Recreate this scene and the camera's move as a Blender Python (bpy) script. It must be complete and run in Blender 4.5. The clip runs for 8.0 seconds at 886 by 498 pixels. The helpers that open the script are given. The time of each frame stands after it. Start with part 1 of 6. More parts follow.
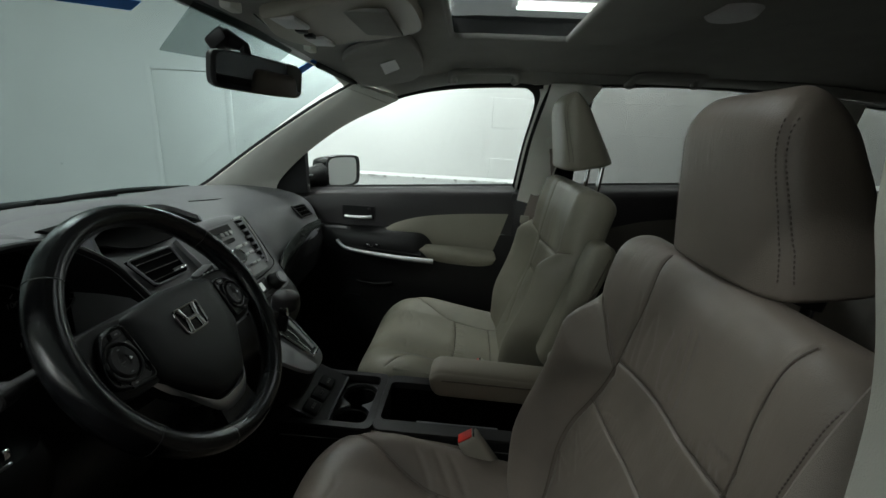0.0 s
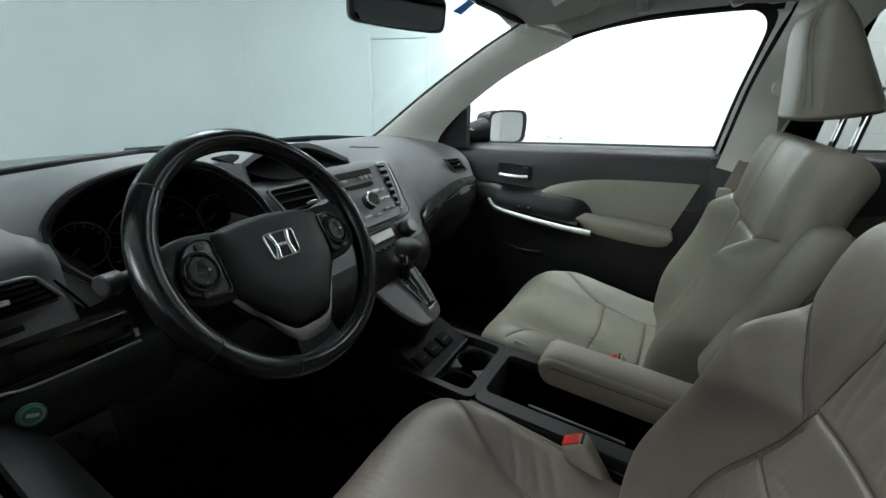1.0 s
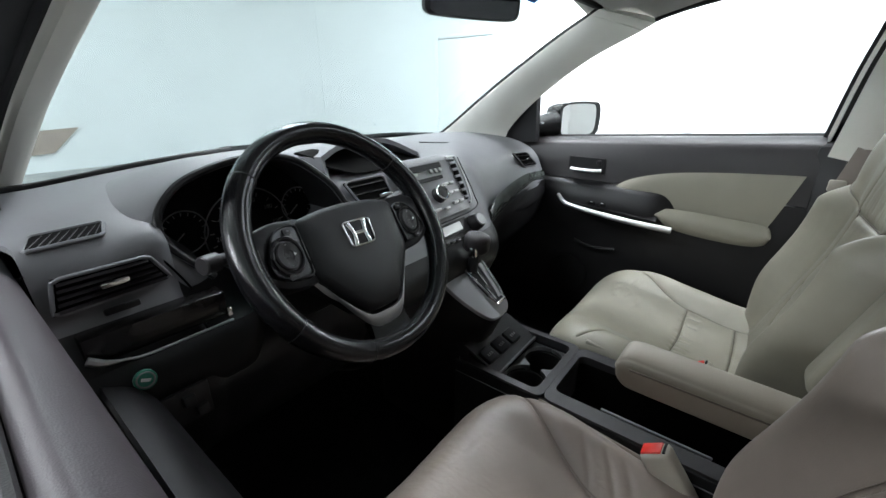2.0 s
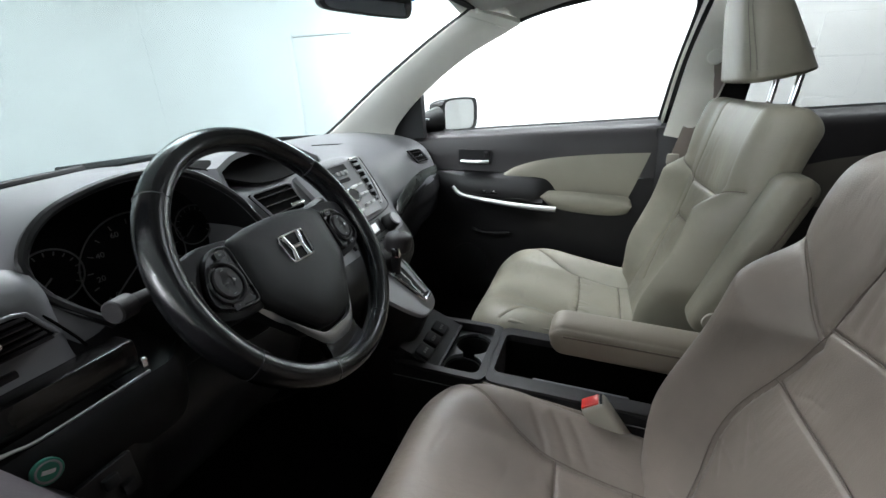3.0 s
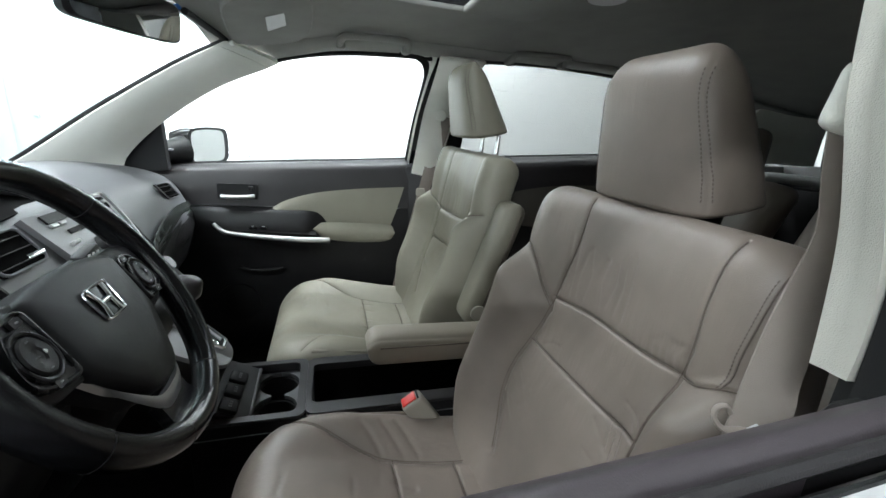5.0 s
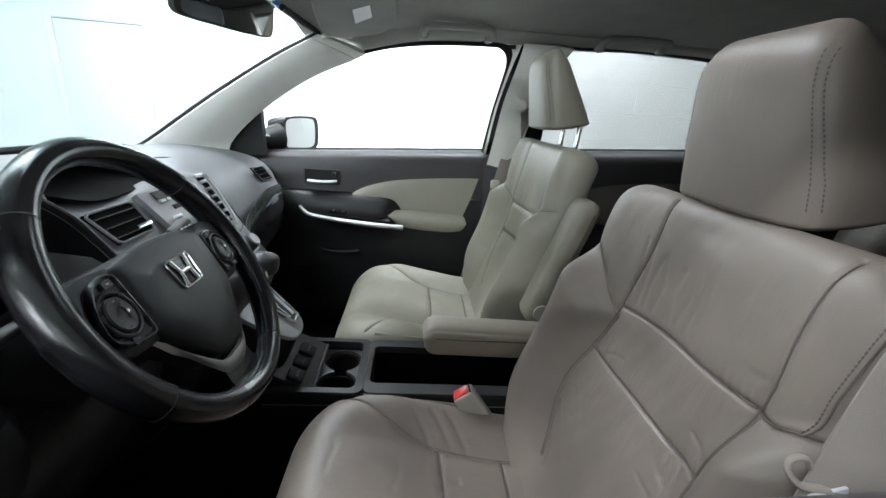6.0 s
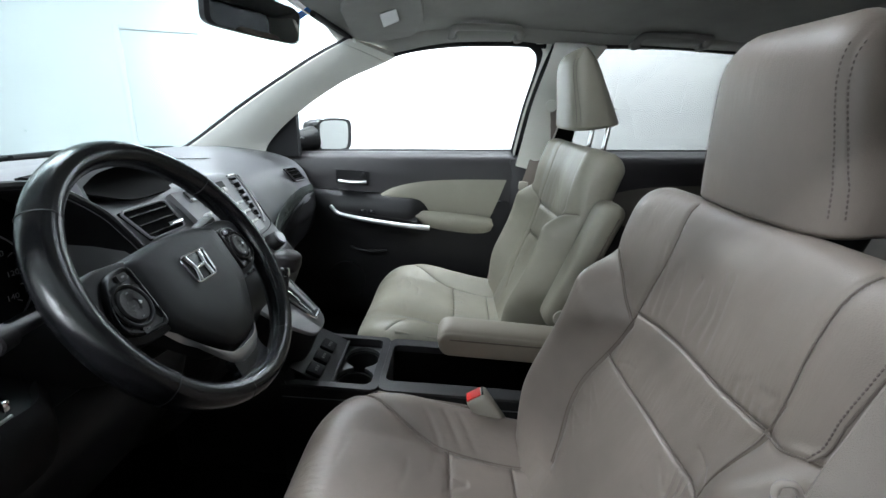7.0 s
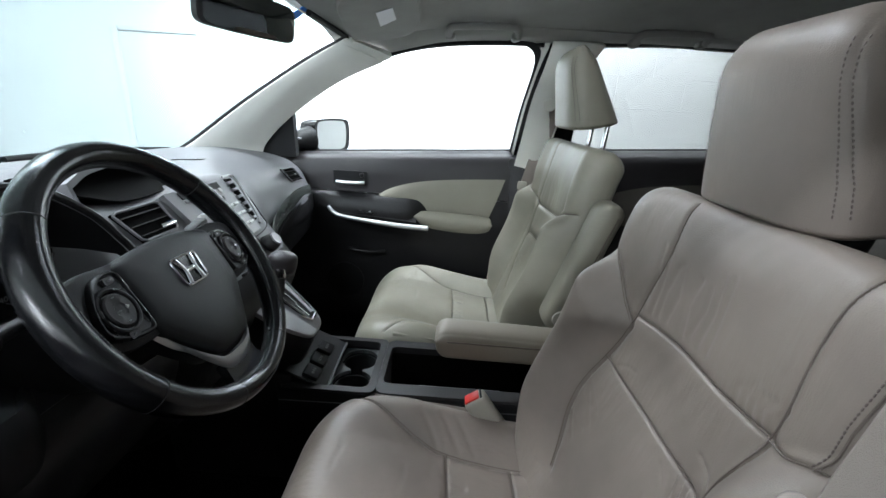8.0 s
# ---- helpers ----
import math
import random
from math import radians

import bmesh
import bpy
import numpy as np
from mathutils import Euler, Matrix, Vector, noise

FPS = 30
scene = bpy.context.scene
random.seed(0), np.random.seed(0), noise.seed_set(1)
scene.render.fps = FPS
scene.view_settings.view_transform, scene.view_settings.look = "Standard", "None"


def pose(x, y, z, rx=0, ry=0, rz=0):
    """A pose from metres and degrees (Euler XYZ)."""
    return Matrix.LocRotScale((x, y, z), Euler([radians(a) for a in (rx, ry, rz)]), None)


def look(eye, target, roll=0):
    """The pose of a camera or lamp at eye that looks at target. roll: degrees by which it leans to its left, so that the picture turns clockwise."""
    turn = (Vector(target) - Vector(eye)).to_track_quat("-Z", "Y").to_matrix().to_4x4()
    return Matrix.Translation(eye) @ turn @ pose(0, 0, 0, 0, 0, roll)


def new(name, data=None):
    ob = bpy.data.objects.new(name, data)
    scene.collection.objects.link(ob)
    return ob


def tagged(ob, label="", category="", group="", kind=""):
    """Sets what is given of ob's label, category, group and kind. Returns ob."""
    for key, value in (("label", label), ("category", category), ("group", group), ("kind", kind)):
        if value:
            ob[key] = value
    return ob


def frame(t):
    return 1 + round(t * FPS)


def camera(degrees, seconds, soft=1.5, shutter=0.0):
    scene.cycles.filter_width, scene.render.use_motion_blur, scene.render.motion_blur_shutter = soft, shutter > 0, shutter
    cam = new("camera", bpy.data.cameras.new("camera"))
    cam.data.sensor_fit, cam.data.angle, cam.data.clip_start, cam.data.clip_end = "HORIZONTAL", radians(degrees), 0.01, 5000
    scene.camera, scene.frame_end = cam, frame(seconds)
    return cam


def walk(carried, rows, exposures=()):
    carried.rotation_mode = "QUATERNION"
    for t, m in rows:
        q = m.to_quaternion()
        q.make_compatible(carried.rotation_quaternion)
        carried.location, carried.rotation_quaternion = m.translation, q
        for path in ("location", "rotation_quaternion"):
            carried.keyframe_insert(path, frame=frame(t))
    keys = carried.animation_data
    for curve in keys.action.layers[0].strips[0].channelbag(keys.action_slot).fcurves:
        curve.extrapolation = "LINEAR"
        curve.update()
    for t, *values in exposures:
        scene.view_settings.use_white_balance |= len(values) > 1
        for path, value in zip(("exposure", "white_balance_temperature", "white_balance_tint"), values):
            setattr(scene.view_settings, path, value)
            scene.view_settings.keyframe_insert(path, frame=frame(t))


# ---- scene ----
cam = camera(95.0, 8.0)
PATH = [
    (0, (-0.836, 0.048, 1.325), (1.087, 0.16, 0.786), 3.1),
    (0.5, (-0.752, -0.003, 1.296), (1.061, 0.533, 0.643), 2.7),
    (1, (-0.711, -0.032, 1.277), (0.918, 0.878, 0.555), 2.3),
    (1.2, (-0.706, -0.029, 1.272), (0.834, 1.0, 0.517), 1.6),
    (2.3, (-0.727, -0.012, 1.262), (0.727, 1.158, 0.544), -0.3),
    (2.5, (-0.735, -0.004, 1.266), (0.789, 1.1, 0.588), -0.6),
    (3, (-0.754, 0.06, 1.26), (0.983, 0.717, 0.518), -1.5),
    (3.5, (-0.792, 0.129, 1.267), (1.074, 0.207, 0.55), 0.6),
    (4, (-0.82, 0.162, 1.269), (1.048, -0.16, 0.632), 3.0),
    (4.2, (-0.827, 0.171, 1.269), (1.034, -0.256, 0.673), 3.0),
    (5.3, (-0.831, 0.175, 1.271), (1.008, -0.37, 0.706), 4.1),
    (5.5, (-0.829, 0.164, 1.27), (1.034, -0.275, 0.691), 4.1),
    (6, (-0.824, 0.141, 1.273), (1.067, -0.022, 0.64), 4.6),
    (6.5, (-0.823, 0.118, 1.276), (1.069, 0.112, 0.627), 3.3),
    (7, (-0.826, 0.097, 1.278), (1.067, 0.12, 0.635), 4.0),
    (7.5, (-0.822, 0.09, 1.279), (1.074, 0.109, 0.64), 4.1),
    (8, (-0.816, 0.092, 1.277), (1.078, 0.115, 0.634), 3.8),
]
# stops, and the white balance that the clip's camera drifts through
EXPOSURE = [(0, -1.55, 6850, 0), (0.5, -1.02, 6700, 0), (1.0, -0.46, 6500, 2), (1.2, -0.29, 6500, 4), (2.3, 0.25, 6500, 10), (2.6, 0.27, 6520, 10), (3.5, 0.11, 6550, 6), (4.2, 0.12, 6500, 4), (5.3, 0.20, 6450, 7), (6.5, 0.26, 6300, 8), (8.0, 0.26, 6250, 8)]
walk(cam, [(t, look(eye, target, roll)) for t, eye, target, roll in PATH], EXPOSURE)

# ---- world and light ----
world = bpy.data.worlds.new("world")
world.use_nodes = True
world.node_tree.nodes["Background"].inputs[0].default_value = (0.9, 0.95, 1.0, 1)
world.node_tree.nodes["Background"].inputs[1].default_value = 0.02
scene.world = world


def tube_lamp(x, y, z, length, width, power):
    lamp = bpy.data.lights.new("tube_light", "AREA")
    lamp.shape, lamp.size, lamp.size_y, lamp.energy = "RECTANGLE", width, length, power
    lamp.color = (0.945, 1.0, 1.075)
    o = new("tube_light", lamp)
    o.matrix_basis = pose(x, y, z)
    return o


# fluorescent tubes under the bay's ceiling; few are seen, the rest added to light the cabin
LAMPS = [(1.3, -3.6, 2.9, 8), (1.3, -0.5, 2.9, 75), (1.3, 2.4, 3.9, 170), (1.3, 4.8, 3.9, 56), (-2.6, 2.4, 3.9, 125), (-2.6, 5.0, 3.9, 40)] + [(-5.9, y, 2.9, p) for y, p in ((-1.6, 30), (1.8, 270))] + [(3.85, y, 2.68, p) for y, p in ((-4.6, 14), (-1.5, 34), (1.6, 110))] + [(-4.2, 7.2, 3.9, 34), (-1.2, 7.2, 3.9, 32), (1.6, 7.0, 3.9, 30)]
for lx, ly, lz, lw in LAMPS:
    tube_lamp(lx, ly, lz - 0.085, 2.4, 0.3, lw)


# ---- materials ----
def nodes_of(m):
    m.use_nodes = True
    nt = m.node_tree
    return nt, nt.nodes, nt.links, nt.nodes["Principled BSDF"]


def mat(name, color, rough=0.5, metal=0.0, vary=0.12, scale=6.0, grain=0.0, grain_scale=400.0, kind="noise", rough_vary=0.08, spec=0.5, coat=0.0, dirt=0.0, sheen=0.0, wrinkle=0.0):
    m = bpy.data.materials.new(name)
    nt, n, l, b = nodes_of(m)
    tc = n.new("ShaderNodeTexCoord")
    big = n.new("ShaderNodeTexNoise")
    big.inputs["Scale"].default_value, big.inputs["Detail"].default_value = scale, 6
    l.new(tc.outputs["Object"], big.inputs["Vector"])
    fine = n.new("ShaderNodeTexVoronoi" if kind == "leather" else "ShaderNodeTexNoise")
    fine.inputs["Scale"].default_value = grain_scale
    l.new(tc.outputs["Object"], fine.inputs["Vector"])
    ramp = n.new("ShaderNodeMapRange")
    ramp.inputs["From Min"].default_value, ramp.inputs["From Max"].default_value = 0.3, 0.7
    ramp.inputs["To Min"].default_value, ramp.inputs["To Max"].default_value = 1 - vary, 1 + vary
    l.new(big.outputs["Fac"], ramp.inputs["Value"])
    mix = n.new("ShaderNodeMix")
    mix.data_type, mix.blend_type = "RGBA", "MULTIPLY"
    mix.inputs["Factor"].default_value = 1.0
    mix.inputs["A"].default_value = (*color, 1)
    l.new(ramp.outputs["Result"], mix.inputs["B"])
    col = mix.outputs["Result"]
    if dirt > 0:
        spots = n.new("ShaderNodeTexNoise")
        spots.inputs["Scale"].default_value, spots.inputs["Detail"].default_value = scale * 7, 8
        l.new(tc.outputs["Object"], spots.inputs["Vector"])
        cut = n.new("ShaderNodeMapRange")
        cut.inputs["From Min"].default_value, cut.inputs["From Max"].default_value = 0.55, 0.75
        cut.inputs["To Max"].default_value = dirt
        l.new(spots.outputs["Fac"], cut.inputs["Value"])
        soil = n.new("ShaderNodeMix")
        soil.data_type = "RGBA"
        l.new(cut.outputs["Result"], soil.inputs["Factor"])
        l.new(col, soil.inputs["A"])
        soil.inputs["B"].default_value = tuple(0.45 * c for c in color) + (1,)
        col = soil.outputs["Result"]
    l.new(col, b.inputs["Base Color"])
    rr = n.new("ShaderNodeMapRange")
    rr.inputs["To Min"].default_value, rr.inputs["To Max"].default_value = max(0.02, rough - rough_vary), min(1, rough + rough_vary)
    l.new(big.outputs["Fac"], rr.inputs["Value"])
    l.new(rr.outputs["Result"], b.inputs["Roughness"])
    b.inputs["Metallic"].default_value = metal
    b.inputs["Specular IOR Level"].default_value = spec
    b.inputs["Coat Weight"].default_value = coat
    if sheen:
        b.inputs["Sheen Weight"].default_value = sheen
    if grain > 0:
        bump = n.new("ShaderNodeBump")
        bump.inputs["Strength"].default_value, bump.inputs["Distance"].default_value = grain, 0.001
        l.new(fine.outputs["Distance" if kind == "leather" else "Fac"], bump.inputs["Height"])
        l.new(bump.outputs["Normal"], b.inputs["Normal"])
        if wrinkle > 0:          # fine upright folds, in patches
            turn = n.new("ShaderNodeMapping")
            turn.inputs["Scale"].default_value = (120, 60, 16)
            l.new(tc.outputs["Object"], turn.inputs["Vector"])
            folds = n.new("ShaderNodeTexNoise")
            folds.inputs["Scale"].default_value, folds.inputs["Detail"].default_value = 1.0, 3
            l.new(turn.outputs["Vector"], folds.inputs["Vector"])
            patch = n.new("ShaderNodeMapRange")
            patch.inputs["From Min"].default_value, patch.inputs["From Max"].default_value = 0.45, 0.65
            patch.inputs["To Max"].default_value = wrinkle
            l.new(big.outputs["Fac"], patch.inputs["Value"])
            crease = n.new("ShaderNodeBump")
            crease.inputs["Distance"].default_value = 0.002
            l.new(patch.outputs["Result"], crease.inputs["Strength"])
            l.new(folds.outputs["Fac"], crease.inputs["Height"])
            l.new(bump.outputs["Normal"], crease.inputs["Normal"])
            l.new(crease.outputs["Normal"], b.inputs["Normal"])
    return m


def glass(name, tint, gloss=1.0):
    m = bpy.data.materials.new(name)
    nt, n, l, b = nodes_of(m)
    out = n["Material Output"]
    clear, shine, mix = (n.new(k) for k in ("ShaderNodeBsdfTransparent", "ShaderNodeBsdfGlossy", "ShaderNodeMixShader"))
    clear.inputs[0].default_value = (*tint, 1)
    shine.inputs["Roughness"].default_value = 0.01
    mix.inputs[0].default_value = 0.05 * gloss
    l.new(clear.outputs[0], mix.inputs[1])
    l.new(shine.outputs[0], mix.inputs[2])
    l.new(mix.outputs[0], out.inputs[0])
    return m


def glow(name, color, strength):
    m = bpy.data.materials.new(name)
    nt, n, l, b = nodes_of(m)
    b.inputs["Base Color"].default_value = (*color, 1)
    b.inputs["Emission Color"].default_value = (*color, 1)
    b.inputs["Emission Strength"].default_value = strength
    return m


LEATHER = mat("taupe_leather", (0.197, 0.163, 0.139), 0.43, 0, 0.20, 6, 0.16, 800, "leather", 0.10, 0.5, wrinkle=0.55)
LEATHER_SIDE = mat("taupe_vinyl", (0.30, 0.262, 0.215), 0.48, 0, 0.06, 7, 0.22, 620, "leather", 0.05, 0.4)
DASH = mat("soft_grey_plastic", (0.165, 0.165, 0.174), 0.43, 0, 0.10, 7, 0.14, 1100, "leather", 0.06, 0.45)
DOOR = mat("charcoal_plastic", (0.030, 0.0275, 0.029), 0.42, 0, 0.08, 9, 0.14, 900, "leather", 0.06, 0.36)
DASH_DARK = mat("black_plastic", (0.013, 0.0127, 0.0135), 0.42, 0, 0.15, 9, 0.25, 1000, "noise", 0.06, 0.28)
GLOSS_BLACK = mat("gloss_black", (0.008, 0.008, 0.009), 0.16, 0, 0.1, 9, 0, 10, "noise", 0.05, 0.5)
WHEEL_SKIN = mat("black_leather", (0.008, 0.0082, 0.0092), 0.15, 0, 0.15, 12, 0.10, 1000, "leather", 0.08, 0.5)
HUB_SKIN = mat("hub_plastic", (0.011, 0.0115, 0.0125), 0.40, 0, 0.1, 9, 0.22, 1400, "leather", 0.05, 0.28)
SILVER = mat("satin_silver", (0.5, 0.5, 0.5), 0.34, 0.85, 0.05, 10, 0, 10)
CHROME = mat("chrome", (0.85, 0.85, 0.86), 0.08, 1.0, 0.03, 10, 0, 10, "noise", 0.03)
SPOKE_SILVER = mat("spoke_silver", (0.42, 0.42, 0.42), 0.32, 0.8, 0.05, 10, 0.1, 900)
CUP_GREY = mat("cup_insert_grey", (0.10, 0.10, 0.103), 0.45, 0.2, 0.05, 10, 0.1, 900)
CONSOLE = mat("console_plastic", (0.030, 0.0285, 0.030), 0.40, 0, 0.08, 9, 0.14, 900, "leather", 0.06, 0.36)
INLAY = mat("dark_inlay", (0.013, 0.012, 0.012), 0.22, 0, 0.45, 22, 0, 10, "noise", 0.06, 0.5)
# door charcoal lightened towards mauve: outside light on the driver's sill is painted in
SILL_LIT = mat("lit_charcoal_vinyl", (0.064, 0.054, 0.060), 0.42, 0, 0.08, 9, 0.12, 900, "leather", 0.06, 0.40)
STEEL = mat("bright_steel", (0.72, 0.72, 0.74), 0.32, 0.3, 0.03, 10, 0, 10)
SWITCH = mat("switch_black", (0.012, 0.012, 0.013), 0.26, 0, 0.1, 9, 0.05, 900, "noise", 0.05, 0.4)
SILVER_PLASTIC = mat("silver_plastic", (0.27, 0.27, 0.28), 0.4, 0.35, 0.05, 10, 0.1, 900)
HEADLINER = mat("headliner_cloth", (0.36, 0.357, 0.336), 0.95, 0, 0.06, 12, 0.5, 1200, "noise", 0.03, 0.1)
# the same ivory trim, darkened: the driver side's shade is in the colour
IVORY_SHADED = mat("shaded_ivory_trim", (0.50, 0.488, 0.44), 0.6, 0, 0.04, 8, 0.3, 900, "leather", 0.05, 0.3)
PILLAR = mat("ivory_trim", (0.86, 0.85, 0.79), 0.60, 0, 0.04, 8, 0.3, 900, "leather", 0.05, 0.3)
# beige door vinyl darkened: the rear cabin's shade is in the colour
SHADED_VINYL = mat("shaded_beige_vinyl", (0.085, 0.078, 0.066), 0.55, 0, 0.05, 7, 0.3, 700, "leather", 0.05, 0.35)
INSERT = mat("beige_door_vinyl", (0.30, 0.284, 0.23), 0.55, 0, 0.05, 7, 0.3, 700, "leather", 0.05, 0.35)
CARPET = mat("dark_carpet", (0.009, 0.009, 0.009), 0.98, 0, 0.3, 40, 1.0, 500, "noise", 0.02, 0.1)
RUBBER = mat("black_rubber", (0.013, 0.013, 0.014), 0.6, 0, 0.1, 12, 0.1, 500, "noise", 0.08, 0.25)
WEBBING = mat("grey_webbing", (0.29, 0.25, 0.225), 0.8, 0, 0.06, 20, 0.8, 1500, "noise", 0.03, 0.2)
PAINT = mat("silver_car_paint", (0.62, 0.62, 0.63), 0.25, 0.3, 0.03, 20, 0.05, 3000, "noise", 0.03, 0.5, 0.8)
WALLPAINT = mat("white_wall_paint", (0.80, 0.81, 0.81), 0.6, 0, 0.03, 1.5, 0.3, 90, "noise", 0.08, 0.3, 0, 0.04)
CEILPAINT = mat("ceiling_paint", (0.62, 0.65, 0.64), 0.8, 0, 0.05, 2, 0.2, 60)
CONCRETE = mat("grey_concrete", (0.42, 0.42, 0.41), 0.7, 0, 0.15, 2, 0.5, 60, "noise", 0.1, 0.3, 0, 0.3)
RED = mat("red_button", (0.75, 0.03, 0.02), 0.35, 0, 0.04, 10, 0, 10)
HANDLE_GREY = mat("grey_plastic", (0.27, 0.265, 0.245), 0.55, 0, 0.05, 10, 0.2, 900)
BOARD_BROWN = mat("brown_board", (0.36, 0.285, 0.24), 0.7, 0, 0.1, 10, 0.2, 300)
BEIGE_PLASTIC = mat("beige_plastic", (0.42, 0.39, 0.33), 0.5, 0, 0.05, 10, 0.2, 900)
WHITE_PRINT = mat("white_print", (0.75, 0.75, 0.75), 0.5, 0, 0.02, 10, 0, 10)
GREEN = mat("green_button", (0.02, 0.19, 0.13), 0.35, 0, 0.05, 10, 0, 10)
BLUE = mat("blue_tape", (0.02, 0.20, 0.72), 0.6, 0, 0.08, 30, 0.3, 300)
THREAD = mat("brown_thread", (0.125, 0.098, 0.088), 0.8, 0, 0.1, 40, 0, 10)
SEWN = mat("dark_seam", (0.13, 0.105, 0.088), 0.8, 0, 0.1, 40, 0, 10)
GREYTRIM = mat("grey_wood_trim", (0.075, 0.085, 0.08), 0.25, 0, 0.3, 25, 0, 10, "noise", 0.05, 0.5, 0.4)
CLEAR = glass("clear_glass", (0.97, 0.985, 0.98), 0.5)
WINDSHIELD = glass("windshield_glass", (0.70, 0.752, 0.752), 0.6)
PALE_GLASS = glass("pale_tinted_glass", (0.61, 0.615, 0.61), 0.6)
PRIVACY = glass("tinted_glass", (0.55, 0.56, 0.57), 0.6)
PRIVACY_REAR = glass("rear_tinted_glass", (0.22, 0.225, 0.23), 0.7)
# for unseen driver-side rear windows, this dark only to block light
LIGHT_STOP_GLASS = glass("light_stop_glass", (0.06, 0.062, 0.065), 0.8)
# near-black that puts the shade of vents, recesses and the bin into the colour
UNLIT_BLACK = mat("unlit_black", (0.003, 0.003, 0.003), 0.95, 0, 0.05, 10, 0, 10, "noise", 0.02, 0.1)
# the same leather, toned lighter and olive for the mixed light on that seat
LEATHER_P = mat("taupe_leather_tinted", (0.242, 0.225, 0.178), 0.46, 0, 0.18, 6, 0.16, 800, "leather", 0.10, 0.5, wrinkle=0.55)
TICK = mat("grey_print", (0.09, 0.09, 0.09), 0.5, 0, 0.02, 10, 0, 10)
MIRROR = mat("mirror_glass", (0.9, 0.9, 0.9), 0.015, 1.0, 0.0, 5, 0, 10, "noise", 0.005)
TUBE = glow("lit_tube", (0.95, 1.0, 0.97), 14.0)


# ---- mesh tools ----
class Shape:
    """Vertices and faces that become one mesh."""

    def __init__(self):
        self.v, self.f = [], []

    def add(self, v, f):
        k = len(self.v)
        self.v += [tuple(map(float, p)) for p in v]
        self.f += [tuple(i + k for i in q) for q in f]
        return self

    def grid(self, p, flip=False, wrap=False):
        nu, nv = p.shape[:2]
        faces = []
        for i in range(nu - 1):
            for j in range(nv if wrap else nv - 1):
                q = (i * nv + j, (i + 1) * nv + j, (i + 1) * nv + (j + 1) % nv, i * nv + (j + 1) % nv)
                faces.append(q[::-1] if flip else q)
        return self.add(p.reshape(-1, 3), faces)

    def loft(self, rings, cap=True):
        p = np.array(rings, float)
        n = p.shape[1]
        k = len(self.v)
        self.grid(p, wrap=True)
        if cap:
            self.f.append(tuple(k + j for j in range(n)))
            self.f.append(tuple(k + (len(p) - 1) * n + j for j in range(n))[::-1])
        return self

    def sheet(self, p, thick):
        """A grid with thickness, grown against its normals."""
        p = np.array(p, float)
        du, dv = np.gradient(p, axis=0), np.gradient(p, axis=1)
        nrm = np.cross(du, dv)
        nrm /= np.linalg.norm(nrm, axis=2, keepdims=True) + 1e-9
        q = p - nrm * thick
        nu, nv = p.shape[:2]
        k = len(self.v)
        self.grid(p)
        self.grid(q, flip=True)
        m = nu * nv
        edge = [(i, 0) for i in range(nu)] + [(nu - 1, j) for j in range(1, nv)] + [(i, nv - 1) for i in range(nu - 2, -1, -1)] + [(0, j) for j in range(nv - 2, 0, -1)]
        e = [i * nv + j for i, j in edge]
        for a, b in zip(e, e[1:] + e[:1]):
            self.f.append((k + b, k + a, k + m + a, k + m + b))
        return self

    def box(self, c, s, r=0.004, turn=None, seg=2):
        bm = bmesh.new()
        bmesh.ops.create_cube(bm, size=1)
        bmesh.ops.scale(bm, vec=s, verts=bm.verts)
        if r > 0:
            bmesh.ops.bevel(bm, geom=bm.edges[:], offset=min(r, 0.45 * min(s)), segments=seg, affect="EDGES", profile=0.5)
        m = Matrix.Translation(c) @ (turn if turn is not None else Matrix())
        self.add([m @ v.co for v in bm.verts], [[v.index for v in f.verts] for f in bm.faces])
        bm.free()
        return self

    def tube(self, pts, r, n=12, closed=False, flat=1.0, up=(0, 0, 1)):
        """A round bar along points; r one number or one for each point; flat squeezes it along up."""
        p = np.array(pts, float)
        rs = np.ones(len(p)) * np.array(r, float)
        rings = []
        for i in range(len(p)):
            a, b = (p[i - 1], p[(i + 1) % len(p)]) if closed else (p[max(i - 1, 0)], p[min(i + 1, len(p) - 1)])
            t = (b - a) / (np.linalg.norm(b - a) + 1e-9)
            s = np.cross(t, up)
            s /= np.linalg.norm(s) + 1e-9
            w = np.cross(s, t)
            rings.append([p[i] + rs[i] * (math.cos(q) * s + flat * math.sin(q) * w) for q in np.linspace(0, 2 * math.pi, n, endpoint=False)])
        if closed:
            rings.append(rings[0])
        return self.loft(rings, cap=not closed)

    def disc(self, c, axis, r, depth, n=24, r2=None, bevel=0.15):
        """A short bevelled cylinder from c along axis."""
        c, axis = np.array(c, float), np.array(axis, float)
        axis /= np.linalg.norm(axis)
        ref = np.array((0, 0, 1.0)) if abs(axis[2]) < 0.9 else np.array((1.0, 0, 0))
        s = np.cross(axis, ref)
        s /= np.linalg.norm(s)
        w = np.cross(axis, s)
        r2 = r if r2 is None else r2
        b = bevel * min(r2, depth)
        prof = [(r, 0), (r2, depth - b), (r2 - b, depth)]
        self.loft([[c + axis * d + q * (math.cos(a) * s + math.sin(a) * w) for a in np.linspace(0, 2 * math.pi, n, endpoint=False)] for q, d in prof])
        return self

    def move(self, m):
        self.v = [tuple(m @ Vector(p)) for p in self.v]
        return self


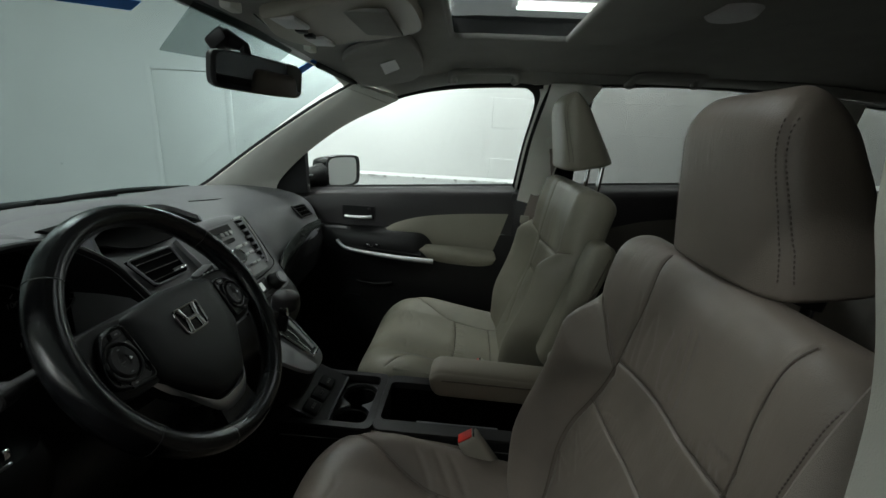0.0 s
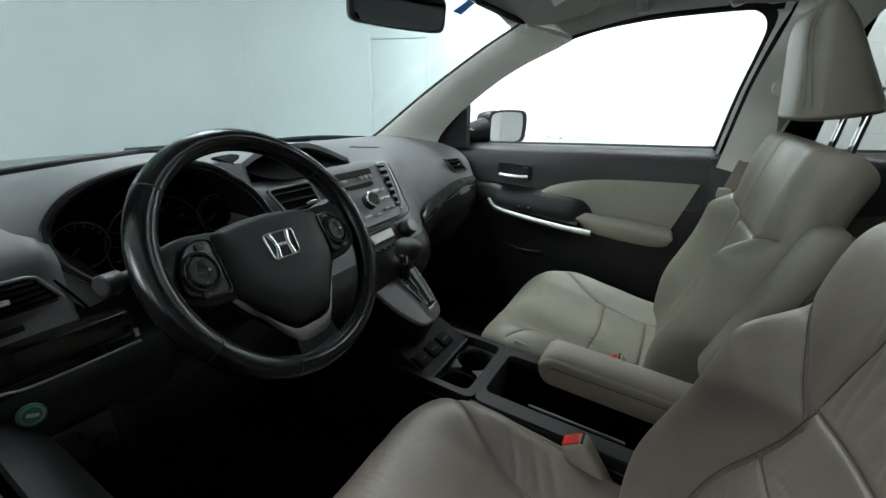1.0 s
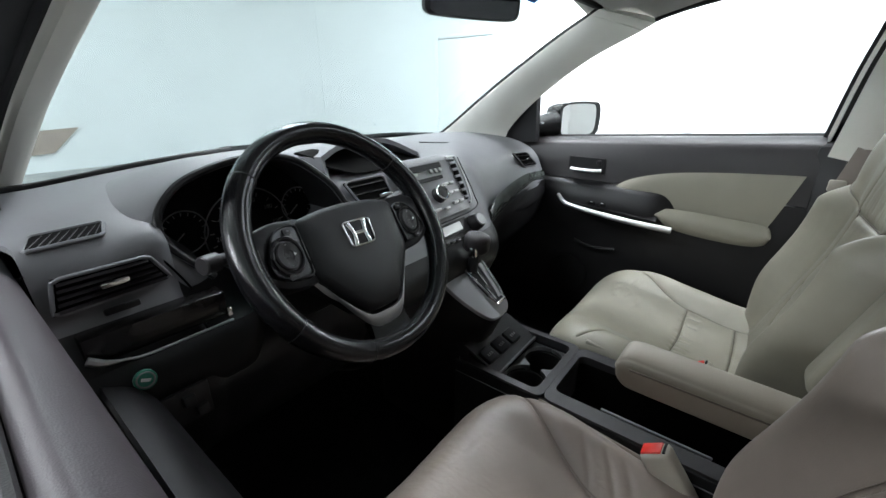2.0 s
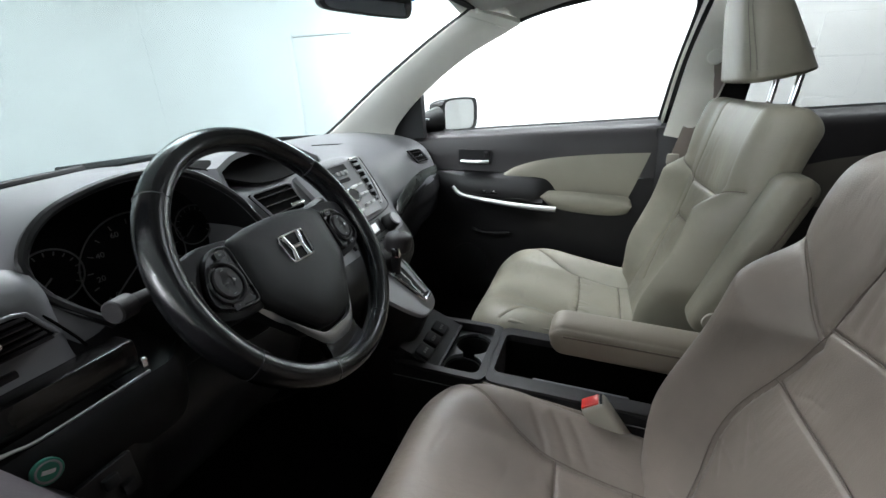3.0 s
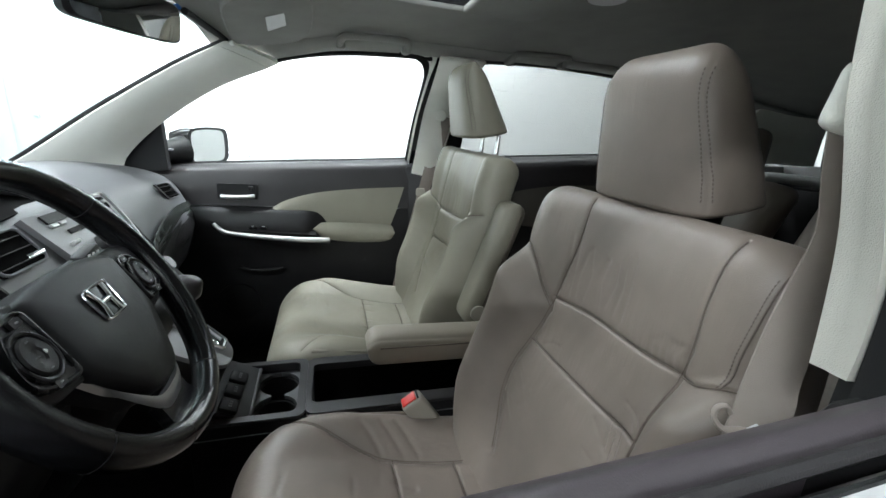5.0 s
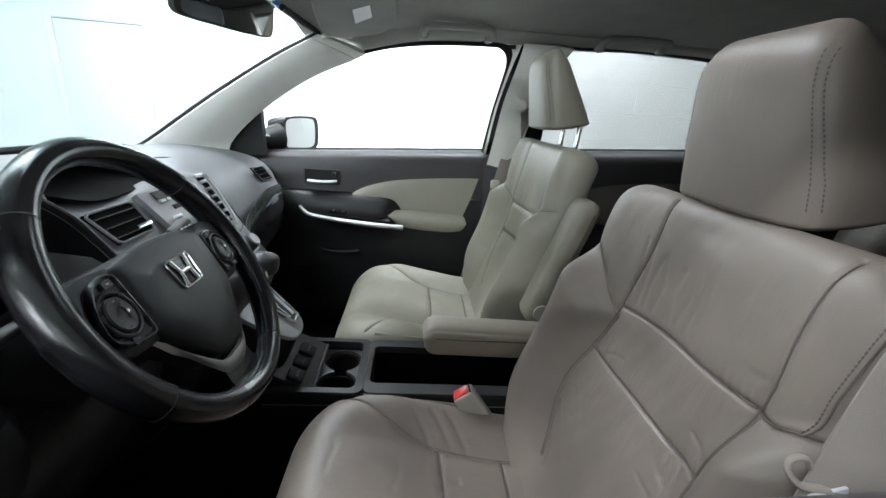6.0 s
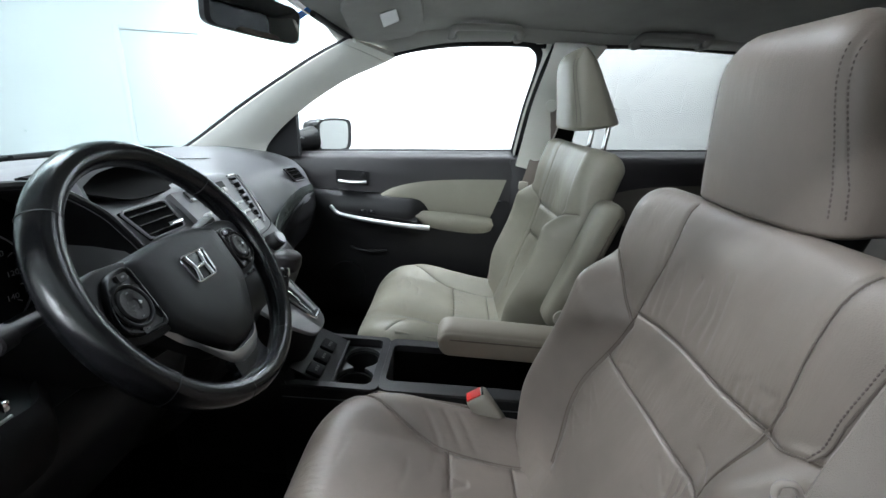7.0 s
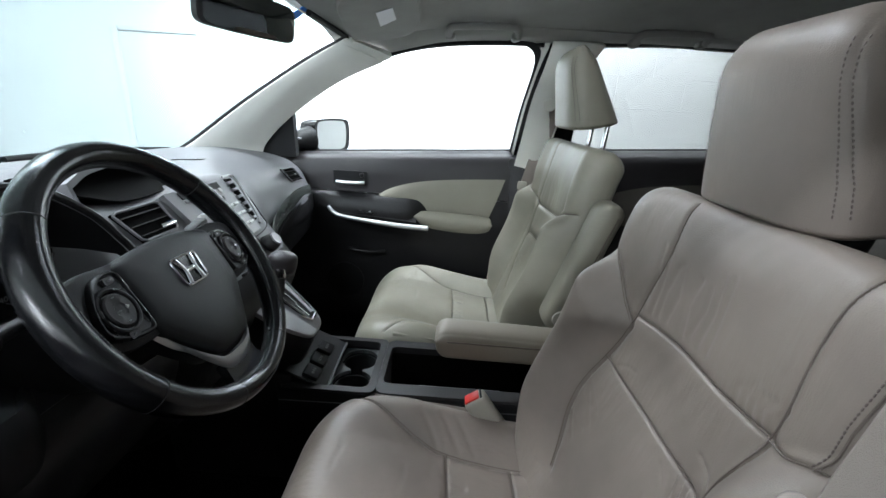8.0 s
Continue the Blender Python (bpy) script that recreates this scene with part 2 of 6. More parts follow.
def put(name, shape, material, parent=None, label="", category="", group="", kind="", angle=40):
    """Link a shape as one mesh object, as a thing or as a part of parent."""
    me = bpy.data.meshes.new(name)
    me.from_pydata(shape.v, [], shape.f)
    bm = bmesh.new()
    bm.from_mesh(me)
    bmesh.ops.recalc_face_normals(bm, faces=bm.faces)
    bm.to_mesh(me)
    bm.free()
    me.materials.append(material)
    me.shade_smooth()
    me.set_sharp_from_angle(angle=radians(angle))
    o = new(name, me)
    if parent is not None:
        o.parent = parent
        base = parent
        while base.parent is not None:
            base = base.parent
        if parent.parent is None:
            o.matrix_parent_inverse = parent.matrix_basis.inverted()
    return tagged(o, label, category, group, kind)


def thing(name, at, label, category, group="", kind=""):
    o = new(name)
    o.empty_display_size = 0.05
    o.matrix_basis = Matrix.Translation(at)
    return tagged(o, label, category, group, kind)


def curve(points, n):
    """A smooth line through points (Catmull-Rom)."""
    p = np.array(points, float)
    p = np.vstack([2 * p[0] - p[1], p, 2 * p[-1] - p[-2]])
    out = []
    k = len(p) - 3
    for s in np.linspace(0, k, n):
        i = min(int(s), k - 1)
        t = s - i
        a, b, c, d = p[i:i + 4]
        out.append(0.5 * (2 * b + (c - a) * t + (2 * a - 5 * b + 4 * c - d) * t * t + (3 * b - a - 3 * c + d) * t ** 3))
    return np.array(out)


def round_poly(pts, r, n=6):
    """A closed outline with its corners rounded by r."""
    p = np.array(pts, float)
    out = []
    for i in range(len(p)):
        a, c, b = p[i - 1], p[i], p[(i + 1) % len(p)]
        da, db = np.linalg.norm(a - c), np.linalg.norm(b - c)
        q = min(r, 0.48 * da, 0.48 * db)
        u, v = c + (a - c) / da * q, c + (b - c) / db * q
        out += [(1 - t) ** 2 * u + 2 * t * (1 - t) * c + t * t * v for t in np.linspace(0, 1, n)]
    return np.array(out)


def smooth(a, b, x):
    t = np.clip((x - a) / (b - a), 0, 1)
    return t * t * (3 - 2 * t)


def ruled(a, b, n, bulge=0.0, way=(0, 0, 1)):
    """Rows between two lines of points, bowed by bulge along way."""
    w = np.array(way, float)
    return np.array([[p * (1 - s) + q * s + w * bulge * 4 * s * (1 - s) for s in np.linspace(0, 1, n)] for p, q in zip(a, b)])


def ripple(x, y, seed, scale):
    """Slow uneven waves, for the slack of leather."""
    r = np.random.RandomState(seed)
    out = 0 * x
    for _ in range(7):
        kx, ky, ph = r.normal(0, scale), r.normal(0, scale), r.uniform(0, 6.28)
        out = out + np.sin(kx * x + ky * y + ph) / 7
    return out


def segdist(x, y, line):
    """Distance of points from a broken line."""
    best = np.full(x.shape, 9.0)
    for (ax, ay), (bx, by) in zip(line, line[1:]):
        dx, dy = bx - ax, by - ay
        t = np.clip(((x - ax) * dx + (y - ay) * dy) / (dx * dx + dy * dy + 1e-12), 0, 1)
        best = np.minimum(best, np.hypot(x - ax - t * dx, y - ay - t * dy))
    return best


# ---- the bay outside ----
def building():
    x0, x1, y0, y1, h = -6.5, 4.4, -7.0, 9.2, 4.2
    floor = Shape().box(((x0 + x1) / 2, (y0 + y1) / 2, -0.1), (x1 - x0 + 0.8, y1 - y0 + 0.8, 0.2), 0)
    put("floor", floor, CONCRETE, None, "grey sealed concrete floor of the bay", "floor", "", "structure")
    put("ceiling", Shape().box(((x0 + x1) / 2, (y0 + y1) / 2, h + 0.1), (x1 - x0 + 0.8, y1 - y0 + 0.8, 0.2), 0), CEILPAINT, None, "pale painted ceiling with tube lights", "ceiling", "", "structure")
    right = put("wall_east", Shape().box((x1 + 0.2, (y0 + y1) / 2, h / 2), (0.38, y1 - y0 + 0.8, h), 0), WALLPAINT, None, "white painted block wall with a flush door", "wall", "", "structure")
    put("wall_west", Shape().box((x0 - 0.2, (y0 + y1) / 2, h / 2), (0.38, y1 - y0 + 0.8, h), 0), WALLPAINT, None, "white painted wall", "wall", "", "structure")
    put("wall_north", Shape().box(((x0 + x1) / 2, y1 + 0.2, h / 2), (x1 - x0, 0.38, h), 0), WALLPAINT, None, "white painted wall ahead of the car", "wall", "", "structure")
    put("wall_south", Shape().box(((x0 + x1) / 2, y0 - 0.2, h / 2), (x1 - x0, 0.38, h), 0), WALLPAINT, None, "white painted wall behind the car", "wall", "", "structure")
    cove = np.array([[(x1 - 2.19 + 2.197 * math.cos(a), y1 - 2.19 + 2.197 * math.sin(a), z) for z in (0.0, h / 2, h)] for a in np.linspace(0, math.pi / 2, 25)])
    put("wall_cove", Shape().sheet(cove, -0.04), WALLPAINT, None, "white painted rounded corner of the bay", "wall", "", "structure")
    return right


wall_right = building()


# ---- car body round the cabin ----
def strip(name, a, b, material, label, n=30, m=8, bulge=0.0, way=(0, 0, 1), thick=0.012, parent=None, category="trim"):
    s = Shape().sheet(ruled(curve(a, n), curve(b, n), m, bulge, way), thick)
    return put(name, s, material, parent, label, category if parent is None else "", "", "structure" if parent is None else "")


def mirror_x(pts, shift=0.0):
    return [(-(x - shift), y, z) for x, y, z in pts]


DOOR_DX = 0.07          # the driver's side stands this much nearer the middle
LINE_IN = [(0.56, 1.06, 1.075), (0.585, 1.0, 1.115), (0.60, 0.80, 1.265), (0.612, 0.60, 1.40), (0.607, 0.46, 1.478)]
LINE_OUT = [(0.712, 0.822, 1.055), (0.712, 0.792, 1.14), (0.71, 0.684, 1.25), (0.705, 0.52, 1.365), (0.69, 0.33, 1.452)]
ROOF_SIDE = [(0.69, 0.33, 1.452), (0.675, 0.15, 1.492), (0.66, -0.05, 1.506), (0.65, -0.176, 1.506), (0.65, -0.35, 1.514), (0.65, -0.60, 1.527), (0.645, -0.85, 1.523), (0.63, -1.2, 1.495), (0.60, -1.65, 1.45), (0.58, -2.0, 1.40)]
LINE_IN_L = [(-0.65, 1.06, 1.075), (-0.632, 1.0, 1.115), (-0.585, 0.80, 1.262), (-0.535, 0.60, 1.388), (-0.505, 0.46, 1.47)]
LINE_OUT_L = [(-0.71, 0.96, 1.05), (-0.695, 0.90, 1.10), (-0.648, 0.75, 1.232), (-0.592, 0.56, 1.362), (-0.565, 0.38, 1.452)]
LINE_IN_L = [(x - 0.029, y, z) for x, y, z in LINE_IN_L]
LINE_OUT_L = [(a * 0.65 + x * 0.35, b * 0.65 + y * 0.35, c * 0.65 + z * 0.35) for (a, b, c), (x, y, z) in zip(LINE_IN_L, LINE_OUT_L)]
ROOF_EDGE_F = [(-0.57, 0.46, 1.478), (-0.3, 0.50, 1.500), (0.0, 0.51, 1.508), (0.3, 0.50, 1.500), (0.607, 0.46, 1.478)]
SUNROOF = (-0.33, 0.29, -0.30, 0.12)


def roof_z(x, y):
    return 1.575 - 0.05 * (np.abs(x) / 0.66) ** 3 - 0.058 * smooth(0.05, 0.52, y) - 0.12 * smooth(-0.9, -2.0, y)


def headliner():
    xs = np.concatenate([np.linspace(-0.61, SUNROOF[0], 16), np.linspace(SUNROOF[0], SUNROOF[1], 24)[1:], np.linspace(SUNROOF[1], 0.668, 18)[1:]])
    ys = np.concatenate([np.linspace(-2.0, SUNROOF[2], 40), np.linspace(SUNROOF[2], SUNROOF[3], 14)[1:], np.linspace(SUNROOF[3], 0.51, 18)[1:]])
    s = Shape()
    idx = {}
    for i, x in enumerate(xs):
        for j, y in enumerate(ys):
            s.v.append((x, y, float(roof_z(np.array(x), np.array(y)))))
            idx[i, j] = len(s.v) - 1
    for i in range(len(xs) - 1):
        for j in range(len(ys) - 1):
            cx, cy = (xs[i] + xs[i + 1]) / 2, (ys[j] + ys[j + 1]) / 2
            if SUNROOF[0] < cx < SUNROOF[1] and SUNROOF[2] < cy < SUNROOF[3]:
                continue
            s.f.append((idx[i, j], idx[i, j + 1], idx[i + 1, j + 1], idx[i + 1, j]))
    k, faces = len(s.v), list(s.f)
    s.add([(x, y, z + 0.012) for x, y, z in s.v], [q[::-1] for q in faces])
    o = put("ceiling", s, HEADLINER, None, "light grey cloth headliner with a sunroof opening", "headliner", "", "structure", 60)
    return o


headliner()
outer = [(-0.66, 0.55), (0.70, 0.55), (0.70, -2.05), (-0.66, -2.05)]
roof = Shape()
hole = [(SUNROOF[0] - 0.01, SUNROOF[3] + 0.01), (SUNROOF[1] + 0.01, SUNROOF[3] + 0.01), (SUNROOF[1] + 0.01, SUNROOF[2] - 0.01), (SUNROOF[0] - 0.01, SUNROOF[2] - 0.01)]
for z, fl in ((1.612, False), (1.598, True)):
    k = len(roof.v)
    roof.v += [(x, y, z) for x, y in outer] + [(x, y, z) for x, y in hole]
    for i in range(4):
        q = (k + i, k + (i + 1) % 4, k + 4 + (i + 1) % 4, k + 4 + i)
        roof.f.append(q if fl else q[::-1])
for i in range(4):
    j = (i + 1) % 4
    roof.f += [(i, j, 8 + j, 8 + i), (4 + j, 4 + i, 12 + i, 12 + j)]
for sx, f_x in ((1, 0.70), (-1, -0.66)):
    rail = np.array([[(f_x + sx * 0.004, y, 1.613), (f_x + sx * 0.006, y, 1.57), (f_x - sx * (0.002 + 0.012 * float(smooth(-0.9, -1.7, np.array(y)))), y, float(np.interp(-y, [-p[1] for p in ROOF_SIDE], [p[2] for p in ROOF_SIDE])) - 0.006)] for y in np.linspace(0.36, -2.04, 40)])
    put("roof_rail", Shape().sheet(rail, 0.004 * sx), PAINT, None, "silver painted body rail over the side windows", "trim", "", "structure")
put("roof_rail", Shape().sheet(np.array([[(x, 0.556, 1.613), (x, 0.556 - 0.03 * (x / 0.68) ** 2, 1.56), (x, 0.535 - 0.05 * (x / 0.62) ** 2, 1.508 - 0.03 * (x / 0.62) ** 2)] for x in np.linspace(-0.66, 0.70, 20)]), 0.004), PAINT, None, "silver painted body header over the windscreen", "trim", "", "structure")
put("roof_rail", Shape().sheet(np.array([[(x, -2.055, 1.613), (x, -2.06, 1.54), (x, -2.01, 1.425)] for x in np.linspace(-0.66, 0.70, 8)]), 0.004), PAINT, None, "silver painted body header over the tailgate", "trim", "", "structure")
put("roof_panel", roof, PAINT, None, "silver painted steel roof skin", "roof", "", "structure")

for side in (1, -1):
    f = (lambda p: p) if side > 0 else (lambda p: mirror_x(p, DOOR_DX))
    la, lb = (LINE_IN, LINE_OUT) if side > 0 else (LINE_IN_L, LINE_OUT_L)
    face = ruled(curve(la, 48), curve(lb, 48), 12, 0.018, (-0.92 * side, -0.38, 0.06))
    # the driver's pillar takes the ivory with shade in its colour
    put("a_pillar_trim", Shape().sheet(face[:46], 0.02 * side), PILLAR if side > 0 else IVORY_SHADED, None, "ivory plastic trim on the slanting front pillar", "trim", "", "structure")
    put("a_pillar_head", Shape().sheet(face[45:], 0.018 * side), PILLAR, None, "cloth headliner corner above the front pillar", "trim", "", "structure")
    edge = [(x - 0.055 if k else x - 0.07, y, float(roof_z(np.array(0.60), np.array(y))) - 0.001) for k, (x, y, z) in enumerate(ROOF_SIDE)]
    strip("roof_side_trim", f(ROOF_SIDE), f(edge), HEADLINER, "light grey cloth edge of the headliner over the doors", n=40, thick=0.012 * side, bulge=0.006, way=(-side, 0, -1))
    # rubber seal along the windscreen edge and over the side windows
    put("trim", Shape().tube(curve([(x + 0.001 * side, y - 0.001, z + 0.002) for x, y, z in la[:-1]] + [(side * (abs(la[-1][0]) + dx) if side > 0 else la[-1][0] - dx, la[-1][1] + dy, la[-1][2] + dz) for dx, dy, dz in ((0.001, 0.014, -0.008), (-0.004, -0.001, 0.001), (-0.018, 0.002, 0.003), (-0.10, 0.012, 0.007), (-0.25, 0.032, 0.016))], 60), 0.0085, 8), RUBBER, None, "black windscreen seal", "trim", "", "structure")
    put("trim", Shape().tube(curve([(x + 0.010 * side, y, z - 0.003) for x, y, z in lb[1:]] + f([(x + 0.010, y, z - 0.005) for x, y, z in ROOF_SIDE[1:4]]), 60), 0.008, 8), RUBBER, None, "black door seal round the side window", "trim", "", "structure")

put("door_frame_l", Shape().sheet(ruled(curve([(x - 0.004, y, z - 0.002) for x, y, z in LINE_OUT_L], 30), curve([(-0.80, 0.90, 1.05), (-0.79, 0.82, 1.11), (-0.75, 0.68, 1.24), (-0.70, 0.48, 1.375), (-0.66, 0.30, 1.47)], 30), 5), 0.02), RUBBER, None, "black driver door frame beside the pillar", "trim", "", "structure")

for pa, pb in (([(0.606, 0.462, 1.479), (0.65, 0.40, 1.470), (0.692, 0.325, 1.452)], [(0.585, 0.43, 1.497), (0.61, 0.36, 1.500), (0.622, 0.30, 1.506)]), ([(-0.504, 0.462, 1.471), (-0.535, 0.42, 1.464), (-0.568, 0.372, 1.452)], [(-0.50, 0.43, 1.512), (-0.52, 0.38, 1.512), (-0.545, 0.33, 1.508)])):
    strip("pillar_corner", pa, pb, HEADLINER, "cloth trim where the pillar meets the headliner", n=16, m=5, bulge=0.004, way=(0, 0, -1), thick=0.006 if pa[0][0] > 0 else -0.006)

# windscreen, cowl and wiper
ws_top = curve(ROOF_EDGE_F, 30)
ws_bot = curve([(-0.66, 1.02, 1.075), (-0.35, 1.16, 1.07), (0.0, 1.20, 1.07), (0.35, 1.17, 1.07), (0.70, 1.04, 1.075)], 30)
ws = ruled(ws_bot + np.array((0, 0.012, 0.0)), ws_top + np.array((0, 0.03, 0.012)), 16, 0.025, (0, 0.6, 0.8))
wsob = put("window_1", Shape().sheet(ws, 0.005), WINDSHIELD, None, "raked windscreen of pale green tinted glass", "windscreen", "", "structure")
wsob.visible_shadow = False
put("trim", Shape().tube(curve([(-0.675, 0.886, 1.118), (-0.62, 0.884, 1.1205), (-0.58, 0.872, 1.126), (-0.511, 0.850, 1.137), (-0.45, 0.843, 1.143), (-0.374, 0.866, 1.144), (-0.30, 0.91, 1.141)], 50), 0.0062, 8), RUBBER, None, "black rubber strip along the far edge of the dashboard", "trim", "", "structure")
put("cowl", Shape().sheet(ruled(ws_bot + np.array((0, -0.01, -0.015)), ws_bot + np.array((0, 0.16, -0.03)), 4), 0.02), RUBBER, None, "black plastic cowl below the windscreen", "cowl", "", "structure")


# ---- seats ----
def pad(length, half, front, back, bolster, place, seams=(), n=110, m=90, round_a=0.0, round_b=0.12, sharp=5.0, slack=0.0012, seed=1, deep=0.006, wide=0.0045, pinch=0.28, creases=()):
    """A stuffed pad: half(s) its half width, bolster(u, s) the rise of its face, seams broken lines in (x, s) pressed into it."""
    s = np.linspace(0, 1, n)
    ang = np.linspace(-math.pi / 2, math.pi / 2, m)
    u1 = np.sin(ang)
    u2 = np.sin(np.linspace(math.pi / 2, -math.pi / 2, 26)[1:-1])
    S1, U1 = np.meshgrid(s, u1, indexing="ij")
    S2, U2 = np.meshgrid(s, u2, indexing="ij")

    def ends(S):
        k = np.ones_like(S)
        if round_b > 0:
            t = np.clip((S - (1 - round_b)) / round_b, 0, 1)
            k = k * np.maximum(1 - t ** 2.6, 0) ** 0.5
        if round_a > 0:
            t = np.clip((round_a - S) / round_a, 0, 1)
            k = k * np.maximum(1 - t ** 2.6, 0) ** 0.5
        return k

    def edge(U):
        return np.maximum(1 - np.abs(U) ** sharp, 0) ** 0.5

    W1, W2 = half(S1), half(S2)
    k1, k2 = ends(S1), ends(S2)
    inset1, inset2 = (1 - pinch + pinch * k1), (1 - pinch + pinch * k2)
    X1, X2 = U1 * W1 * inset1, U2 * W2 * inset2
    D1 = front * edge(U1) * k1 + bolster(U1, S1) * k1 * edge(U1) ** 0.6
    D2 = -(back(S2) if callable(back) else back) * edge(U2) * k2
    L1 = S1 * length
    near = np.full(X1.shape, 9.0)
    for line in seams:
        d = segdist(X1, L1, line)
        near = np.minimum(near, d)
    D1 = D1 - deep * np.exp(-(near / wide) ** 2) - 0.35 * deep * np.exp(-(near / (5 * wide)) ** 2)
    for line, dd, ww in creases:
        D1 = D1 - dd * np.exp(-(segdist(X1, L1, line) / ww) ** 2)
    D1 = D1 + slack * ripple(X1, L1, seed, 28) + 0.5 * slack * ripple(X1, L1, seed + 7, 75)
    P1 = place(X1, L1, D1)
    P2 = place(X2, S2 * length, D2)
    out = Shape().loft(np.concatenate([P1, P2], axis=1))

    def follow(line, step=0.006, sink=0.6):
        """Points along a seam, lying in its groove."""
        pts = []
        for (xa, la), (xb, lb) in zip(line, line[1:]):
            k = max(2, int(math.hypot(xb - xa, lb - la) / step))
            pts += [(xa + (xb - xa) * t, la + (lb - la) * t) for t in np.linspace(0, 1, k, endpoint=False)]
        pts = np.array(pts + [line[-1]])
        S = np.clip(pts[:, 1] / length, 0, 1)
        k = ends(S)
        U = np.clip(pts[:, 0] / (half(S) * (1 - pinch + pinch * k)), -0.985, 0.985)
        D = front * edge(U) * k + bolster(U, S) * k * edge(U) ** 0.6 - sink * 1.35 * deep
        D = D + slack * ripple(pts[:, 0], pts[:, 1], seed, 28) + 0.5 * slack * ripple(pts[:, 0], pts[:, 1], seed + 7, 75)
        return place(pts[:, 0], pts[:, 1], D)

    out.follow = follow
    return out


def stitches(points, normal, length=0.006, r=0.0009):
    """A row of single stitches along points."""
    s = Shape()
    p = np.array(points)
    for a, b in zip(p[:-1], p[1:]):
        d = np.linalg.norm(b - a)
        t = (b - a) / (d + 1e-9)
        c = (a + b) / 2 + np.array(normal) * 0.0006
        s.tube([c - t * length / 2, c, c + t * length / 2], [r * 0.6, r, r * 0.6], 5)
    return s


def soft(line):
    """The broken line of a seam, rounded at its corners."""
    return line if len(line) < 3 else [(x, y) for x, y, _ in curve([(x, y, 0) for x, y in line], 5 * len(line))]


def seat(cx, cy, inb, label, arm_down, head_lift, head_dx, head_dy, head_lean, skin):
    """A front seat about x = cx; inb is the side (+1 or -1) on which the console lies."""
    root = thing("car_seat", (cx, cy - 0.05, 0.45), label, "car seat", "front seats")
    tilt = 0.36

    # cushion: lies along y, front end rounded over
    def place_c(X, L, D):
        y = cy - 0.20 + L
        lift = 0.628 + 0.055 * smooth(0.10, 0.50, L) - 0.05 * smooth(0.44, 0.58, L) ** 2
        return np.stack([cx + X, y, lift + D], -1)

    def half_c(S):
        return 0.245 + 0.015 * np.sin(S * 3.0) - 0.02 * smooth(0.8, 1, S)

    def bol_c(U, S):
        return 0.045 * smooth(0.52, 0.86, np.abs(U)) * (1 - 0.75 * smooth(0.65, 0.95, S)) - 0.012 * np.exp(-(U / 0.3) ** 2)

    cs = []
    for g in (1, -1):
        cs.append([(g * 0.140, 0.05), (g * 0.136, 0.14), (g * 0.142, 0.268), (g * 0.155, 0.315), (g * 0.178, 0.365), (g * 0.205, 0.407), (g * 0.235, 0.445)])
    cs.append([(-0.142, 0.268), (0.0, 0.262), (0.142, 0.268)])
    cs.append([(-0.137, 0.150), (0.0, 0.146), (0.137, 0.150)])
    cs = [soft(line) for line in cs]
    rnc = np.random.RandomState(14 if arm_down else 18)
    creases_c = []
    for k in range(14):
        g = 1 if k % 2 else -1
        x0, q = g * (0.03 + 0.12 * rnc.rand()), 0.22 + 0.24 * rnc.rand()
        creases_c.append(([(x0, q), (x0 + g * 0.025, q + 0.004 * rnc.randn()), (x0 + g * 0.05, q + 0.006 * rnc.randn())], 0.0009, 0.005))
    for k in range(8):
        x0 = -0.12 + 0.03 * k + 0.01 * rnc.randn()
        creases_c.append(([(x0, 0.272), (x0 + 0.01 * rnc.randn(), 0.235)], 0.0026, 0.004))
    if arm_down:                # the worn console side has slumped along its seam
        creases_c.append((cs[0], 0.0045, 0.010))
        for q in (0.215, 0.245, 0.285):
            creases_c.append(([(0.150, q), (0.185, q + 0.022), (0.205, q + 0.036)], 0.0022, 0.006))
    shape = pad(0.538, half_c, 0.035, 0.15, bol_c, place_c, cs, 210, 180, 0.04, 0.20, 6.0, 0.0016, 3, 0.0045, 0.0022, 0.28, creases_c)
    cushion = put("cushion", shape, skin, root, "creased leather seat cushion")
    for line in cs:
        put("sewn_seam", Shape().tube(shape.follow(line), 0.0008, 6), SEWN, cushion)

    # sewn welt along the cushion's inner side
    for dz in (0.0, -0.014):
        welt = [(cx + inb * 0.243, cy + t, 0.694 + dz + 0.10 * t) for t in np.linspace(-0.02, 0.22, 16)]
        put("piping", Shape().tube(welt, 0.005, 8), skin, cushion)

    # backrest
    by, bz = cy - 0.105, 0.615

    def place_b(X, L, D):
        lean = tilt - 0.10 * smooth(0.25, 0.56, L)
        y = by - np.sin(lean) * L + np.cos(tilt) * D
        z = bz + np.cos(tilt - 0.05) * L + np.sin(tilt) * D
        return np.stack([cx + X, y, z], -1)

    def half_b(S):
        return 0.225 + 0.035 * smooth(0.0, 0.45, S) - (0.012 if arm_down else 0.006) * smooth(0.55, 0.72, S) - (0.012 if arm_down else 0.004) * smooth(0.72, 0.98, S)

    def bol_b(U, S):
        low, high, drop, end = (0.074, 0.42, 0.80, 0.64) if arm_down else (0.074, 0.62, 0.72, 0.74)
        return low * smooth(high, 0.88, np.abs(U)) * smooth(-0.1, 0.3, S) * (1 - drop * smooth(end - 0.13, end, S - (0.30 * (np.abs(U) - 0.44) if arm_down else 0.0))) - 0.010 * np.exp(-(U / 0.3) ** 2)

    z1, z2 = (0.392, 0.318) if arm_down else (0.405, 0.303)
    bs = []
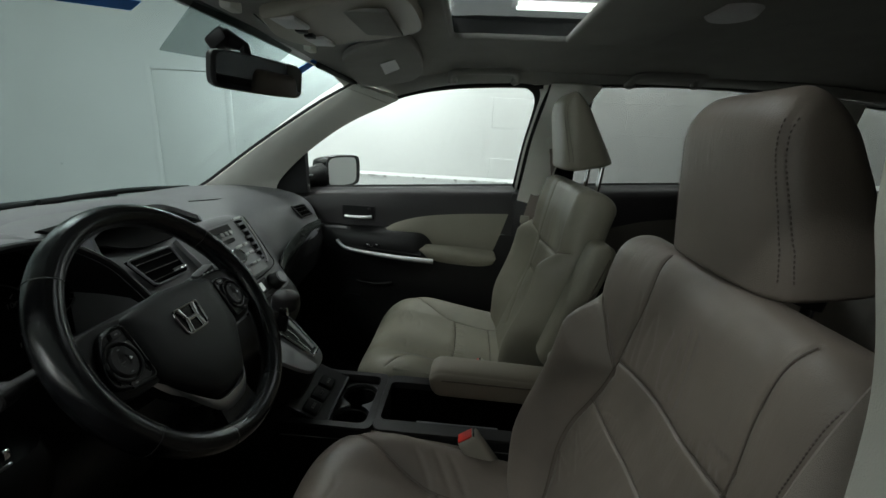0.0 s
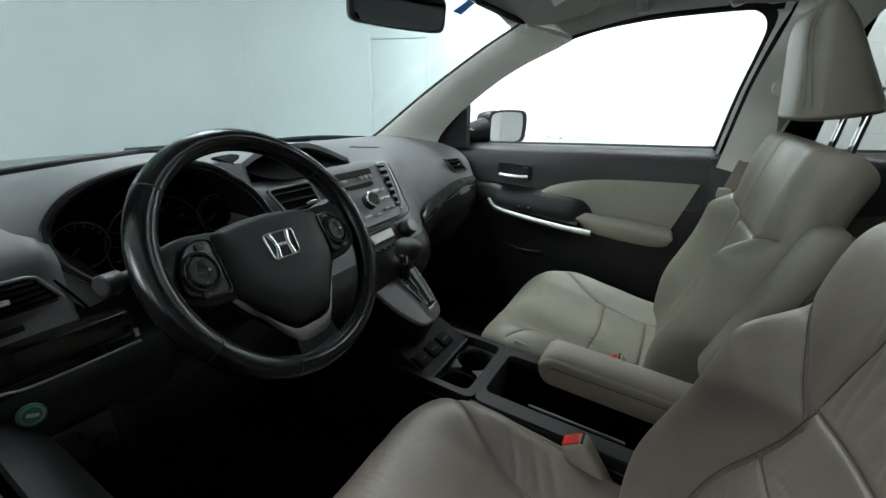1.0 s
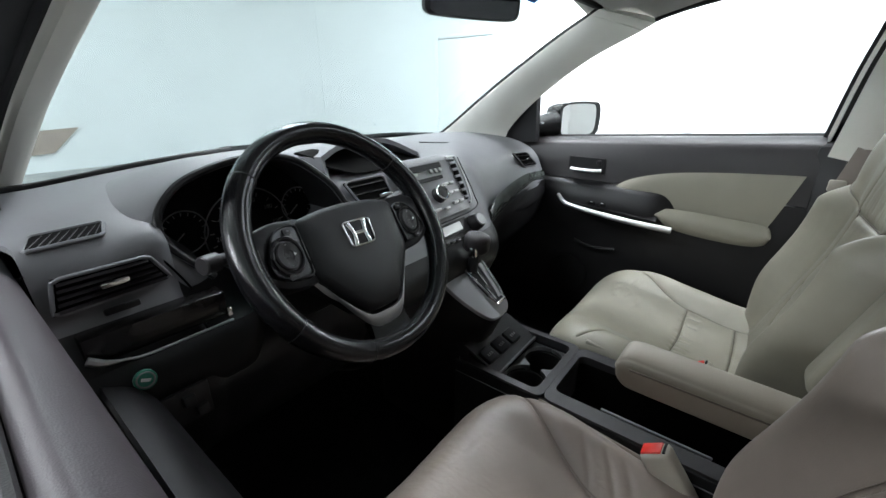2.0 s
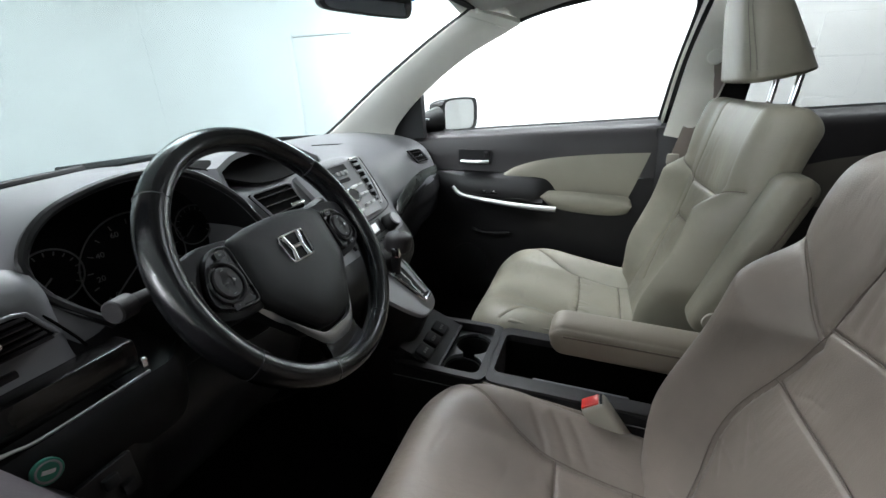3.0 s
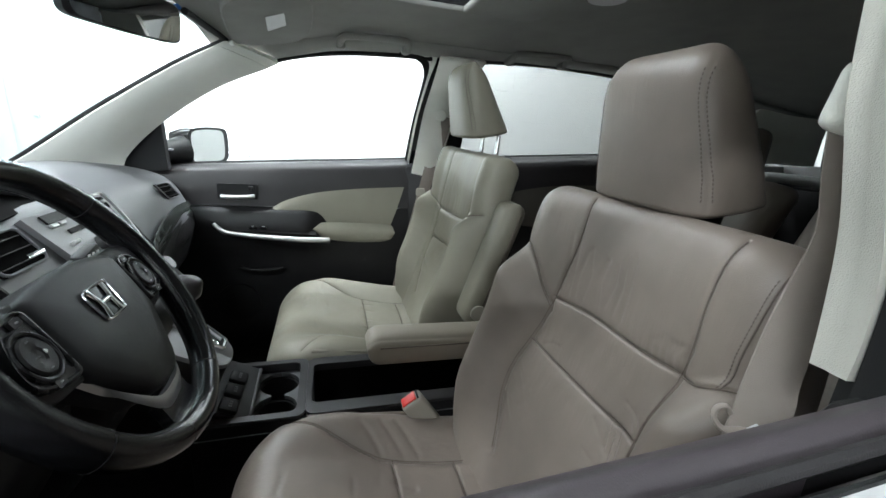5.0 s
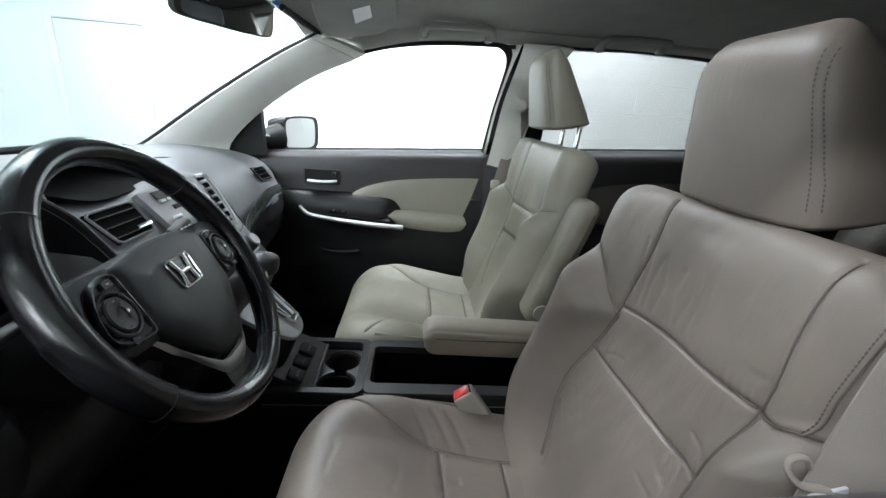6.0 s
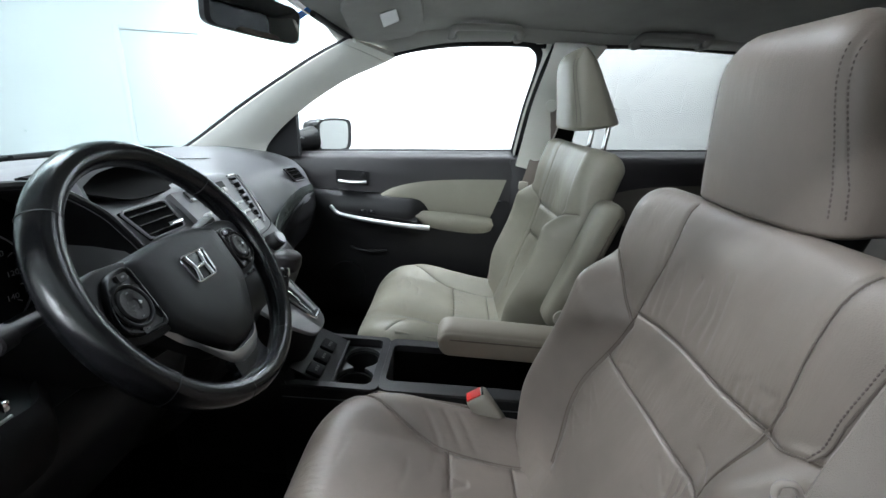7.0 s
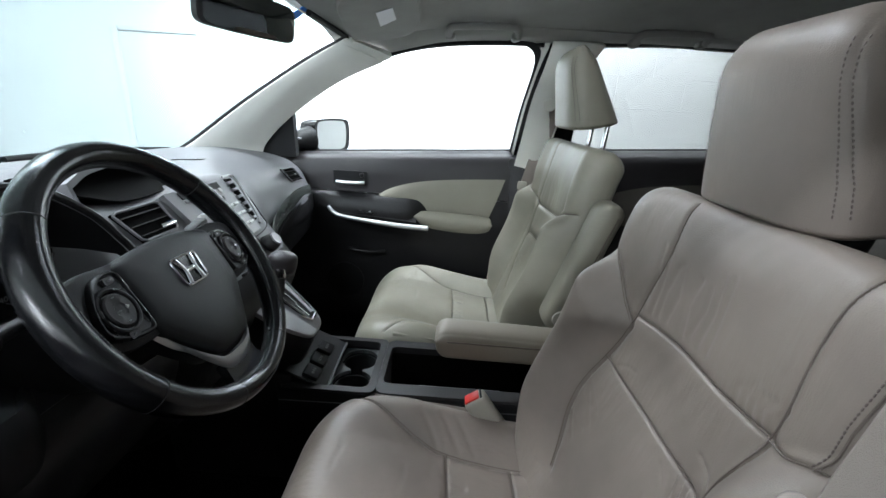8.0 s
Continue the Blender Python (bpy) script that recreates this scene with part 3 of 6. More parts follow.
    for g in (1, -1):
        if arm_down and g > 0:
            bs.append([(0.088, 0.585), (0.078, 0.545), (0.082, 0.49), (0.091, 0.45), (0.100, 0.402), (0.110, 0.375), (0.124, 0.318), (0.136, 0.25), (0.130, 0.19), (0.109, 0.134), (0.094, 0.10)])
        elif arm_down:
            bs.append([(-0.166, 0.585), (-0.164, 0.55), (-0.163, 0.50), (-0.165, 0.46), (-0.163, 0.42), (-0.150, 0.32), (-0.155, 0.22), (-0.150, 0.10)])
        else:
            top = 0.168 if g < 0 else 0.110
            bs.append([(g * top, 0.612), (g * top, 0.52), (g * (0.150 if g < 0 else 0.130), z1), (g * (0.142 if g < 0 else 0.133), z2), (g * 0.133, 0.25), (g * 0.118, 0.19), (g * 0.075, 0.11)])
    if arm_down:
        bs.append([(0.103, 0.402), (0.05, 0.410), (-0.01, 0.414), (-0.094, 0.416), (-0.160, 0.424)])
        bs.append([(0.126, 0.309), (0.034, 0.304), (-0.05, 0.307), (-0.150, 0.316)])
        bs.append([(0.240, 0.485), (0.20, 0.458), (0.170, 0.435), (0.142, 0.404), (0.110, 0.382)])
        bs.append([(-0.161, 0.422), (-0.185, 0.424), (-0.207, 0.436), (-0.235, 0.45)])
    else:
        bs.append([(-0.150, z1 + 0.018), (0, z1 + 0.006), (0.130, z1)])
        bs.append([(-0.142, z2 + 0.014), (0, z2 + 0.005), (0.133, z2 - 0.002)])
        for g in (1, -1):
            bs.append([(g * (0.150 if g < 0 else 0.130), z1 + (0.018 if g < 0 else 0.0)), (g * 0.175, 0.424), (g * 0.20, 0.436), (g * 0.245, 0.462)])
    bs = [soft(line) for line in bs]
    rnd = np.random.RandomState(4 if arm_down else 8)
    creases_b = []
    for k in range(0 if arm_down else 7):          # short folds gathered at the end of the sewn band
        x0 = -0.11 + 0.012 * k
        creases_b.append(([(x0, z1 + 0.01), (x0 + 0.010 + 0.006 * rnd.rand(), z1 + 0.052 + 0.002 * k), (x0 + 0.022, z1 + 0.064 + 0.002 * k)], 0.0010, 0.0040))
    if arm_down:                # deeper gathers where the seams pull
        for k in range(5):
            x0 = -0.152 + 0.012 * k
            creases_b.append(([(x0 - 0.008, 0.424 - 0.001 * k), (x0 - 0.006, 0.438 + 0.002 * rnd.rand()), (x0 - 0.014 - 0.003 * k, 0.452 + 0.006 * rnd.rand())], 0.0020 - 0.0002 * k, 0.0044))
        for k in range(3):
            x0 = -0.104 - 0.011 * k
            creases_b.append(([(x0 + 0.012, 0.312), (x0 + 0.004, 0.292), (x0, 0.270 + 0.006 * rnd.rand())], 0.0026, 0.0034))
        creases_b.append(([(-0.148, 0.328), (-0.132, 0.342), (-0.108, 0.346)], 0.0013, 0.0030))
        creases_b.append(([(0.088, 0.318), (0.070, 0.330), (0.052, 0.334)], 0.0011, 0.0030))
    else:
        for line in bs[2:4]:
            creases_b.append((line, 0.004, 0.009))
    if arm_down:
        for line, dd in (([(0.110, 0.375), (0.124, 0.318), (0.136, 0.25), (0.130, 0.19), (0.109, 0.134), (0.094, 0.10)], 0.0050), ([(-0.163, 0.42), (-0.150, 0.32), (-0.155, 0.22), (-0.150, 0.10)], 0.004), ([(0.20, 0.458), (0.170, 0.435), (0.142, 0.404), (0.110, 0.382)], 0.004)):
            creases_b.append((line, dd, 0.011))
    for k in range(9):          # long soft wrinkles down the upper panel
        x0 = -0.045 + 0.016 * k + 0.006 * rnd.randn()
        q = 0.418 + 0.02 * rnd.rand()
        creases_b.append(([(x0, q), (x0 + 0.004 * rnd.randn(), q + 0.04), (x0 + 0.006 * rnd.randn(), q + 0.06 + 0.04 * rnd.rand())], 0.0014 if arm_down else 0.0008, 0.0042))
    for g in (1, -1):
        for k in range(6):
            q = 0.06 + 0.22 * rnd.rand()
            creases_b.append(([(g * 0.120, q), (g * (0.09 - 0.03 * rnd.rand()), q + 0.02 * rnd.randn())], 0.0009, 0.004))
    span, deep_b, end_b, square, draw = (0.60, 0.10, 0.10, 6.5, 0.2) if arm_down else (0.626, 0.055, 0.06, 10.0, 0.07)
    shape = pad(span, half_b, 0.042, deep_b, bol_b, place_b, bs, *((320, 280) if arm_down else (230, 200)), 0.03, end_b, square, 0.0013, 5, 0.0046, 0.0026, draw, creases_b)
    backrest = put("backrest", shape, skin, root, "leather backrest with side bolsters and sewn bands")
    for line in bs:
        put("sewn_seam", Shape().tube(shape.follow(line), 0.0008, 6), SEWN, backrest)

    if arm_down:
        for line in ([(-0.213, 0.56), (-0.212, 0.538), (-0.211, 0.508), (-0.209, 0.477), (-0.209, 0.45), (-0.208, 0.437)],):
            put("stitching", stitches(shape.follow(line, 0.0042, -0.02), (-0.4, 0.9, 0.2), 0.0030, 0.0008), THREAD, backrest)
        put("sewn_seam", Shape().tube(shape.follow([(-0.217, 0.57), (-0.216, 0.538), (-0.215, 0.508), (-0.213, 0.477), (-0.213, 0.45), (-0.211, 0.437)], 0.006, 0.0), 0.0011, 6), SEWN, backrest)

    # headrest on two posts
    hy, hz = by - math.sin(tilt - 0.1) * 0.60 - 0.030 + head_dy, bz + math.cos(tilt - 0.05) * 0.60 + head_lift

    def place_h(X, L, D):
        lean = head_lean
        return np.stack([cx + head_dx + X, hy - math.sin(lean) * L + math.cos(lean) * D + 0.01, hz + math.cos(lean) * L + math.sin(lean) * D], -1)

    def half_h(S):
        return 0.111 - 0.014 * smooth(0.2, 1.0, S)

    def bol_h(U, S):
        return 0.008 * np.cos(U * 1.4)

    edge_h = ((0.104, 0.012), (0.104, 0.025), (0.1025, 0.055), (0.0965, 0.090), (0.0905, 0.120), (0.087, 0.140), (0.0855, 0.160), (0.085, 0.175), (0.082, 0.188))
    hs = [soft([(g * x, q) for x, q in edge_h]) for g in (1, -1)]
    head = pad(0.202, half_h, 0.034, lambda S: 0.098 - 0.078 * S, bol_h, place_h, hs, 110, 110, 0.07, 0.30, 9.0 if arm_down else 6.0, 0.0008, 9, 0.0018, 0.002, 0.42 if arm_down else 0.32)
    put("headrest", head, skin, root, "padded leather headrest with double stitching")
    for g in (1, -1):
        for off in (0.0034, -0.0034):
            row = [(g * (x + off), q) for x, q in edge_h[1:-1]]
            put("stitching", stitches(head.follow(row, 0.0045, -0.10), (0.3 * g, 0.95, 0), 0.0031, 0.0009), THREAD, root, "reddish brown stitch row")
        px, back_p = cx + head_dx + g * 0.062, 0.02 if arm_down else 0.05
        put("post", Shape().tube([(px, hy - back_p, hz - 0.10), (px, hy - back_p - 0.010, hz + 0.06)], 0.0065, 12), CHROME, root, "chrome headrest post")
        put("post_collar", Shape().disc((px, hy - back_p + 0.002, hz - head_lift - 0.012), (0, -0.2, 1), 0.016, 0.02, 16), DASH_DARK, root, "black plastic collar")

    # plastic side shields and base
    for g in (1, -1):
        put("side_shield", Shape().box((cx + g * 0.252, cy + 0.02, 0.565), (0.03, 0.46, 0.13), 0.012, None, 3), BEIGE_PLASTIC, root, "beige plastic side shield")
    put("seat_base", Shape().box((cx, cy + 0.03, 0.50), (0.44, 0.42, 0.10), 0.02), DASH_DARK, root, "black steel seat base")

    # armrest on the console side, folded down or standing up against the backrest
    ax = cx + inb * 0.29
    pivot = np.array((ax, by - 0.075, 0.838))
    arm_len = 0.285
    ang = 0.02 if arm_down else 1.88

    def place_a(X, L, D):
        q = L - 0.04
        return np.stack([pivot[0] + X, pivot[1] + q * math.cos(ang) - D * math.sin(ang), pivot[2] + q * math.sin(ang) + D * math.cos(ang)], -1)

    seam = [[(g * 0.031, 0.0), (g * 0.031, 0.33)] for g in (1, -1)]
    arm = put("armrest", pad(arm_len + 0.04, lambda S: 0.036 + 0.004 * S, 0.024, 0.040 if arm_down else 0.034, lambda U, S: 0.004 * np.cos(U * 1.5), place_a, seam, 70, 44, 0.10, 0.10, 5.0, 0.0006, 11, 0.002, 0.002), LEATHER_SIDE if arm_down else skin, root, "leather armrest folded down" if arm_down else "leather armrest folded up beside the backrest")
    for g in (1, -1):
        put("piping", Shape().tube([place_a(np.array(g * (0.0368 + 0.004 * L / 0.325)), np.array(L), np.array(0.007)) for L in np.linspace(0.03, 0.30, 24)], 0.0014, 6), SEWN, arm, "sewn edge line")
    put("pivot_cap", Shape().disc(pivot + np.array((-0.040 * (1 if cx > 0 else -1) - 0.0, 0, 0)), (-1 if cx > 0 else 1, 0, 0), 0.020, 0.006, 24), BEIGE_PLASTIC, arm, "round beige pivot cap")
    return root


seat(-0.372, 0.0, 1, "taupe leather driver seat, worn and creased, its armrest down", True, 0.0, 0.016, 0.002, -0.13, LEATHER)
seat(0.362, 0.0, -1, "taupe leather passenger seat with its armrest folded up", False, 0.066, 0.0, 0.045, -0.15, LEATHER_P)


# ---- steering wheel ----
WC, WT = np.array((-0.381, 0.402, 1.076)), radians(32)
WY = radians(4.0)
WN = np.array((math.sin(WY) * math.cos(WT), -math.cos(WY) * math.cos(WT), math.sin(WT)))       # towards the driver
WX = np.array((math.cos(WY), math.sin(WY), 0.0))
WU = np.cross(WN, -WX) * -1.0                          # up in the wheel's plane
WU = WU if WU[2] > 0 else -WU


WCOS, WSIN = math.cos(radians(3.0)), math.sin(radians(3.0))     # the wheel stands turned a little


def wheel_pt(a, b, c=0.0):
    a, b = a * WCOS + b * WSIN, b * WCOS - a * WSIN
    return WC + WX * (0.95 * a) + WU * (0.95 * b) + WN * c


def steering_wheel():
    root = thing("steering_wheel", WC, "black leather steering wheel with silver lower spoke trim", "steering wheel")
    R, r = 0.1637, 0.0148
    rings = []
    for q in np.linspace(0, 2 * math.pi, 97):
        rad = R
        c = wheel_pt(rad * math.cos(q), rad * math.sin(q))
        out = WX * math.cos(q) + WU * math.sin(q)
        thick = r * (1 + 0.10 * (math.exp(-((math.cos(q) - 0.9) / 0.2) ** 2) + math.exp(-((math.cos(q) + 0.9) / 0.2) ** 2)))
        rings.append([c + thick * (math.cos(w) * out * 0.95 + math.sin(w) * WN * 1.1) for w in np.linspace(0, 2 * math.pi, 20, endpoint=False)])
    rim = put("rim", Shape().loft(rings, cap=False), WHEEL_SKIN, root, "shiny worn black leather rim")

    def slab(pts, r, layers, g=1):
        ring = round_poly(pts, r)
        c = ring.mean(axis=0)
        return Shape().loft([[wheel_pt(g * (c[0] + (a - c[0]) * k), c[1] + (b - c[1]) * k, d) for a, b in ring] for k, d in layers])

    # hub pad
    put("hub_pad", slab([(-0.087, 0.041), (-0.045, 0.0495), (0.0, 0.052), (0.045, 0.0495), (0.087, 0.041), (0.0835, -0.037), (0.036, -0.1025), (0.018, -0.1095), (-0.018, -0.1095), (-0.036, -0.1025), (-0.0885, -0.038)], 0.011, ((1.0, -0.035), (1.0, -0.003), (0.99, 0.002), (0.965, 0.0055), (0.88, 0.0095), (0.6, 0.012), (0.3, 0.0125), (0.02, 0.0125))), HUB_SKIN, root, "black airbag cover")
    put("column", Shape().loft([[wheel_pt(w * math.cos(q), w * math.sin(q) - 0.01, d) for q in np.linspace(0, 6.283, 28, endpoint=False)] for w, d in ((0.05, -0.03), (0.062, -0.06), (0.066, -0.12), (0.07, -0.26))]), DASH_DARK, root, "black steering column shroud")
    for g in (1, -1):
        put("spoke", slab([(0.070, 0.045), (0.118, 0.0475), (0.149, 0.038), (0.158, 0.012), (0.157, -0.022), (0.122, -0.042), (0.075, -0.045)], 0.012, ((1.0, -0.030), (1.0, -0.008), (0.975, -0.002), (0.90, 0.0005), (0.4, 0.0015), (0.02, 0.0015)), g), HUB_SKIN, root, "black side spoke")
        panel = put("button_panel", slab([(0.0885, 0.036), (0.100, 0.0395), (0.118, 0.036), (0.131, 0.021), (0.1415, -0.003), (0.1425, -0.021), (0.121, -0.0325), (0.0895, -0.0365)] if g < 0 else [(0.080, 0.029), (0.096, 0.0335), (0.112, 0.029), (0.125, 0.015), (0.136, -0.008), (0.135, -0.021), (0.114, -0.0325), (0.083, -0.0345)], 0.009, ((1.0, -0.002), (1.0, 0.006), (0.965, 0.0092), (0.915, 0.0094), (0.88, 0.0066), (0.4, 0.0066), (0.02, 0.0066)), g), SWITCH, root, "black switch panel with a raised edge")
        ox, ob = -0.1155 if g < 0 else 0.107, -0.001
        put("button_ring", Shape().tube([wheel_pt(ox + 0.0195 * math.cos(q), ob + 0.0225 * math.sin(q), 0.0085) for q in np.linspace(0, 6.283, 36, endpoint=False)], 0.0022, 8, True, 1.0, tuple(WN)), SWITCH, panel)
        put("button", Shape().loft([[wheel_pt(ox + 0.0155 * k * math.cos(q), ob + 0.0185 * k * math.sin(q), d) for q in np.linspace(0, 6.283, 30, endpoint=False)] for k, d in ((1.0, 0.006), (1.0, 0.0095), (0.9, 0.0112), (0.45, 0.0112), (0.35, 0.0098), (0.02, 0.0098))]), DASH_DARK, panel, "four-way rocker")
        put("button_mark", Shape().loft([[wheel_pt(ox + a, ob + b, d) for a, b in ((0.0095, 0.0), (0.0065, 0.0022), (0.0065, -0.0022))] for d in (0.0108, 0.0118)]), WHITE_PRINT, panel)
        put("button_mark", Shape().box(wheel_pt(ox - 0.003, ob - 0.001, 0.0102), (0.0065, 0.0008, 0.0012), 0.0003), TICK, panel)
        for a, b in ((0.0, 0.0135), (-0.001, -0.0135)):
            put("button_mark", Shape().box(wheel_pt(ox + a, ob + b, 0.0114), (0.003, 0.0008, 0.0012), 0.0003), SILVER_PLASTIC, panel)
        for a, b in ((0.1045, 0.0285), (0.1195, -0.0275)) if g < 0 else ((0.095, 0.0255), (0.112, -0.0275)):
            put("button", Shape().loft([[wheel_pt(g * (a + x), b + y, d) for x, y in round_poly([(-0.006, -0.003), (0.006, -0.0042), (0.006, 0.0035), (-0.006, 0.0042)], 0.002, 4)] for d in (0.006, 0.0098)]), DASH_DARK, panel)
            put("button_mark", Shape().box(wheel_pt(g * a, b, 0.0099), (0.0035, 0.0008, 0.0016), 0.0003), SILVER_PLASTIC, panel)
    # silver lower spokes in a V
    for g in (1, -1):
        a = curve([(g * 0.087, -0.034, -0.006), (g * 0.066, -0.070, -0.004), (g * 0.037, -0.106, -0.001), (g * 0.020, -0.114, 0.0), (0.0, -0.115, 0.0)], 26)
        b = curve([(g * 0.0875, -0.035, -0.009), (g * 0.0675, -0.0715, -0.009), (g * 0.0415, -0.114, -0.007), (g * 0.024, -0.131, -0.007), (0.0, -0.134, -0.007)], 26)
        P = ruled(np.array([wheel_pt(*p) for p in a]), np.array([wheel_pt(*p) for p in b]), 5, 0.002, tuple(WN))
        put("spoke_trim", Shape().sheet(P, 0.007 * g), SPOKE_SILVER, root, "satin silver lower spoke trim")
    low = [[wheel_pt(x, b, d) for x in np.linspace(-w, w, 11)] for b, w, d in ((-0.120, 0.034, -0.006), (-0.134, 0.034, -0.007), (-0.146, 0.037, -0.006), (-0.162, 0.052, -0.006))]
    put("spoke", Shape().sheet(np.array(low), 0.012), WHEEL_SKIN, root, "black lower spoke")
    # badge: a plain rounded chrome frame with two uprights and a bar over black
    fr = round_poly([(-0.0275, 0.0195), (0.0215, 0.0195), (0.0185, -0.0165), (-0.0245, -0.0165)], 0.007)
    mid = fr.mean(axis=0)
    put("badge_ground", Shape().loft([[wheel_pt(a, b, d) for a, b in fr] for d in (0.0105, 0.0130)]), GLOSS_BLACK, root)
    badge = Shape()
    badge.tube([wheel_pt(a, b, 0.0138) for a, b in fr], 0.0015, 8, True, 1.0, tuple(WN))
    for g in (1, -1):
        badge.tube([wheel_pt(mid[0] + g * 0.0150, mid[1] + 0.0165, 0.0138), wheel_pt(mid[0] + g * 0.0108, mid[1] + 0.004, 0.0146), wheel_pt(mid[0] + g * 0.0098, mid[1] - 0.003, 0.0146), wheel_pt(mid[0] + g * 0.0125, mid[1] - 0.0165, 0.0138)], [0.0040, 0.0029, 0.0027, 0.0036], 8, False, 0.5, tuple(WN))
    badge.tube([wheel_pt(mid[0] - 0.0098, mid[1] + 0.0, 0.0144), wheel_pt(mid[0] + 0.0098, mid[1] + 0.0, 0.0144)], 0.0026, 8, False, 0.5, tuple(WN))
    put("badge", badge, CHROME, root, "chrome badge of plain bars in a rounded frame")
    # sewn inner edge of the rim
    for lo, hi in ((-0.62, 0.10), (math.pi - 0.10, math.pi + 0.62)):
        row = []
        for q in np.linspace(lo, hi, 26):
            out = WX * math.cos(q) + WU * math.sin(q)
            row.append(wheel_pt(R * math.cos(q), R * math.sin(q)) + r * 1.1 * (math.cos(2.5) * out + math.sin(2.5) * WN))
        put("stitching", stitches(row, tuple(WN), 0.0030, 0.0007), TICK, rim)
    # worn seams on the rim
    for q in (2.45, 0.69, 3.7, 5.2, 4.35):
        c = wheel_pt(R * math.cos(q), R * math.sin(q))
        out = WX * math.cos(q) + WU * math.sin(q)
        thick = r * (1 + 0.10 * (math.exp(-((math.cos(q) - 0.9) / 0.2) ** 2) + math.exp(-((math.cos(q) + 0.9) / 0.2) ** 2)))
        put("rim_seam", Shape().tube([c + thick * (math.cos(w) * out * 0.95 + math.sin(w) * WN * 1.1) for w in np.linspace(0, 6.283, 22, endpoint=False)], 0.0005, 6, True, 1.0, tuple(WX * -math.sin(q) + WU * math.cos(q))), DASH_DARK, rim)


steering_wheel()


# ---- dashboard ----
def dash_profile(x):
    """Side section of the dashboard at x: points from the windscreen to the toe board."""
    left = [(1.06, 1.085), (0.86, 1.106), (0.70, 1.110), (0.605, 1.106), (0.568, 1.094), (0.556, 1.055), (0.552, 1.012), (0.523, 0.968), (0.503, 0.88), (0.60, 0.72), (0.80, 0.60)]
    gauge = [(1.15, 1.085), (0.92, 1.128), (0.80, 1.135), (0.74, 1.13), (0.71, 1.10), (0.702, 1.03), (0.685, 0.970), (0.545, 0.945), (0.51, 0.88), (0.60, 0.72), (0.80, 0.60)]
    mid = [(1.18, 1.085), (0.94, 1.118), (0.80, 1.105), (0.70, 1.085), (0.632, 1.098), (0.566, 1.023), (0.502, 0.945), (0.470, 0.905), (0.48, 0.85), (0.58, 0.70), (0.80, 0.60)]
    right = [(1.12, 1.085), (0.94, 1.105), (0.82, 1.10), (0.72, 1.075), (0.665, 1.04), (0.635, 0.99), (0.615, 0.945), (0.605, 0.89), (0.66, 0.85), (0.72, 0.72), (0.82, 0.60)]
    edge = [(1.02, 1.085), (0.88, 1.09), (0.80, 1.083), (0.72, 1.065), (0.675, 1.035), (0.65, 0.99), (0.635, 0.95), (0.625, 0.90), (0.67, 0.85), (0.72, 0.72), (0.82, 0.60)]
    keys = [(-0.72, left), (-0.565, left), (-0.545, gauge), (-0.275, gauge), (-0.25, mid), (0.085, mid), (0.30, right), (0.55, right), (0.73, edge)]
    for (xa, a), (xb, b) in zip(keys, keys[1:]):
        if xa <= x <= xb:
            t = float(smooth(xa, xb, np.array(x)))
            p = np.array(a) * (1 - t) + np.array(b) * t
            break
    else:
        p = np.array(left if x < 0 else edge, float)
    if x < -0.40:          # the top skin rises slowly towards the binnacle
        t = float(smooth(-0.72, -0.40, np.array(x)))
        p[:4] = np.array(left[:4]) * (1 - t) + np.array(gauge[:4]) * t
    return p


dash = thing("dashboard", (0, 0.75, 0.6), "dark grey soft plastic dashboard with binnacle, vents and radio", "dashboard")
upper, lower = [], []
for x in np.concatenate([np.linspace(-0.69, -0.57, 14), np.linspace(-0.565, -0.24, 50), np.linspace(-0.23, 0.30, 44), np.linspace(0.31, 0.70, 28)]):
    line = [(x - 0.055 * float(smooth(0.57, 0.68, y)) * float(smooth(-0.62, -0.69, x)), y, z) for y, z, _ in curve([(y, z, 0) for y, z in dash_profile(x)], 71)]
    upper.append(line[:44])
    lower.append(line[43:])
put("dash_top", Shape().sheet(np.array(upper), 0.008), DASH, dash, "soft grained dark grey upper skin", angle=60)
apron = []
for x in np.linspace(-0.538, -0.252, 26):
    line = curve([(y, z, 0) for y, z in dash_profile(x)], 71)
    keep = [(x, y - 0.004, z + 0.005) for y, z, _ in line if 0.52 < y < 0.70 and 0.93 < z < 1.06]
    apron.append(curve(keep, 22))
put("cluster_apron", Shape().sheet(np.array(apron), 0.004), DASH_DARK, dash, "black apron below the instruments", angle=60)
put("lower_panel", Shape().sheet(np.array(lower), 0.008), DASH_DARK, dash, "hard black lower panel", angle=60)
knee = []
for x in np.linspace(-0.685, -0.45, 26):
    turn = float(smooth(-0.530, -0.45, np.array(x)))
    knee.append([(x, 0.497 + 0.02 * (x + 0.6) ** 2 + dy + 0.05 * turn ** 2, z - 0.010 * turn) for dy, z in ((0.010, 0.966), (0.002, 0.958), (0.0, 0.940), (0.001, 0.922), (0.005, 0.905), (0.014, 0.888), (0.030, 0.873), (0.055, 0.862), (0.09, 0.856))])
put("knee_panel", Shape().sheet(np.array(knee), 0.008), RUBBER, dash, "charcoal panel under the inlay", angle=60)


def on_stack(x, z, off=0.0):
    """A point on the sloping face of the centre stack, off metres towards the driver."""
    return np.array((x, 0.503 + (z - 0.965) * 0.80 - 0.78 * off, z + 0.625 * off))


STACK_TURN = Matrix.Rotation(-math.atan(0.80), 4, "X")


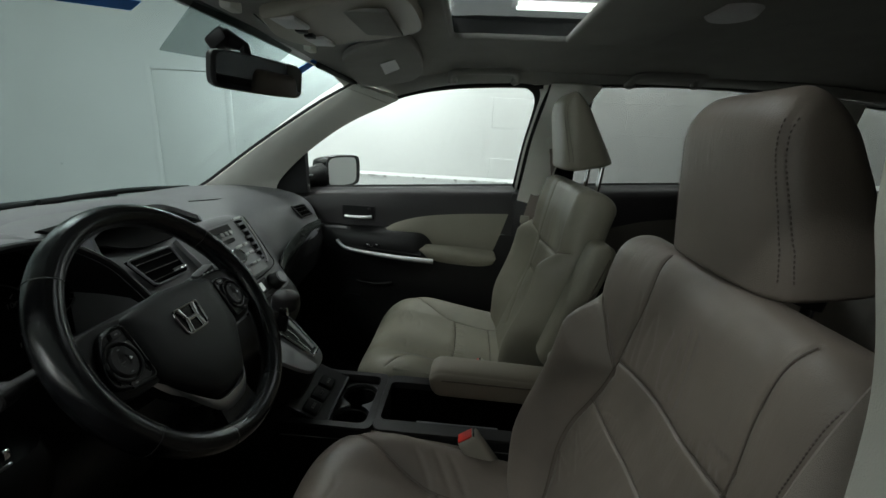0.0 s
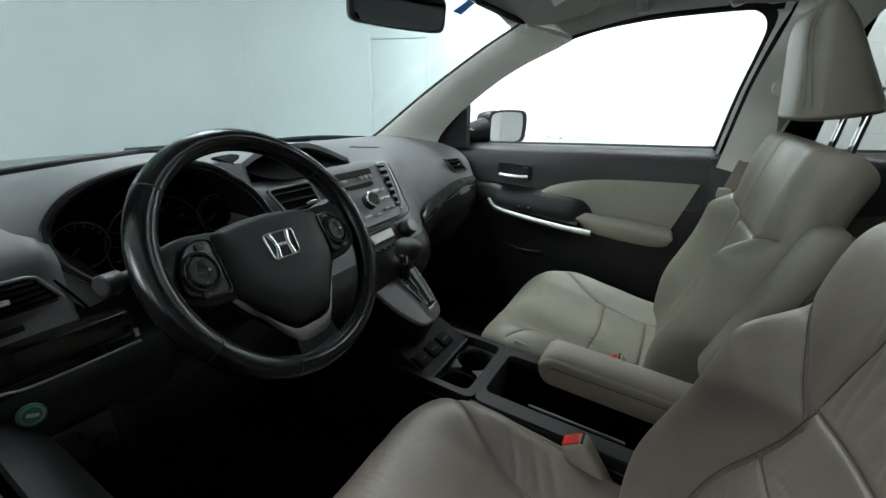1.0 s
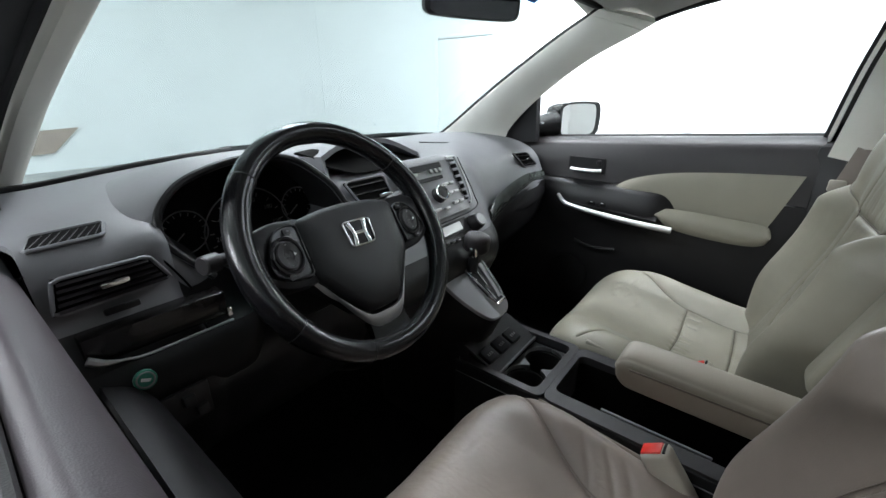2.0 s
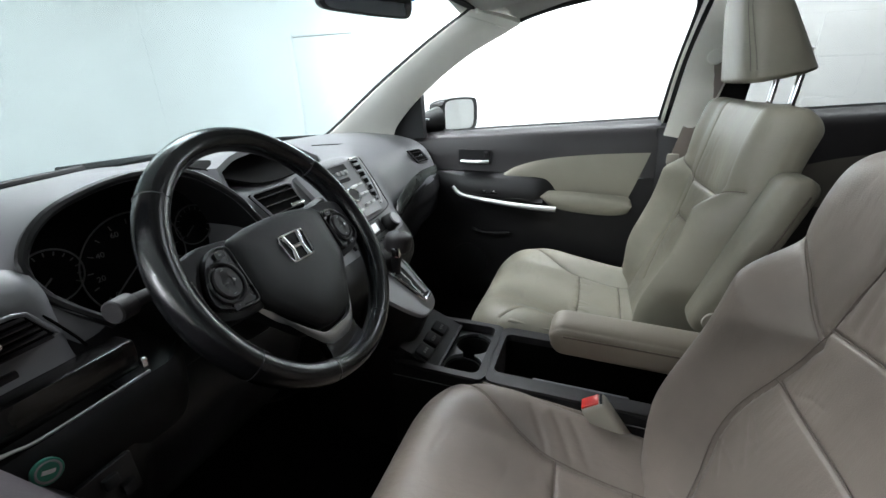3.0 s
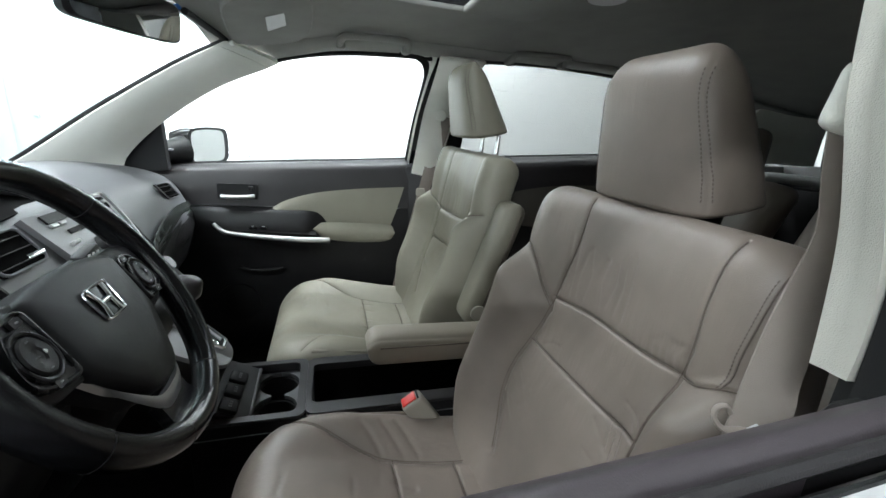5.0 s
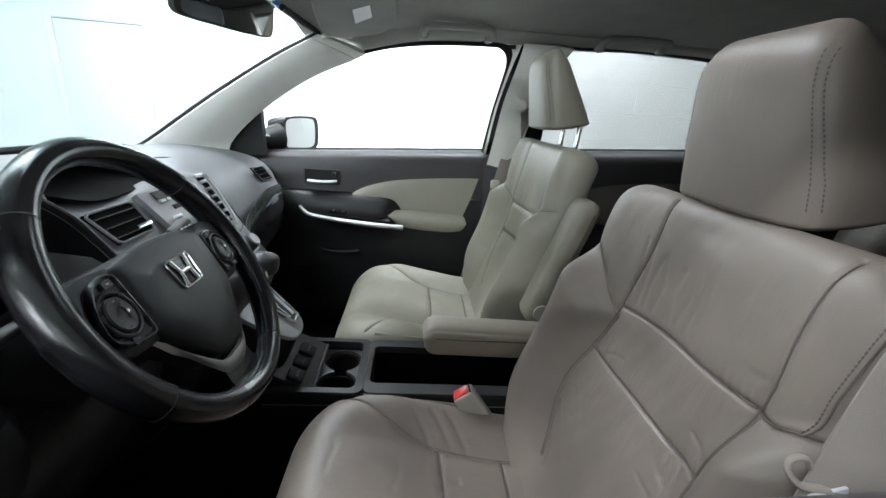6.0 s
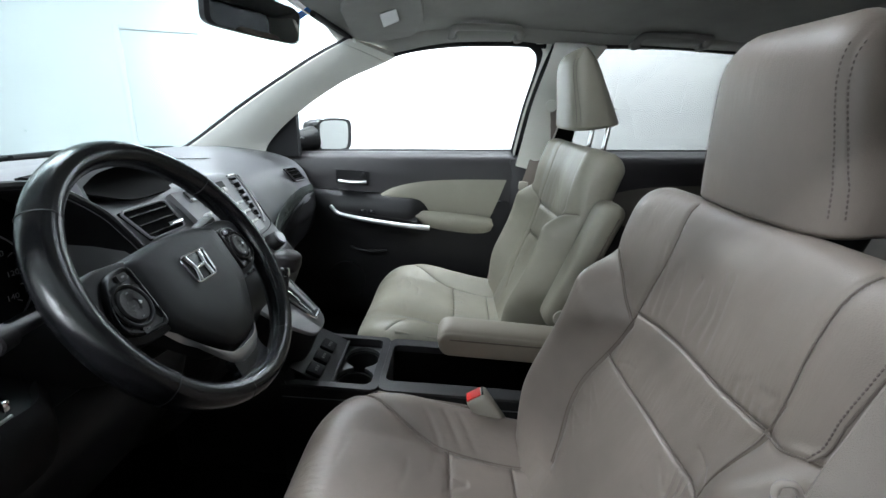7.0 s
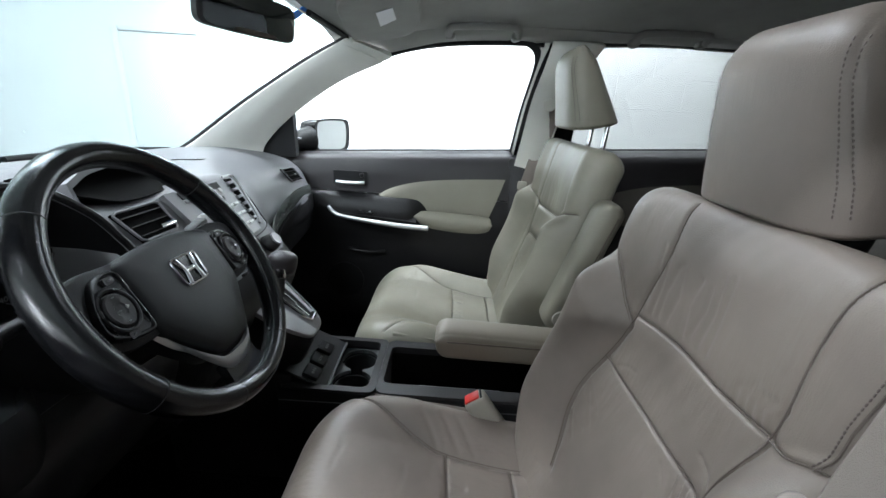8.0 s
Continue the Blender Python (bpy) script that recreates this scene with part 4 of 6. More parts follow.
def plate(pts, thick, off=0.0):
    """A rounded flat plate through four corners on the stack (x, z), raised by off."""
    c = [np.array(on_stack(x, z, off)) for x, z in pts]
    rows = []
    for s in np.linspace(0, 1, 10):
        rows.append([c[0] * (1 - s) * (1 - t) + c[1] * (1 - s) * t + c[2] * s * t + c[3] * s * (1 - t) for t in np.linspace(0, 1, 10)])
    return Shape().sheet(np.array(rows), thick)


def vent(parent, corners, slats, label, frame_mat=None, bright_slide=True, slide=(0.5, 0.40, 0.66)):
    """An air vent through four corners (top left, top right, bottom right, bottom left) with frame, dark well and slats."""
    a, b, c, d = (np.array(p, float) for p in corners)
    nrm = np.cross(b - a, d - a)
    nrm /= np.linalg.norm(nrm)
    if nrm[1] > 0:
        nrm = -nrm
    # flat near-black plate paints the shade behind the slats
    v = put("vent", Shape().add([a + nrm * 0.001, b + nrm * 0.001, c + nrm * 0.001, d + nrm * 0.001, *(p - nrm * 0.004 for p in (a, b, c, d))], [(0, 1, 2, 3), (7, 6, 5, 4), (0, 4, 5, 1), (1, 5, 6, 2), (2, 6, 7, 3), (3, 7, 4, 0)]), UNLIT_BLACK, parent, label)
    ring = curve([a, (a + b) / 2, b, (b + c) / 2, c, (c + d) / 2, d, (d + a) / 2, a], 64)[:-1]
    lin = []
    for p, q in ((a, b), (b, c), (c, d), (d, a)):
        for t in np.linspace(0.08, 0.92, 8):
            lin.append(p * (1 - t) + q * t)
    put("vent_frame", Shape().tube([p + nrm * 0.002 for p in lin], 0.0022, 8, True, 1.0, tuple(nrm)), frame_mat or DASH, v)
    for k in range(slats):
        t = (k + 0.6) / (slats + 0.2)
        p, q = a * (1 - t) + d * t, b * (1 - t) + c * t
        w = np.array((0, 0, 1.0)) * 0.006
        put("slat", Shape().sheet(np.array([[p * (1 - s) + q * s + nrm * e - w * e / 0.006 * 0.25 for s in (0.04, 0.5, 0.96)] for e in (0.001, 0.006)]), 0.0014), DOOR, v)
    if bright_slide:
        t = slide[0]
        p, q = a * (1 - t) + d * t, b * (1 - t) + c * t
        m1, m2 = p * (1 - slide[1]) + q * slide[1], p * (1 - slide[2]) + q * slide[2]
        put("slide", Shape().tube([m1 + nrm * 0.009, (m1 + m2) / 2 + nrm * 0.010, m2 + nrm * 0.009], 0.0036, 8, False, 0.8, tuple(nrm)), CHROME, v, "bright silver vent slide")
    return v


def stack():
    # left vent of the stack
    vent(dash, [on_stack(-0.240, 1.094, 0.005), on_stack(-0.140, 1.094, 0.005), on_stack(-0.142, 1.050, 0.005), on_stack(-0.226, 1.050, 0.005)], 3, "black air vent with slats", slide=(0.80, 0.52, 0.90))
    # radio unit
    radio = put("radio", plate([(-0.115, 1.100), (0.082, 1.100), (0.066, 0.994), (-0.095, 0.992)], 0.012, 0.006), SILVER_PLASTIC, dash, "silver grey radio with a round knob")
    put("display_strip", plate([(-0.085, 1.096), (0.045, 1.096), (0.043, 1.084), (-0.083, 1.084)], 0.004, 0.009), DASH_DARK, radio)
    put("disc_slot", plate([(-0.060, 1.070), (0.030, 1.070), (0.029, 1.0635), (-0.059, 1.0635)], 0.003, 0.009), RUBBER, radio)
    for x in (0.0, 0.016, 0.032):
        put("round_button", Shape().disc(on_stack(x, 1.080, 0.006), on_stack(0, 1, 1) - on_stack(0, 1, 0), 0.0055, 0.006, 16), SILVER, radio)
    for x in (-0.075, -0.055):
        put("button", Shape().box(on_stack(x, 1.080, 0.008), (0.016, 0.006, 0.006), 0.0015, STACK_TURN), SILVER, radio)
    knob = put("knob", Shape().disc(on_stack(-0.016, 1.034, 0.005), on_stack(0, 1, 1) - on_stack(0, 1, 0), 0.019, 0.018, 32, 0.0165), DASH_DARK, radio)
    put("knob_ring", Shape().tube([on_stack(-0.016 + 0.0165 * math.cos(q), 1.034 + 0.0165 * 0.78 * math.sin(q), 0.0225) for q in np.linspace(0, 6.283, 32, endpoint=False)], 0.0022, 8, True, 1.0, (0, -0.78, 0.625)), CHROME, knob, "chrome knob ring")
    for k, (x, z) in enumerate([(-0.075, 1.052), (-0.075, 1.034), (-0.075, 1.016), (0.022, 1.050), (0.042, 1.050), (0.022, 1.032), (0.043, 1.032), (0.022, 1.012), (0.043, 1.012), (-0.045, 1.008), (-0.015, 1.006)]):
        put("button", Shape().box(on_stack(x, z, 0.008), (0.017, 0.013, 0.006), 0.0015, STACK_TURN), SILVER if k % 3 else WHITE_PRINT, radio)
    # right vent: stacked short slats in a bright curved frame
    v = put("vent", plate([(0.076, 1.098), (0.107, 1.096), (0.080, 1.012), (0.060, 1.010)], 0.006, 0.006), UNLIT_BLACK, dash, "black side vent with short slats")
    for k in range(6):
        t = (k + 0.5) / 6
        x0, x1, z = 0.076 - 0.016 * t, 0.100 - 0.027 * t, 1.095 - 0.086 * t
        put("slat", Shape().box(on_stack((x0 + x1) / 2, z, 0.010), (x1 - x0 - 0.002, 0.005, 0.006), 0.001, STACK_TURN), SILVER_PLASTIC, v)
    put("vent_frame", Shape().tube(curve([on_stack(0.074, 1.101, 0.009), on_stack(0.092, 1.101, 0.009), on_stack(0.108, 1.098, 0.009), on_stack(0.105, 1.07, 0.010), on_stack(0.094, 1.035, 0.010), on_stack(0.080, 1.008, 0.009), on_stack(0.070, 1.003, 0.009)], 20), 0.003, 8), SILVER, v, "silver vent edge")
    # surround line of the stack
    put("seam", Shape().tube(curve([on_stack(0.130, 1.10, 0.002), on_stack(0.112, 1.02, 0.003), on_stack(0.085, 0.990, 0.003), on_stack(-0.08, 0.984, 0.003)], 24), 0.0012, 6), RUBBER, dash)
    # climate strip and knob
    clim = put("climate_panel", plate([(-0.105, 0.980), (0.030, 0.982), (0.028, 0.957), (-0.100, 0.955)], 0.008, 0.004), DASH_DARK, dash, "black climate control strip")
    put("climate_display", plate([(-0.070, 0.976), (0.005, 0.977), (0.004, 0.962), (-0.068, 0.961)], 0.004, 0.006), SILVER, clim, "pale display")
    for x in (-0.09, -0.07, -0.05, -0.03, -0.01, 0.012):
        put("button", Shape().box(on_stack(x, 0.947, 0.004), (0.015, 0.008, 0.006), 0.0015, STACK_TURN), DASH_DARK, clim)
    k2 = put("climate_knob", Shape().disc(on_stack(0.056, 0.964, -0.002), on_stack(0, 1, 1) - on_stack(0, 1, 0), 0.021, 0.024, 32, 0.018), DASH_DARK, dash, "black climate knob")
    put("knob_cap", Shape().disc(on_stack(0.056, 0.964, 0.022), on_stack(0, 1, 1) - on_stack(0, 1, 0), 0.0145, 0.004, 28), SILVER_PLASTIC, k2, "silver knob cap")


stack()

# hooded display in the middle of the dash top
hood_pts = [np.array(p) for p in ((-0.258, 0.640, 1.145), (-0.195, 0.654, 1.162), (-0.06, 0.678, 1.160), (0.055, 0.675, 1.116))]
lip = curve(hood_pts, 24)
disp = put("display_hood", Shape().sheet(ruled(lip, lip + np.array((0.0, 0.27, -0.046)), 10, 0.004), 0.010), DASH, dash, "grey hood over the upper display")
base_line = curve([(-0.248, 0.634, 1.126), (-0.187, 0.616, 1.108), (-0.07, 0.630, 1.105), (0.05, 0.662, 1.100)], 24)
well_back = (base_line + lip) / 2 + np.array((0, 0.10, 0.008))
# the dark under the hood is painted on this sheet
put("display_well", Shape().sheet(np.array([curve([a, (a + b) / 2 + np.array((0, 0, 0.004)), b, c + np.array((0, 0.02, -0.006))], 9) for a, b, c in zip(base_line, well_back, lip)]), 0.003), UNLIT_BLACK, disp, "dark display recess")
for k in (0, -1):
    e = lip[k]
    put("hood_cheek", Shape().add([e, e + np.array((0, 0.14, -0.02)), np.array((e[0], e[1] + 0.14, 1.07)), np.array((e[0], e[1] - 0.02, 1.085)), *(p + np.array((0.006 if k == 0 else -0.006, 0, 0)) for p in (e, e + np.array((0, 0.14, -0.02)), np.array((e[0], e[1] + 0.14, 1.07)), np.array((e[0], e[1] - 0.02, 1.085))))], [(0, 1, 2, 3), (7, 6, 5, 4), (0, 4, 5, 1), (1, 5, 6, 2), (2, 6, 7, 3), (3, 7, 4, 0)]), DASH, disp)

def number(text, size, at, material, parent):
    """Printed figures facing the driver."""
    cu = bpy.data.curves.new("figure", "FONT")
    cu.body, cu.size, cu.align_x, cu.align_y, cu.extrude = text, size, "CENTER", "CENTER", 0.0002
    tmp = bpy.data.objects.new("figure", cu)
    me = bpy.data.meshes.new_from_object(tmp)
    bpy.data.objects.remove(tmp)
    sh = Shape().add([v.co for v in me.vertices], [tuple(p.vertices) for p in me.polygons])
    bpy.data.meshes.remove(me)
    return put("figure", sh.move(Matrix.Translation(at) @ Matrix.Rotation(radians(90), 4, "X")), material, parent)


# binnacle
ARCH = [(-0.515, 0.548, 1.022), (-0.552, 0.562, 1.070), (-0.556, 0.578, 1.108), (-0.522, 0.592, 1.143), (-0.46, 0.600, 1.162), (-0.40, 0.602, 1.166), (-0.34, 0.598, 1.155), (-0.285, 0.588, 1.112), (-0.262, 0.572, 1.070), (-0.250, 0.556, 1.035)]
arch = curve(ARCH, 60)
turn = np.linspace(0, math.pi, 60)
rise = np.sin(turn)
back_line = np.stack([-0.405 + (arch[:, 0] + 0.405) * (1.0 + 0.42 * rise ** 0.7), arch[:, 1] + 0.03 + 0.26 * rise, (1.085 + 0.039 * rise) * smooth(0.1, 0.7, rise) + (arch[:, 2] - 0.025) * (1 - smooth(0.1, 0.7, rise))], 1)
flank = curve([(-0.545, 0.560, 1.012), (-0.578, 0.558, 1.058), (-0.604, 0.577, 1.099), (-0.605, 0.66, 1.1135), (-0.57, 0.76, 1.117)], 26)
for k in range(26):          # the left leg of the hood runs out over the fascia
    w = float(smooth(25, 8, np.array(float(k))))
    back_line[k] = back_line[k] * (1 - w) + flank[k] * w
mid_line = 0.5 * (arch + back_line) + np.stack([0 * rise, 0 * rise, 0.012 * rise], 1)
P = np.array([curve([a, a * 0.8 + m * 0.2 + np.array((0, 0, 0.004)), m, b], 14) for a, m, b in zip(arch, mid_line, back_line)])
bin_ = put("binnacle_hood", Shape().sheet(P, 0.006), DASH, dash, "grey hood over the instruments", angle=60)
inner = arch * np.array((0.9, 0, 0.9)) + np.array((-0.0405, 0.672, 0.108))
put("binnacle_well", Shape().sheet(ruled(arch + np.array((0, 0.003, -0.003)), inner, 8), 0.004), RUBBER, bin_, "black instrument well")
put("binnacle_lip", Shape().tube(arch + np.array((0, -0.001, 0)), 0.0055, 8), DASH_DARK, bin_)
face = Shape().loft([[(x, y, z) for x, _, z in inner] + [(-0.272, y, 0.985), (-0.40, y, 0.955), (-0.528, y, 0.985)] for y in (0.674, 0.682)])
put("instrument_face", face, UNLIT_BLACK, bin_, "dark unlit instrument face")
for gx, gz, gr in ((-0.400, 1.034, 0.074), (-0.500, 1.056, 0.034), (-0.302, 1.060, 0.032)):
    dial = put("dial", Shape().disc((gx, 0.674, gz), (0, -1, 0), gr, 0.006, 40), UNLIT_BLACK, bin_, "black dial")
    put("dial_ring", Shape().tube([(gx + gr * math.cos(q), 0.667, gz + gr * math.sin(q)) for q in np.linspace(0, 6.283, 44, endpoint=False)], 0.0012, 6, True, 1.0, (0, 1, 0)), TICK, dial)
    for q in np.linspace(-0.6, 3.74, 13):
        put("tick", Shape().box((gx + 0.84 * gr * math.cos(q), 0.6675, gz + 0.84 * gr * math.sin(q)), (0.007 if gr > 0.04 else 0.005, 0.0008, 0.0014), 0, Matrix.Rotation(-q, 4, "Y")), TICK, dial)
    if gr > 0.06:
        for k in range(8):
            q = radians(220 - 36 * k)
            number(str(20 * k), 0.011, (gx + 0.70 * gr * math.cos(q), 0.6672, gz + 0.70 * gr * math.sin(q)), TICK, dial)
    put("needle", Shape().box((gx - 0.3 * gr, 0.666, gz - 0.25 * gr), (0.7 * gr, 0.001, 0.002), 0, Matrix.Rotation(-0.7, 4, "Y")), TICK, dial)

# outer vent on the driver's side, defroster slot, lower trim, start button
put("fascia_seam", Shape().tube(curve([(-0.693, 0.555, 1.083), (-0.64, 0.555, 1.0862), (-0.5925, 0.555, 1.0853), (-0.570, 0.551, 1.065), (-0.552, 0.548, 1.030), (-0.546, 0.546, 1.014)], 30), 0.0016, 6), UNLIT_BLACK, dash)
vent(dash, [(-0.674, 0.535, 1.079), (-0.587, 0.533, 1.080), (-0.568, 0.533, 1.045), (-0.682, 0.533, 1.040)], 5, "black air vent with five slats")
put("vent_lever", Shape().box((-0.624, 0.535, 1.026), (0.036, 0.006, 0.008), 0.002, Matrix.Rotation(-0.02, 4, "Y")), DASH_DARK, dash)
def slot_pt(u, v, up=0.0):
    """A point of the defroster slot: u along, v across."""
    a, b, c, d = (np.array(p) for p in ((-0.682, 0.564, 1.1030), (-0.672, 0.592, 1.1105), (-0.608, 0.594, 1.1115), (-0.616, 0.566, 1.1040)))
    return (a * (1 - u) + d * u) * (1 - v) + (b * (1 - u) + c * u) * v + np.array((0, -0.25 * up, up))


slot = put("defroster_slot", Shape().sheet(np.array([[slot_pt(u, v, 0.0012) for v in (0, 0.33, 0.67, 1)] for u in np.linspace(0, 1, 6)]), -0.003), UNLIT_BLACK, dash, "black defroster slot")
for k in range(8):
    t = (k + 0.2) / 8
    put("slat", Shape().tube([slot_pt(t, 0.04, 0.0045), slot_pt(min(1, t + 0.16), 0.96, 0.0035)], 0.0006, 6), DOOR, slot)
put("slot_frame", Shape().tube([slot_pt(u, v, 0.0035) for u, v in [(s, -0.03) for s in np.linspace(0.02, 0.98, 8)] + [(1.03, s) for s in np.linspace(0.1, 0.9, 4)] + [(s, 1.03) for s in np.linspace(0.98, 0.02, 8)] + [(-0.03, s) for s in np.linspace(0.9, 0.1, 4)]], 0.0022, 6, True), DASH, slot)
put("seam", Shape().tube(curve([(-0.68, 0.728, 1.1180), (-0.60, 0.752, 1.1175), (-0.555, 0.765, 1.119), (-0.50, 0.79, 1.135)], 24), 0.0016, 6), RUBBER, dash)
shelf = put("shelf_trim", Shape().tube(curve([(-0.672, 0.512, 0.988), (-0.660, 0.509, 0.980), (-0.640, 0.507, 0.975), (-0.615, 0.507, 0.9705), (-0.517, 0.510, 0.9685)], 30), [0.005] * 6 + list(np.linspace(0.005, 0.0018, 8)) + [0.0018] * 16, 8), SILVER, dash, "thin silver trim line")
put("trim_end", Shape().box((-0.520, 0.510, 0.982), (0.007, 0.006, 0.013), 0.002), CHROME, shelf)
put("shelf_recess", Shape().box((-0.595, 0.532, 0.992), (0.155, 0.03, 0.036), 0.004), INLAY, shelf, "dark glossy inlay")
put("eco_button", Shape().disc((-0.634, 0.484, 0.955), (0, -0.96, 0.25), 0.0115, 0.005, 24), GREEN, dash, "round green button")
put("button_ring", Shape().tube([(-0.634 + 0.0088 * math.cos(q), 0.4795 + 0.0024 * math.sin(q), 0.956 + 0.0085 * math.sin(q)) for q in np.linspace(0, 6.283, 24, endpoint=False)], 0.0012, 6, True, 1.0, (0, 1, 0)), SILVER_PLASTIC, dash)
put("button_leaf", Shape().box((-0.634, 0.4788, 0.956), (0.010, 0.001, 0.004), 0.0004, Matrix.Rotation(0.5, 4, "Y")), WHITE_PRINT, dash)
put("fuse_panel", Shape().box((-0.612, 0.482, 0.895), (0.075, 0.008, 0.05), 0.004), DASH_DARK, dash, "small black switch panel")
for x, z in ((-0.632, 0.905), (-0.60, 0.905), (-0.588, 0.885)):
    put("switch", Shape().box((x, 0.476, z), (0.014, 0.008, 0.014), 0.002), RUBBER, dash)

# column stalk
stalk = thing("indicator_stalk", (-0.47, 0.47, 1.07), "black indicator stalk with a grey turning end", "stalk")
put("stalk_arm", Shape().tube([(-0.43, 0.49, 1.06), (-0.49, 0.475, 1.070), (-0.545, 0.46, 1.076)], [0.007, 0.0062, 0.008], 14), DASH_DARK, stalk)
put("stalk_end", Shape().disc((-0.540, 0.462, 1.075), (-0.9, -0.3, 0.08), 0.0115, 0.020, 24), DOOR, stalk, "grey ribbed end")
stalk2 = thing("wiper_stalk", (-0.30, 0.47, 1.07), "black wiper stalk beside the steering wheel", "stalk")
put("stalk_arm", Shape().tube([(-0.34, 0.50, 1.058), (-0.28, 0.49, 1.070), (-0.24, 0.478, 1.082)], [0.007, 0.006, 0.007], 14), DASH_DARK, stalk2)
put("stalk_end", Shape().box((-0.233, 0.476, 1.085), (0.040, 0.018, 0.018), 0.005, Matrix.Rotation(-0.25, 4, "Y")), DASH_DARK, stalk2)
for k in range(3):
    put("stalk_mark", Shape().box((-0.244 + 0.010 * k, 0.4665, 1.087), (0.005, 0.001, 0.005), 0), WHITE_PRINT, stalk2)

# passenger vent and grey trim band
vent(dash, [(0.490, 0.648, 1.066), (0.583, 0.648, 1.060), (0.655, 0.640, 1.008), (0.551, 0.636, 1.015)], 3, "black side vent")
band_t = curve([(0.262, 0.585, 0.935), (0.32, 0.596, 0.962), (0.42, 0.606, 0.985), (0.52, 0.615, 0.995), (0.60, 0.622, 0.992), (0.69, 0.628, 0.985)], 30)
band_b = curve([(0.255, 0.575, 0.905), (0.32, 0.590, 0.920), (0.42, 0.600, 0.940), (0.52, 0.609, 0.952), (0.61, 0.618, 0.955), (0.695, 0.624, 0.955)], 30)
put("trim_band", Shape().sheet(ruled(band_b, band_t, 5, 0.004, (0, -1, 0)), 0.005), GREYTRIM, dash, "glossy grey-green patterned trim band")
glove_t = band_b + np.array((0.0, -0.004, -0.004))
glove_b = curve([(0.26, 0.60, 0.80), (0.36, 0.615, 0.79), (0.48, 0.63, 0.79), (0.62, 0.635, 0.80), (0.70, 0.638, 0.81)], 30)
put("glovebox", Shape().sheet(ruled(glove_b, glove_t, 10, 0.012, (0, -1, 0)), 0.008), DASH_DARK, dash, "black glovebox lid")
put("dash_seam", Shape().tube(curve([(0.20, 0.80, 1.118), (0.34, 0.80, 1.104), (0.50, 0.78, 1.092), (0.66, 0.76, 1.080)], 24), 0.0016, 6), RUBBER, dash)
put("sensor", Shape().box((0.60, 0.86, 1.097), (0.035, 0.02, 0.008), 0.003), RUBBER, dash)

# ---- gear lever on its raised panel ----
gear = thing("gear_shift", (-0.03, 0.43, 0.72), "gear lever on a silver gate panel below the dash", "gear shift")


def on_gear(x, y, off=0.0):
    return np.array((x, y - 0.65 * off, 0.806 + (y - 0.376) * 0.85 + 0.76 * off))


outline = [(-0.120, 0.50), (0.045, 0.50), (0.045, 0.46), (0.030, 0.40), (0.012, 0.374), (-0.030, 0.368), (-0.065, 0.378), (-0.100, 0.43)]
ring = curve([(x, y, 0) for x, y in outline + outline[:1]], 60)[:-1]
body = []
for k, d, dz in ((1.12, -0.20, 0), (1.10, -0.03, 0), (1.04, -0.008, 0)):
    body.append([on_gear(-0.045 + (x + 0.045) * k, 0.43 + (y - 0.43) * (k if d > -0.1 else 1.0), max(d, -0.03)) + np.array((0, 0.06 if d < -0.1 else 0, -0.16 if d < -0.1 else 0)) for x, y, _ in ring])
put("gear_housing", Shape().loft(body), DASH_DARK, gear, "black housing")
put("gate_panel", Shape().loft([[on_gear(-0.045 + (x + 0.045) * k, 0.43 + (y - 0.43) * k, d) for x, y, _ in ring] for k, d in ((1.03, -0.012), (1.03, -0.003), (0.99, 0.0), (0.5, 0.002), (0.02, 0.002))]), SILVER_PLASTIC, gear, "silver grey gate panel")
gate_pts = [(-0.035, 0.478), (0.030, 0.478), (0.030, 0.455), (0.012, 0.388), (-0.022, 0.386), (-0.035, 0.45)]
gring = [np.array((x, y)) for x, y in gate_pts]
well = Shape().loft([[on_gear(x, y, d) for x, y in gring] for d in (0.0005, 0.0045)])
put("gate_well", well, RUBBER, gear, "black gate slot")
put("gate_frame", Shape().tube([on_gear(*(a * (1 - t) + b * t), 0.005) for a, b in zip(gring, gring[1:] + gring[:1]) for t in (0.05, 0.35, 0.65, 0.95)], 0.0044, 8, True, 1.0, (0, -0.65, 0.76)), CHROME, gear, "chrome gate frame")
put("gate_plate", Shape().sheet(np.array([[on_gear(0.012, 0.472, 0.0062), on_gear(0.028, 0.470, 0.0062)], [on_gear(0.008, 0.43, 0.0062), on_gear(0.020, 0.428, 0.0062)], [on_gear(0.000, 0.395, 0.0062), on_gear(0.010, 0.395, 0.0062)]]), 0.002), SILVER_PLASTIC, gear, "satin silver gate plate")
for k in range(5):
    put("gate_mark", Shape().box(on_gear(-0.028 + 0.001 * k, 0.455 - 0.014 * k, 0.0055), (0.003, 0.004, 0.001), 0), WHITE_PRINT, gear)
put("gate_notch", Shape().tube([on_gear(*p, 0.0058) for p in ((-0.016, 0.470), (-0.015, 0.452), (-0.008, 0.450), (-0.008, 0.425), (-0.014, 0.423), (-0.014, 0.395))], 0.0016, 6), CHROME, gear, "chrome edge of the stepped slot")
put("lever", Shape().tube([on_gear(-0.012, 0.458, 0), (-0.022, 0.447, 0.915), (-0.026, 0.442, 0.935)], [0.013, 0.011, 0.012], 14), RUBBER, gear)
knob_rings = []
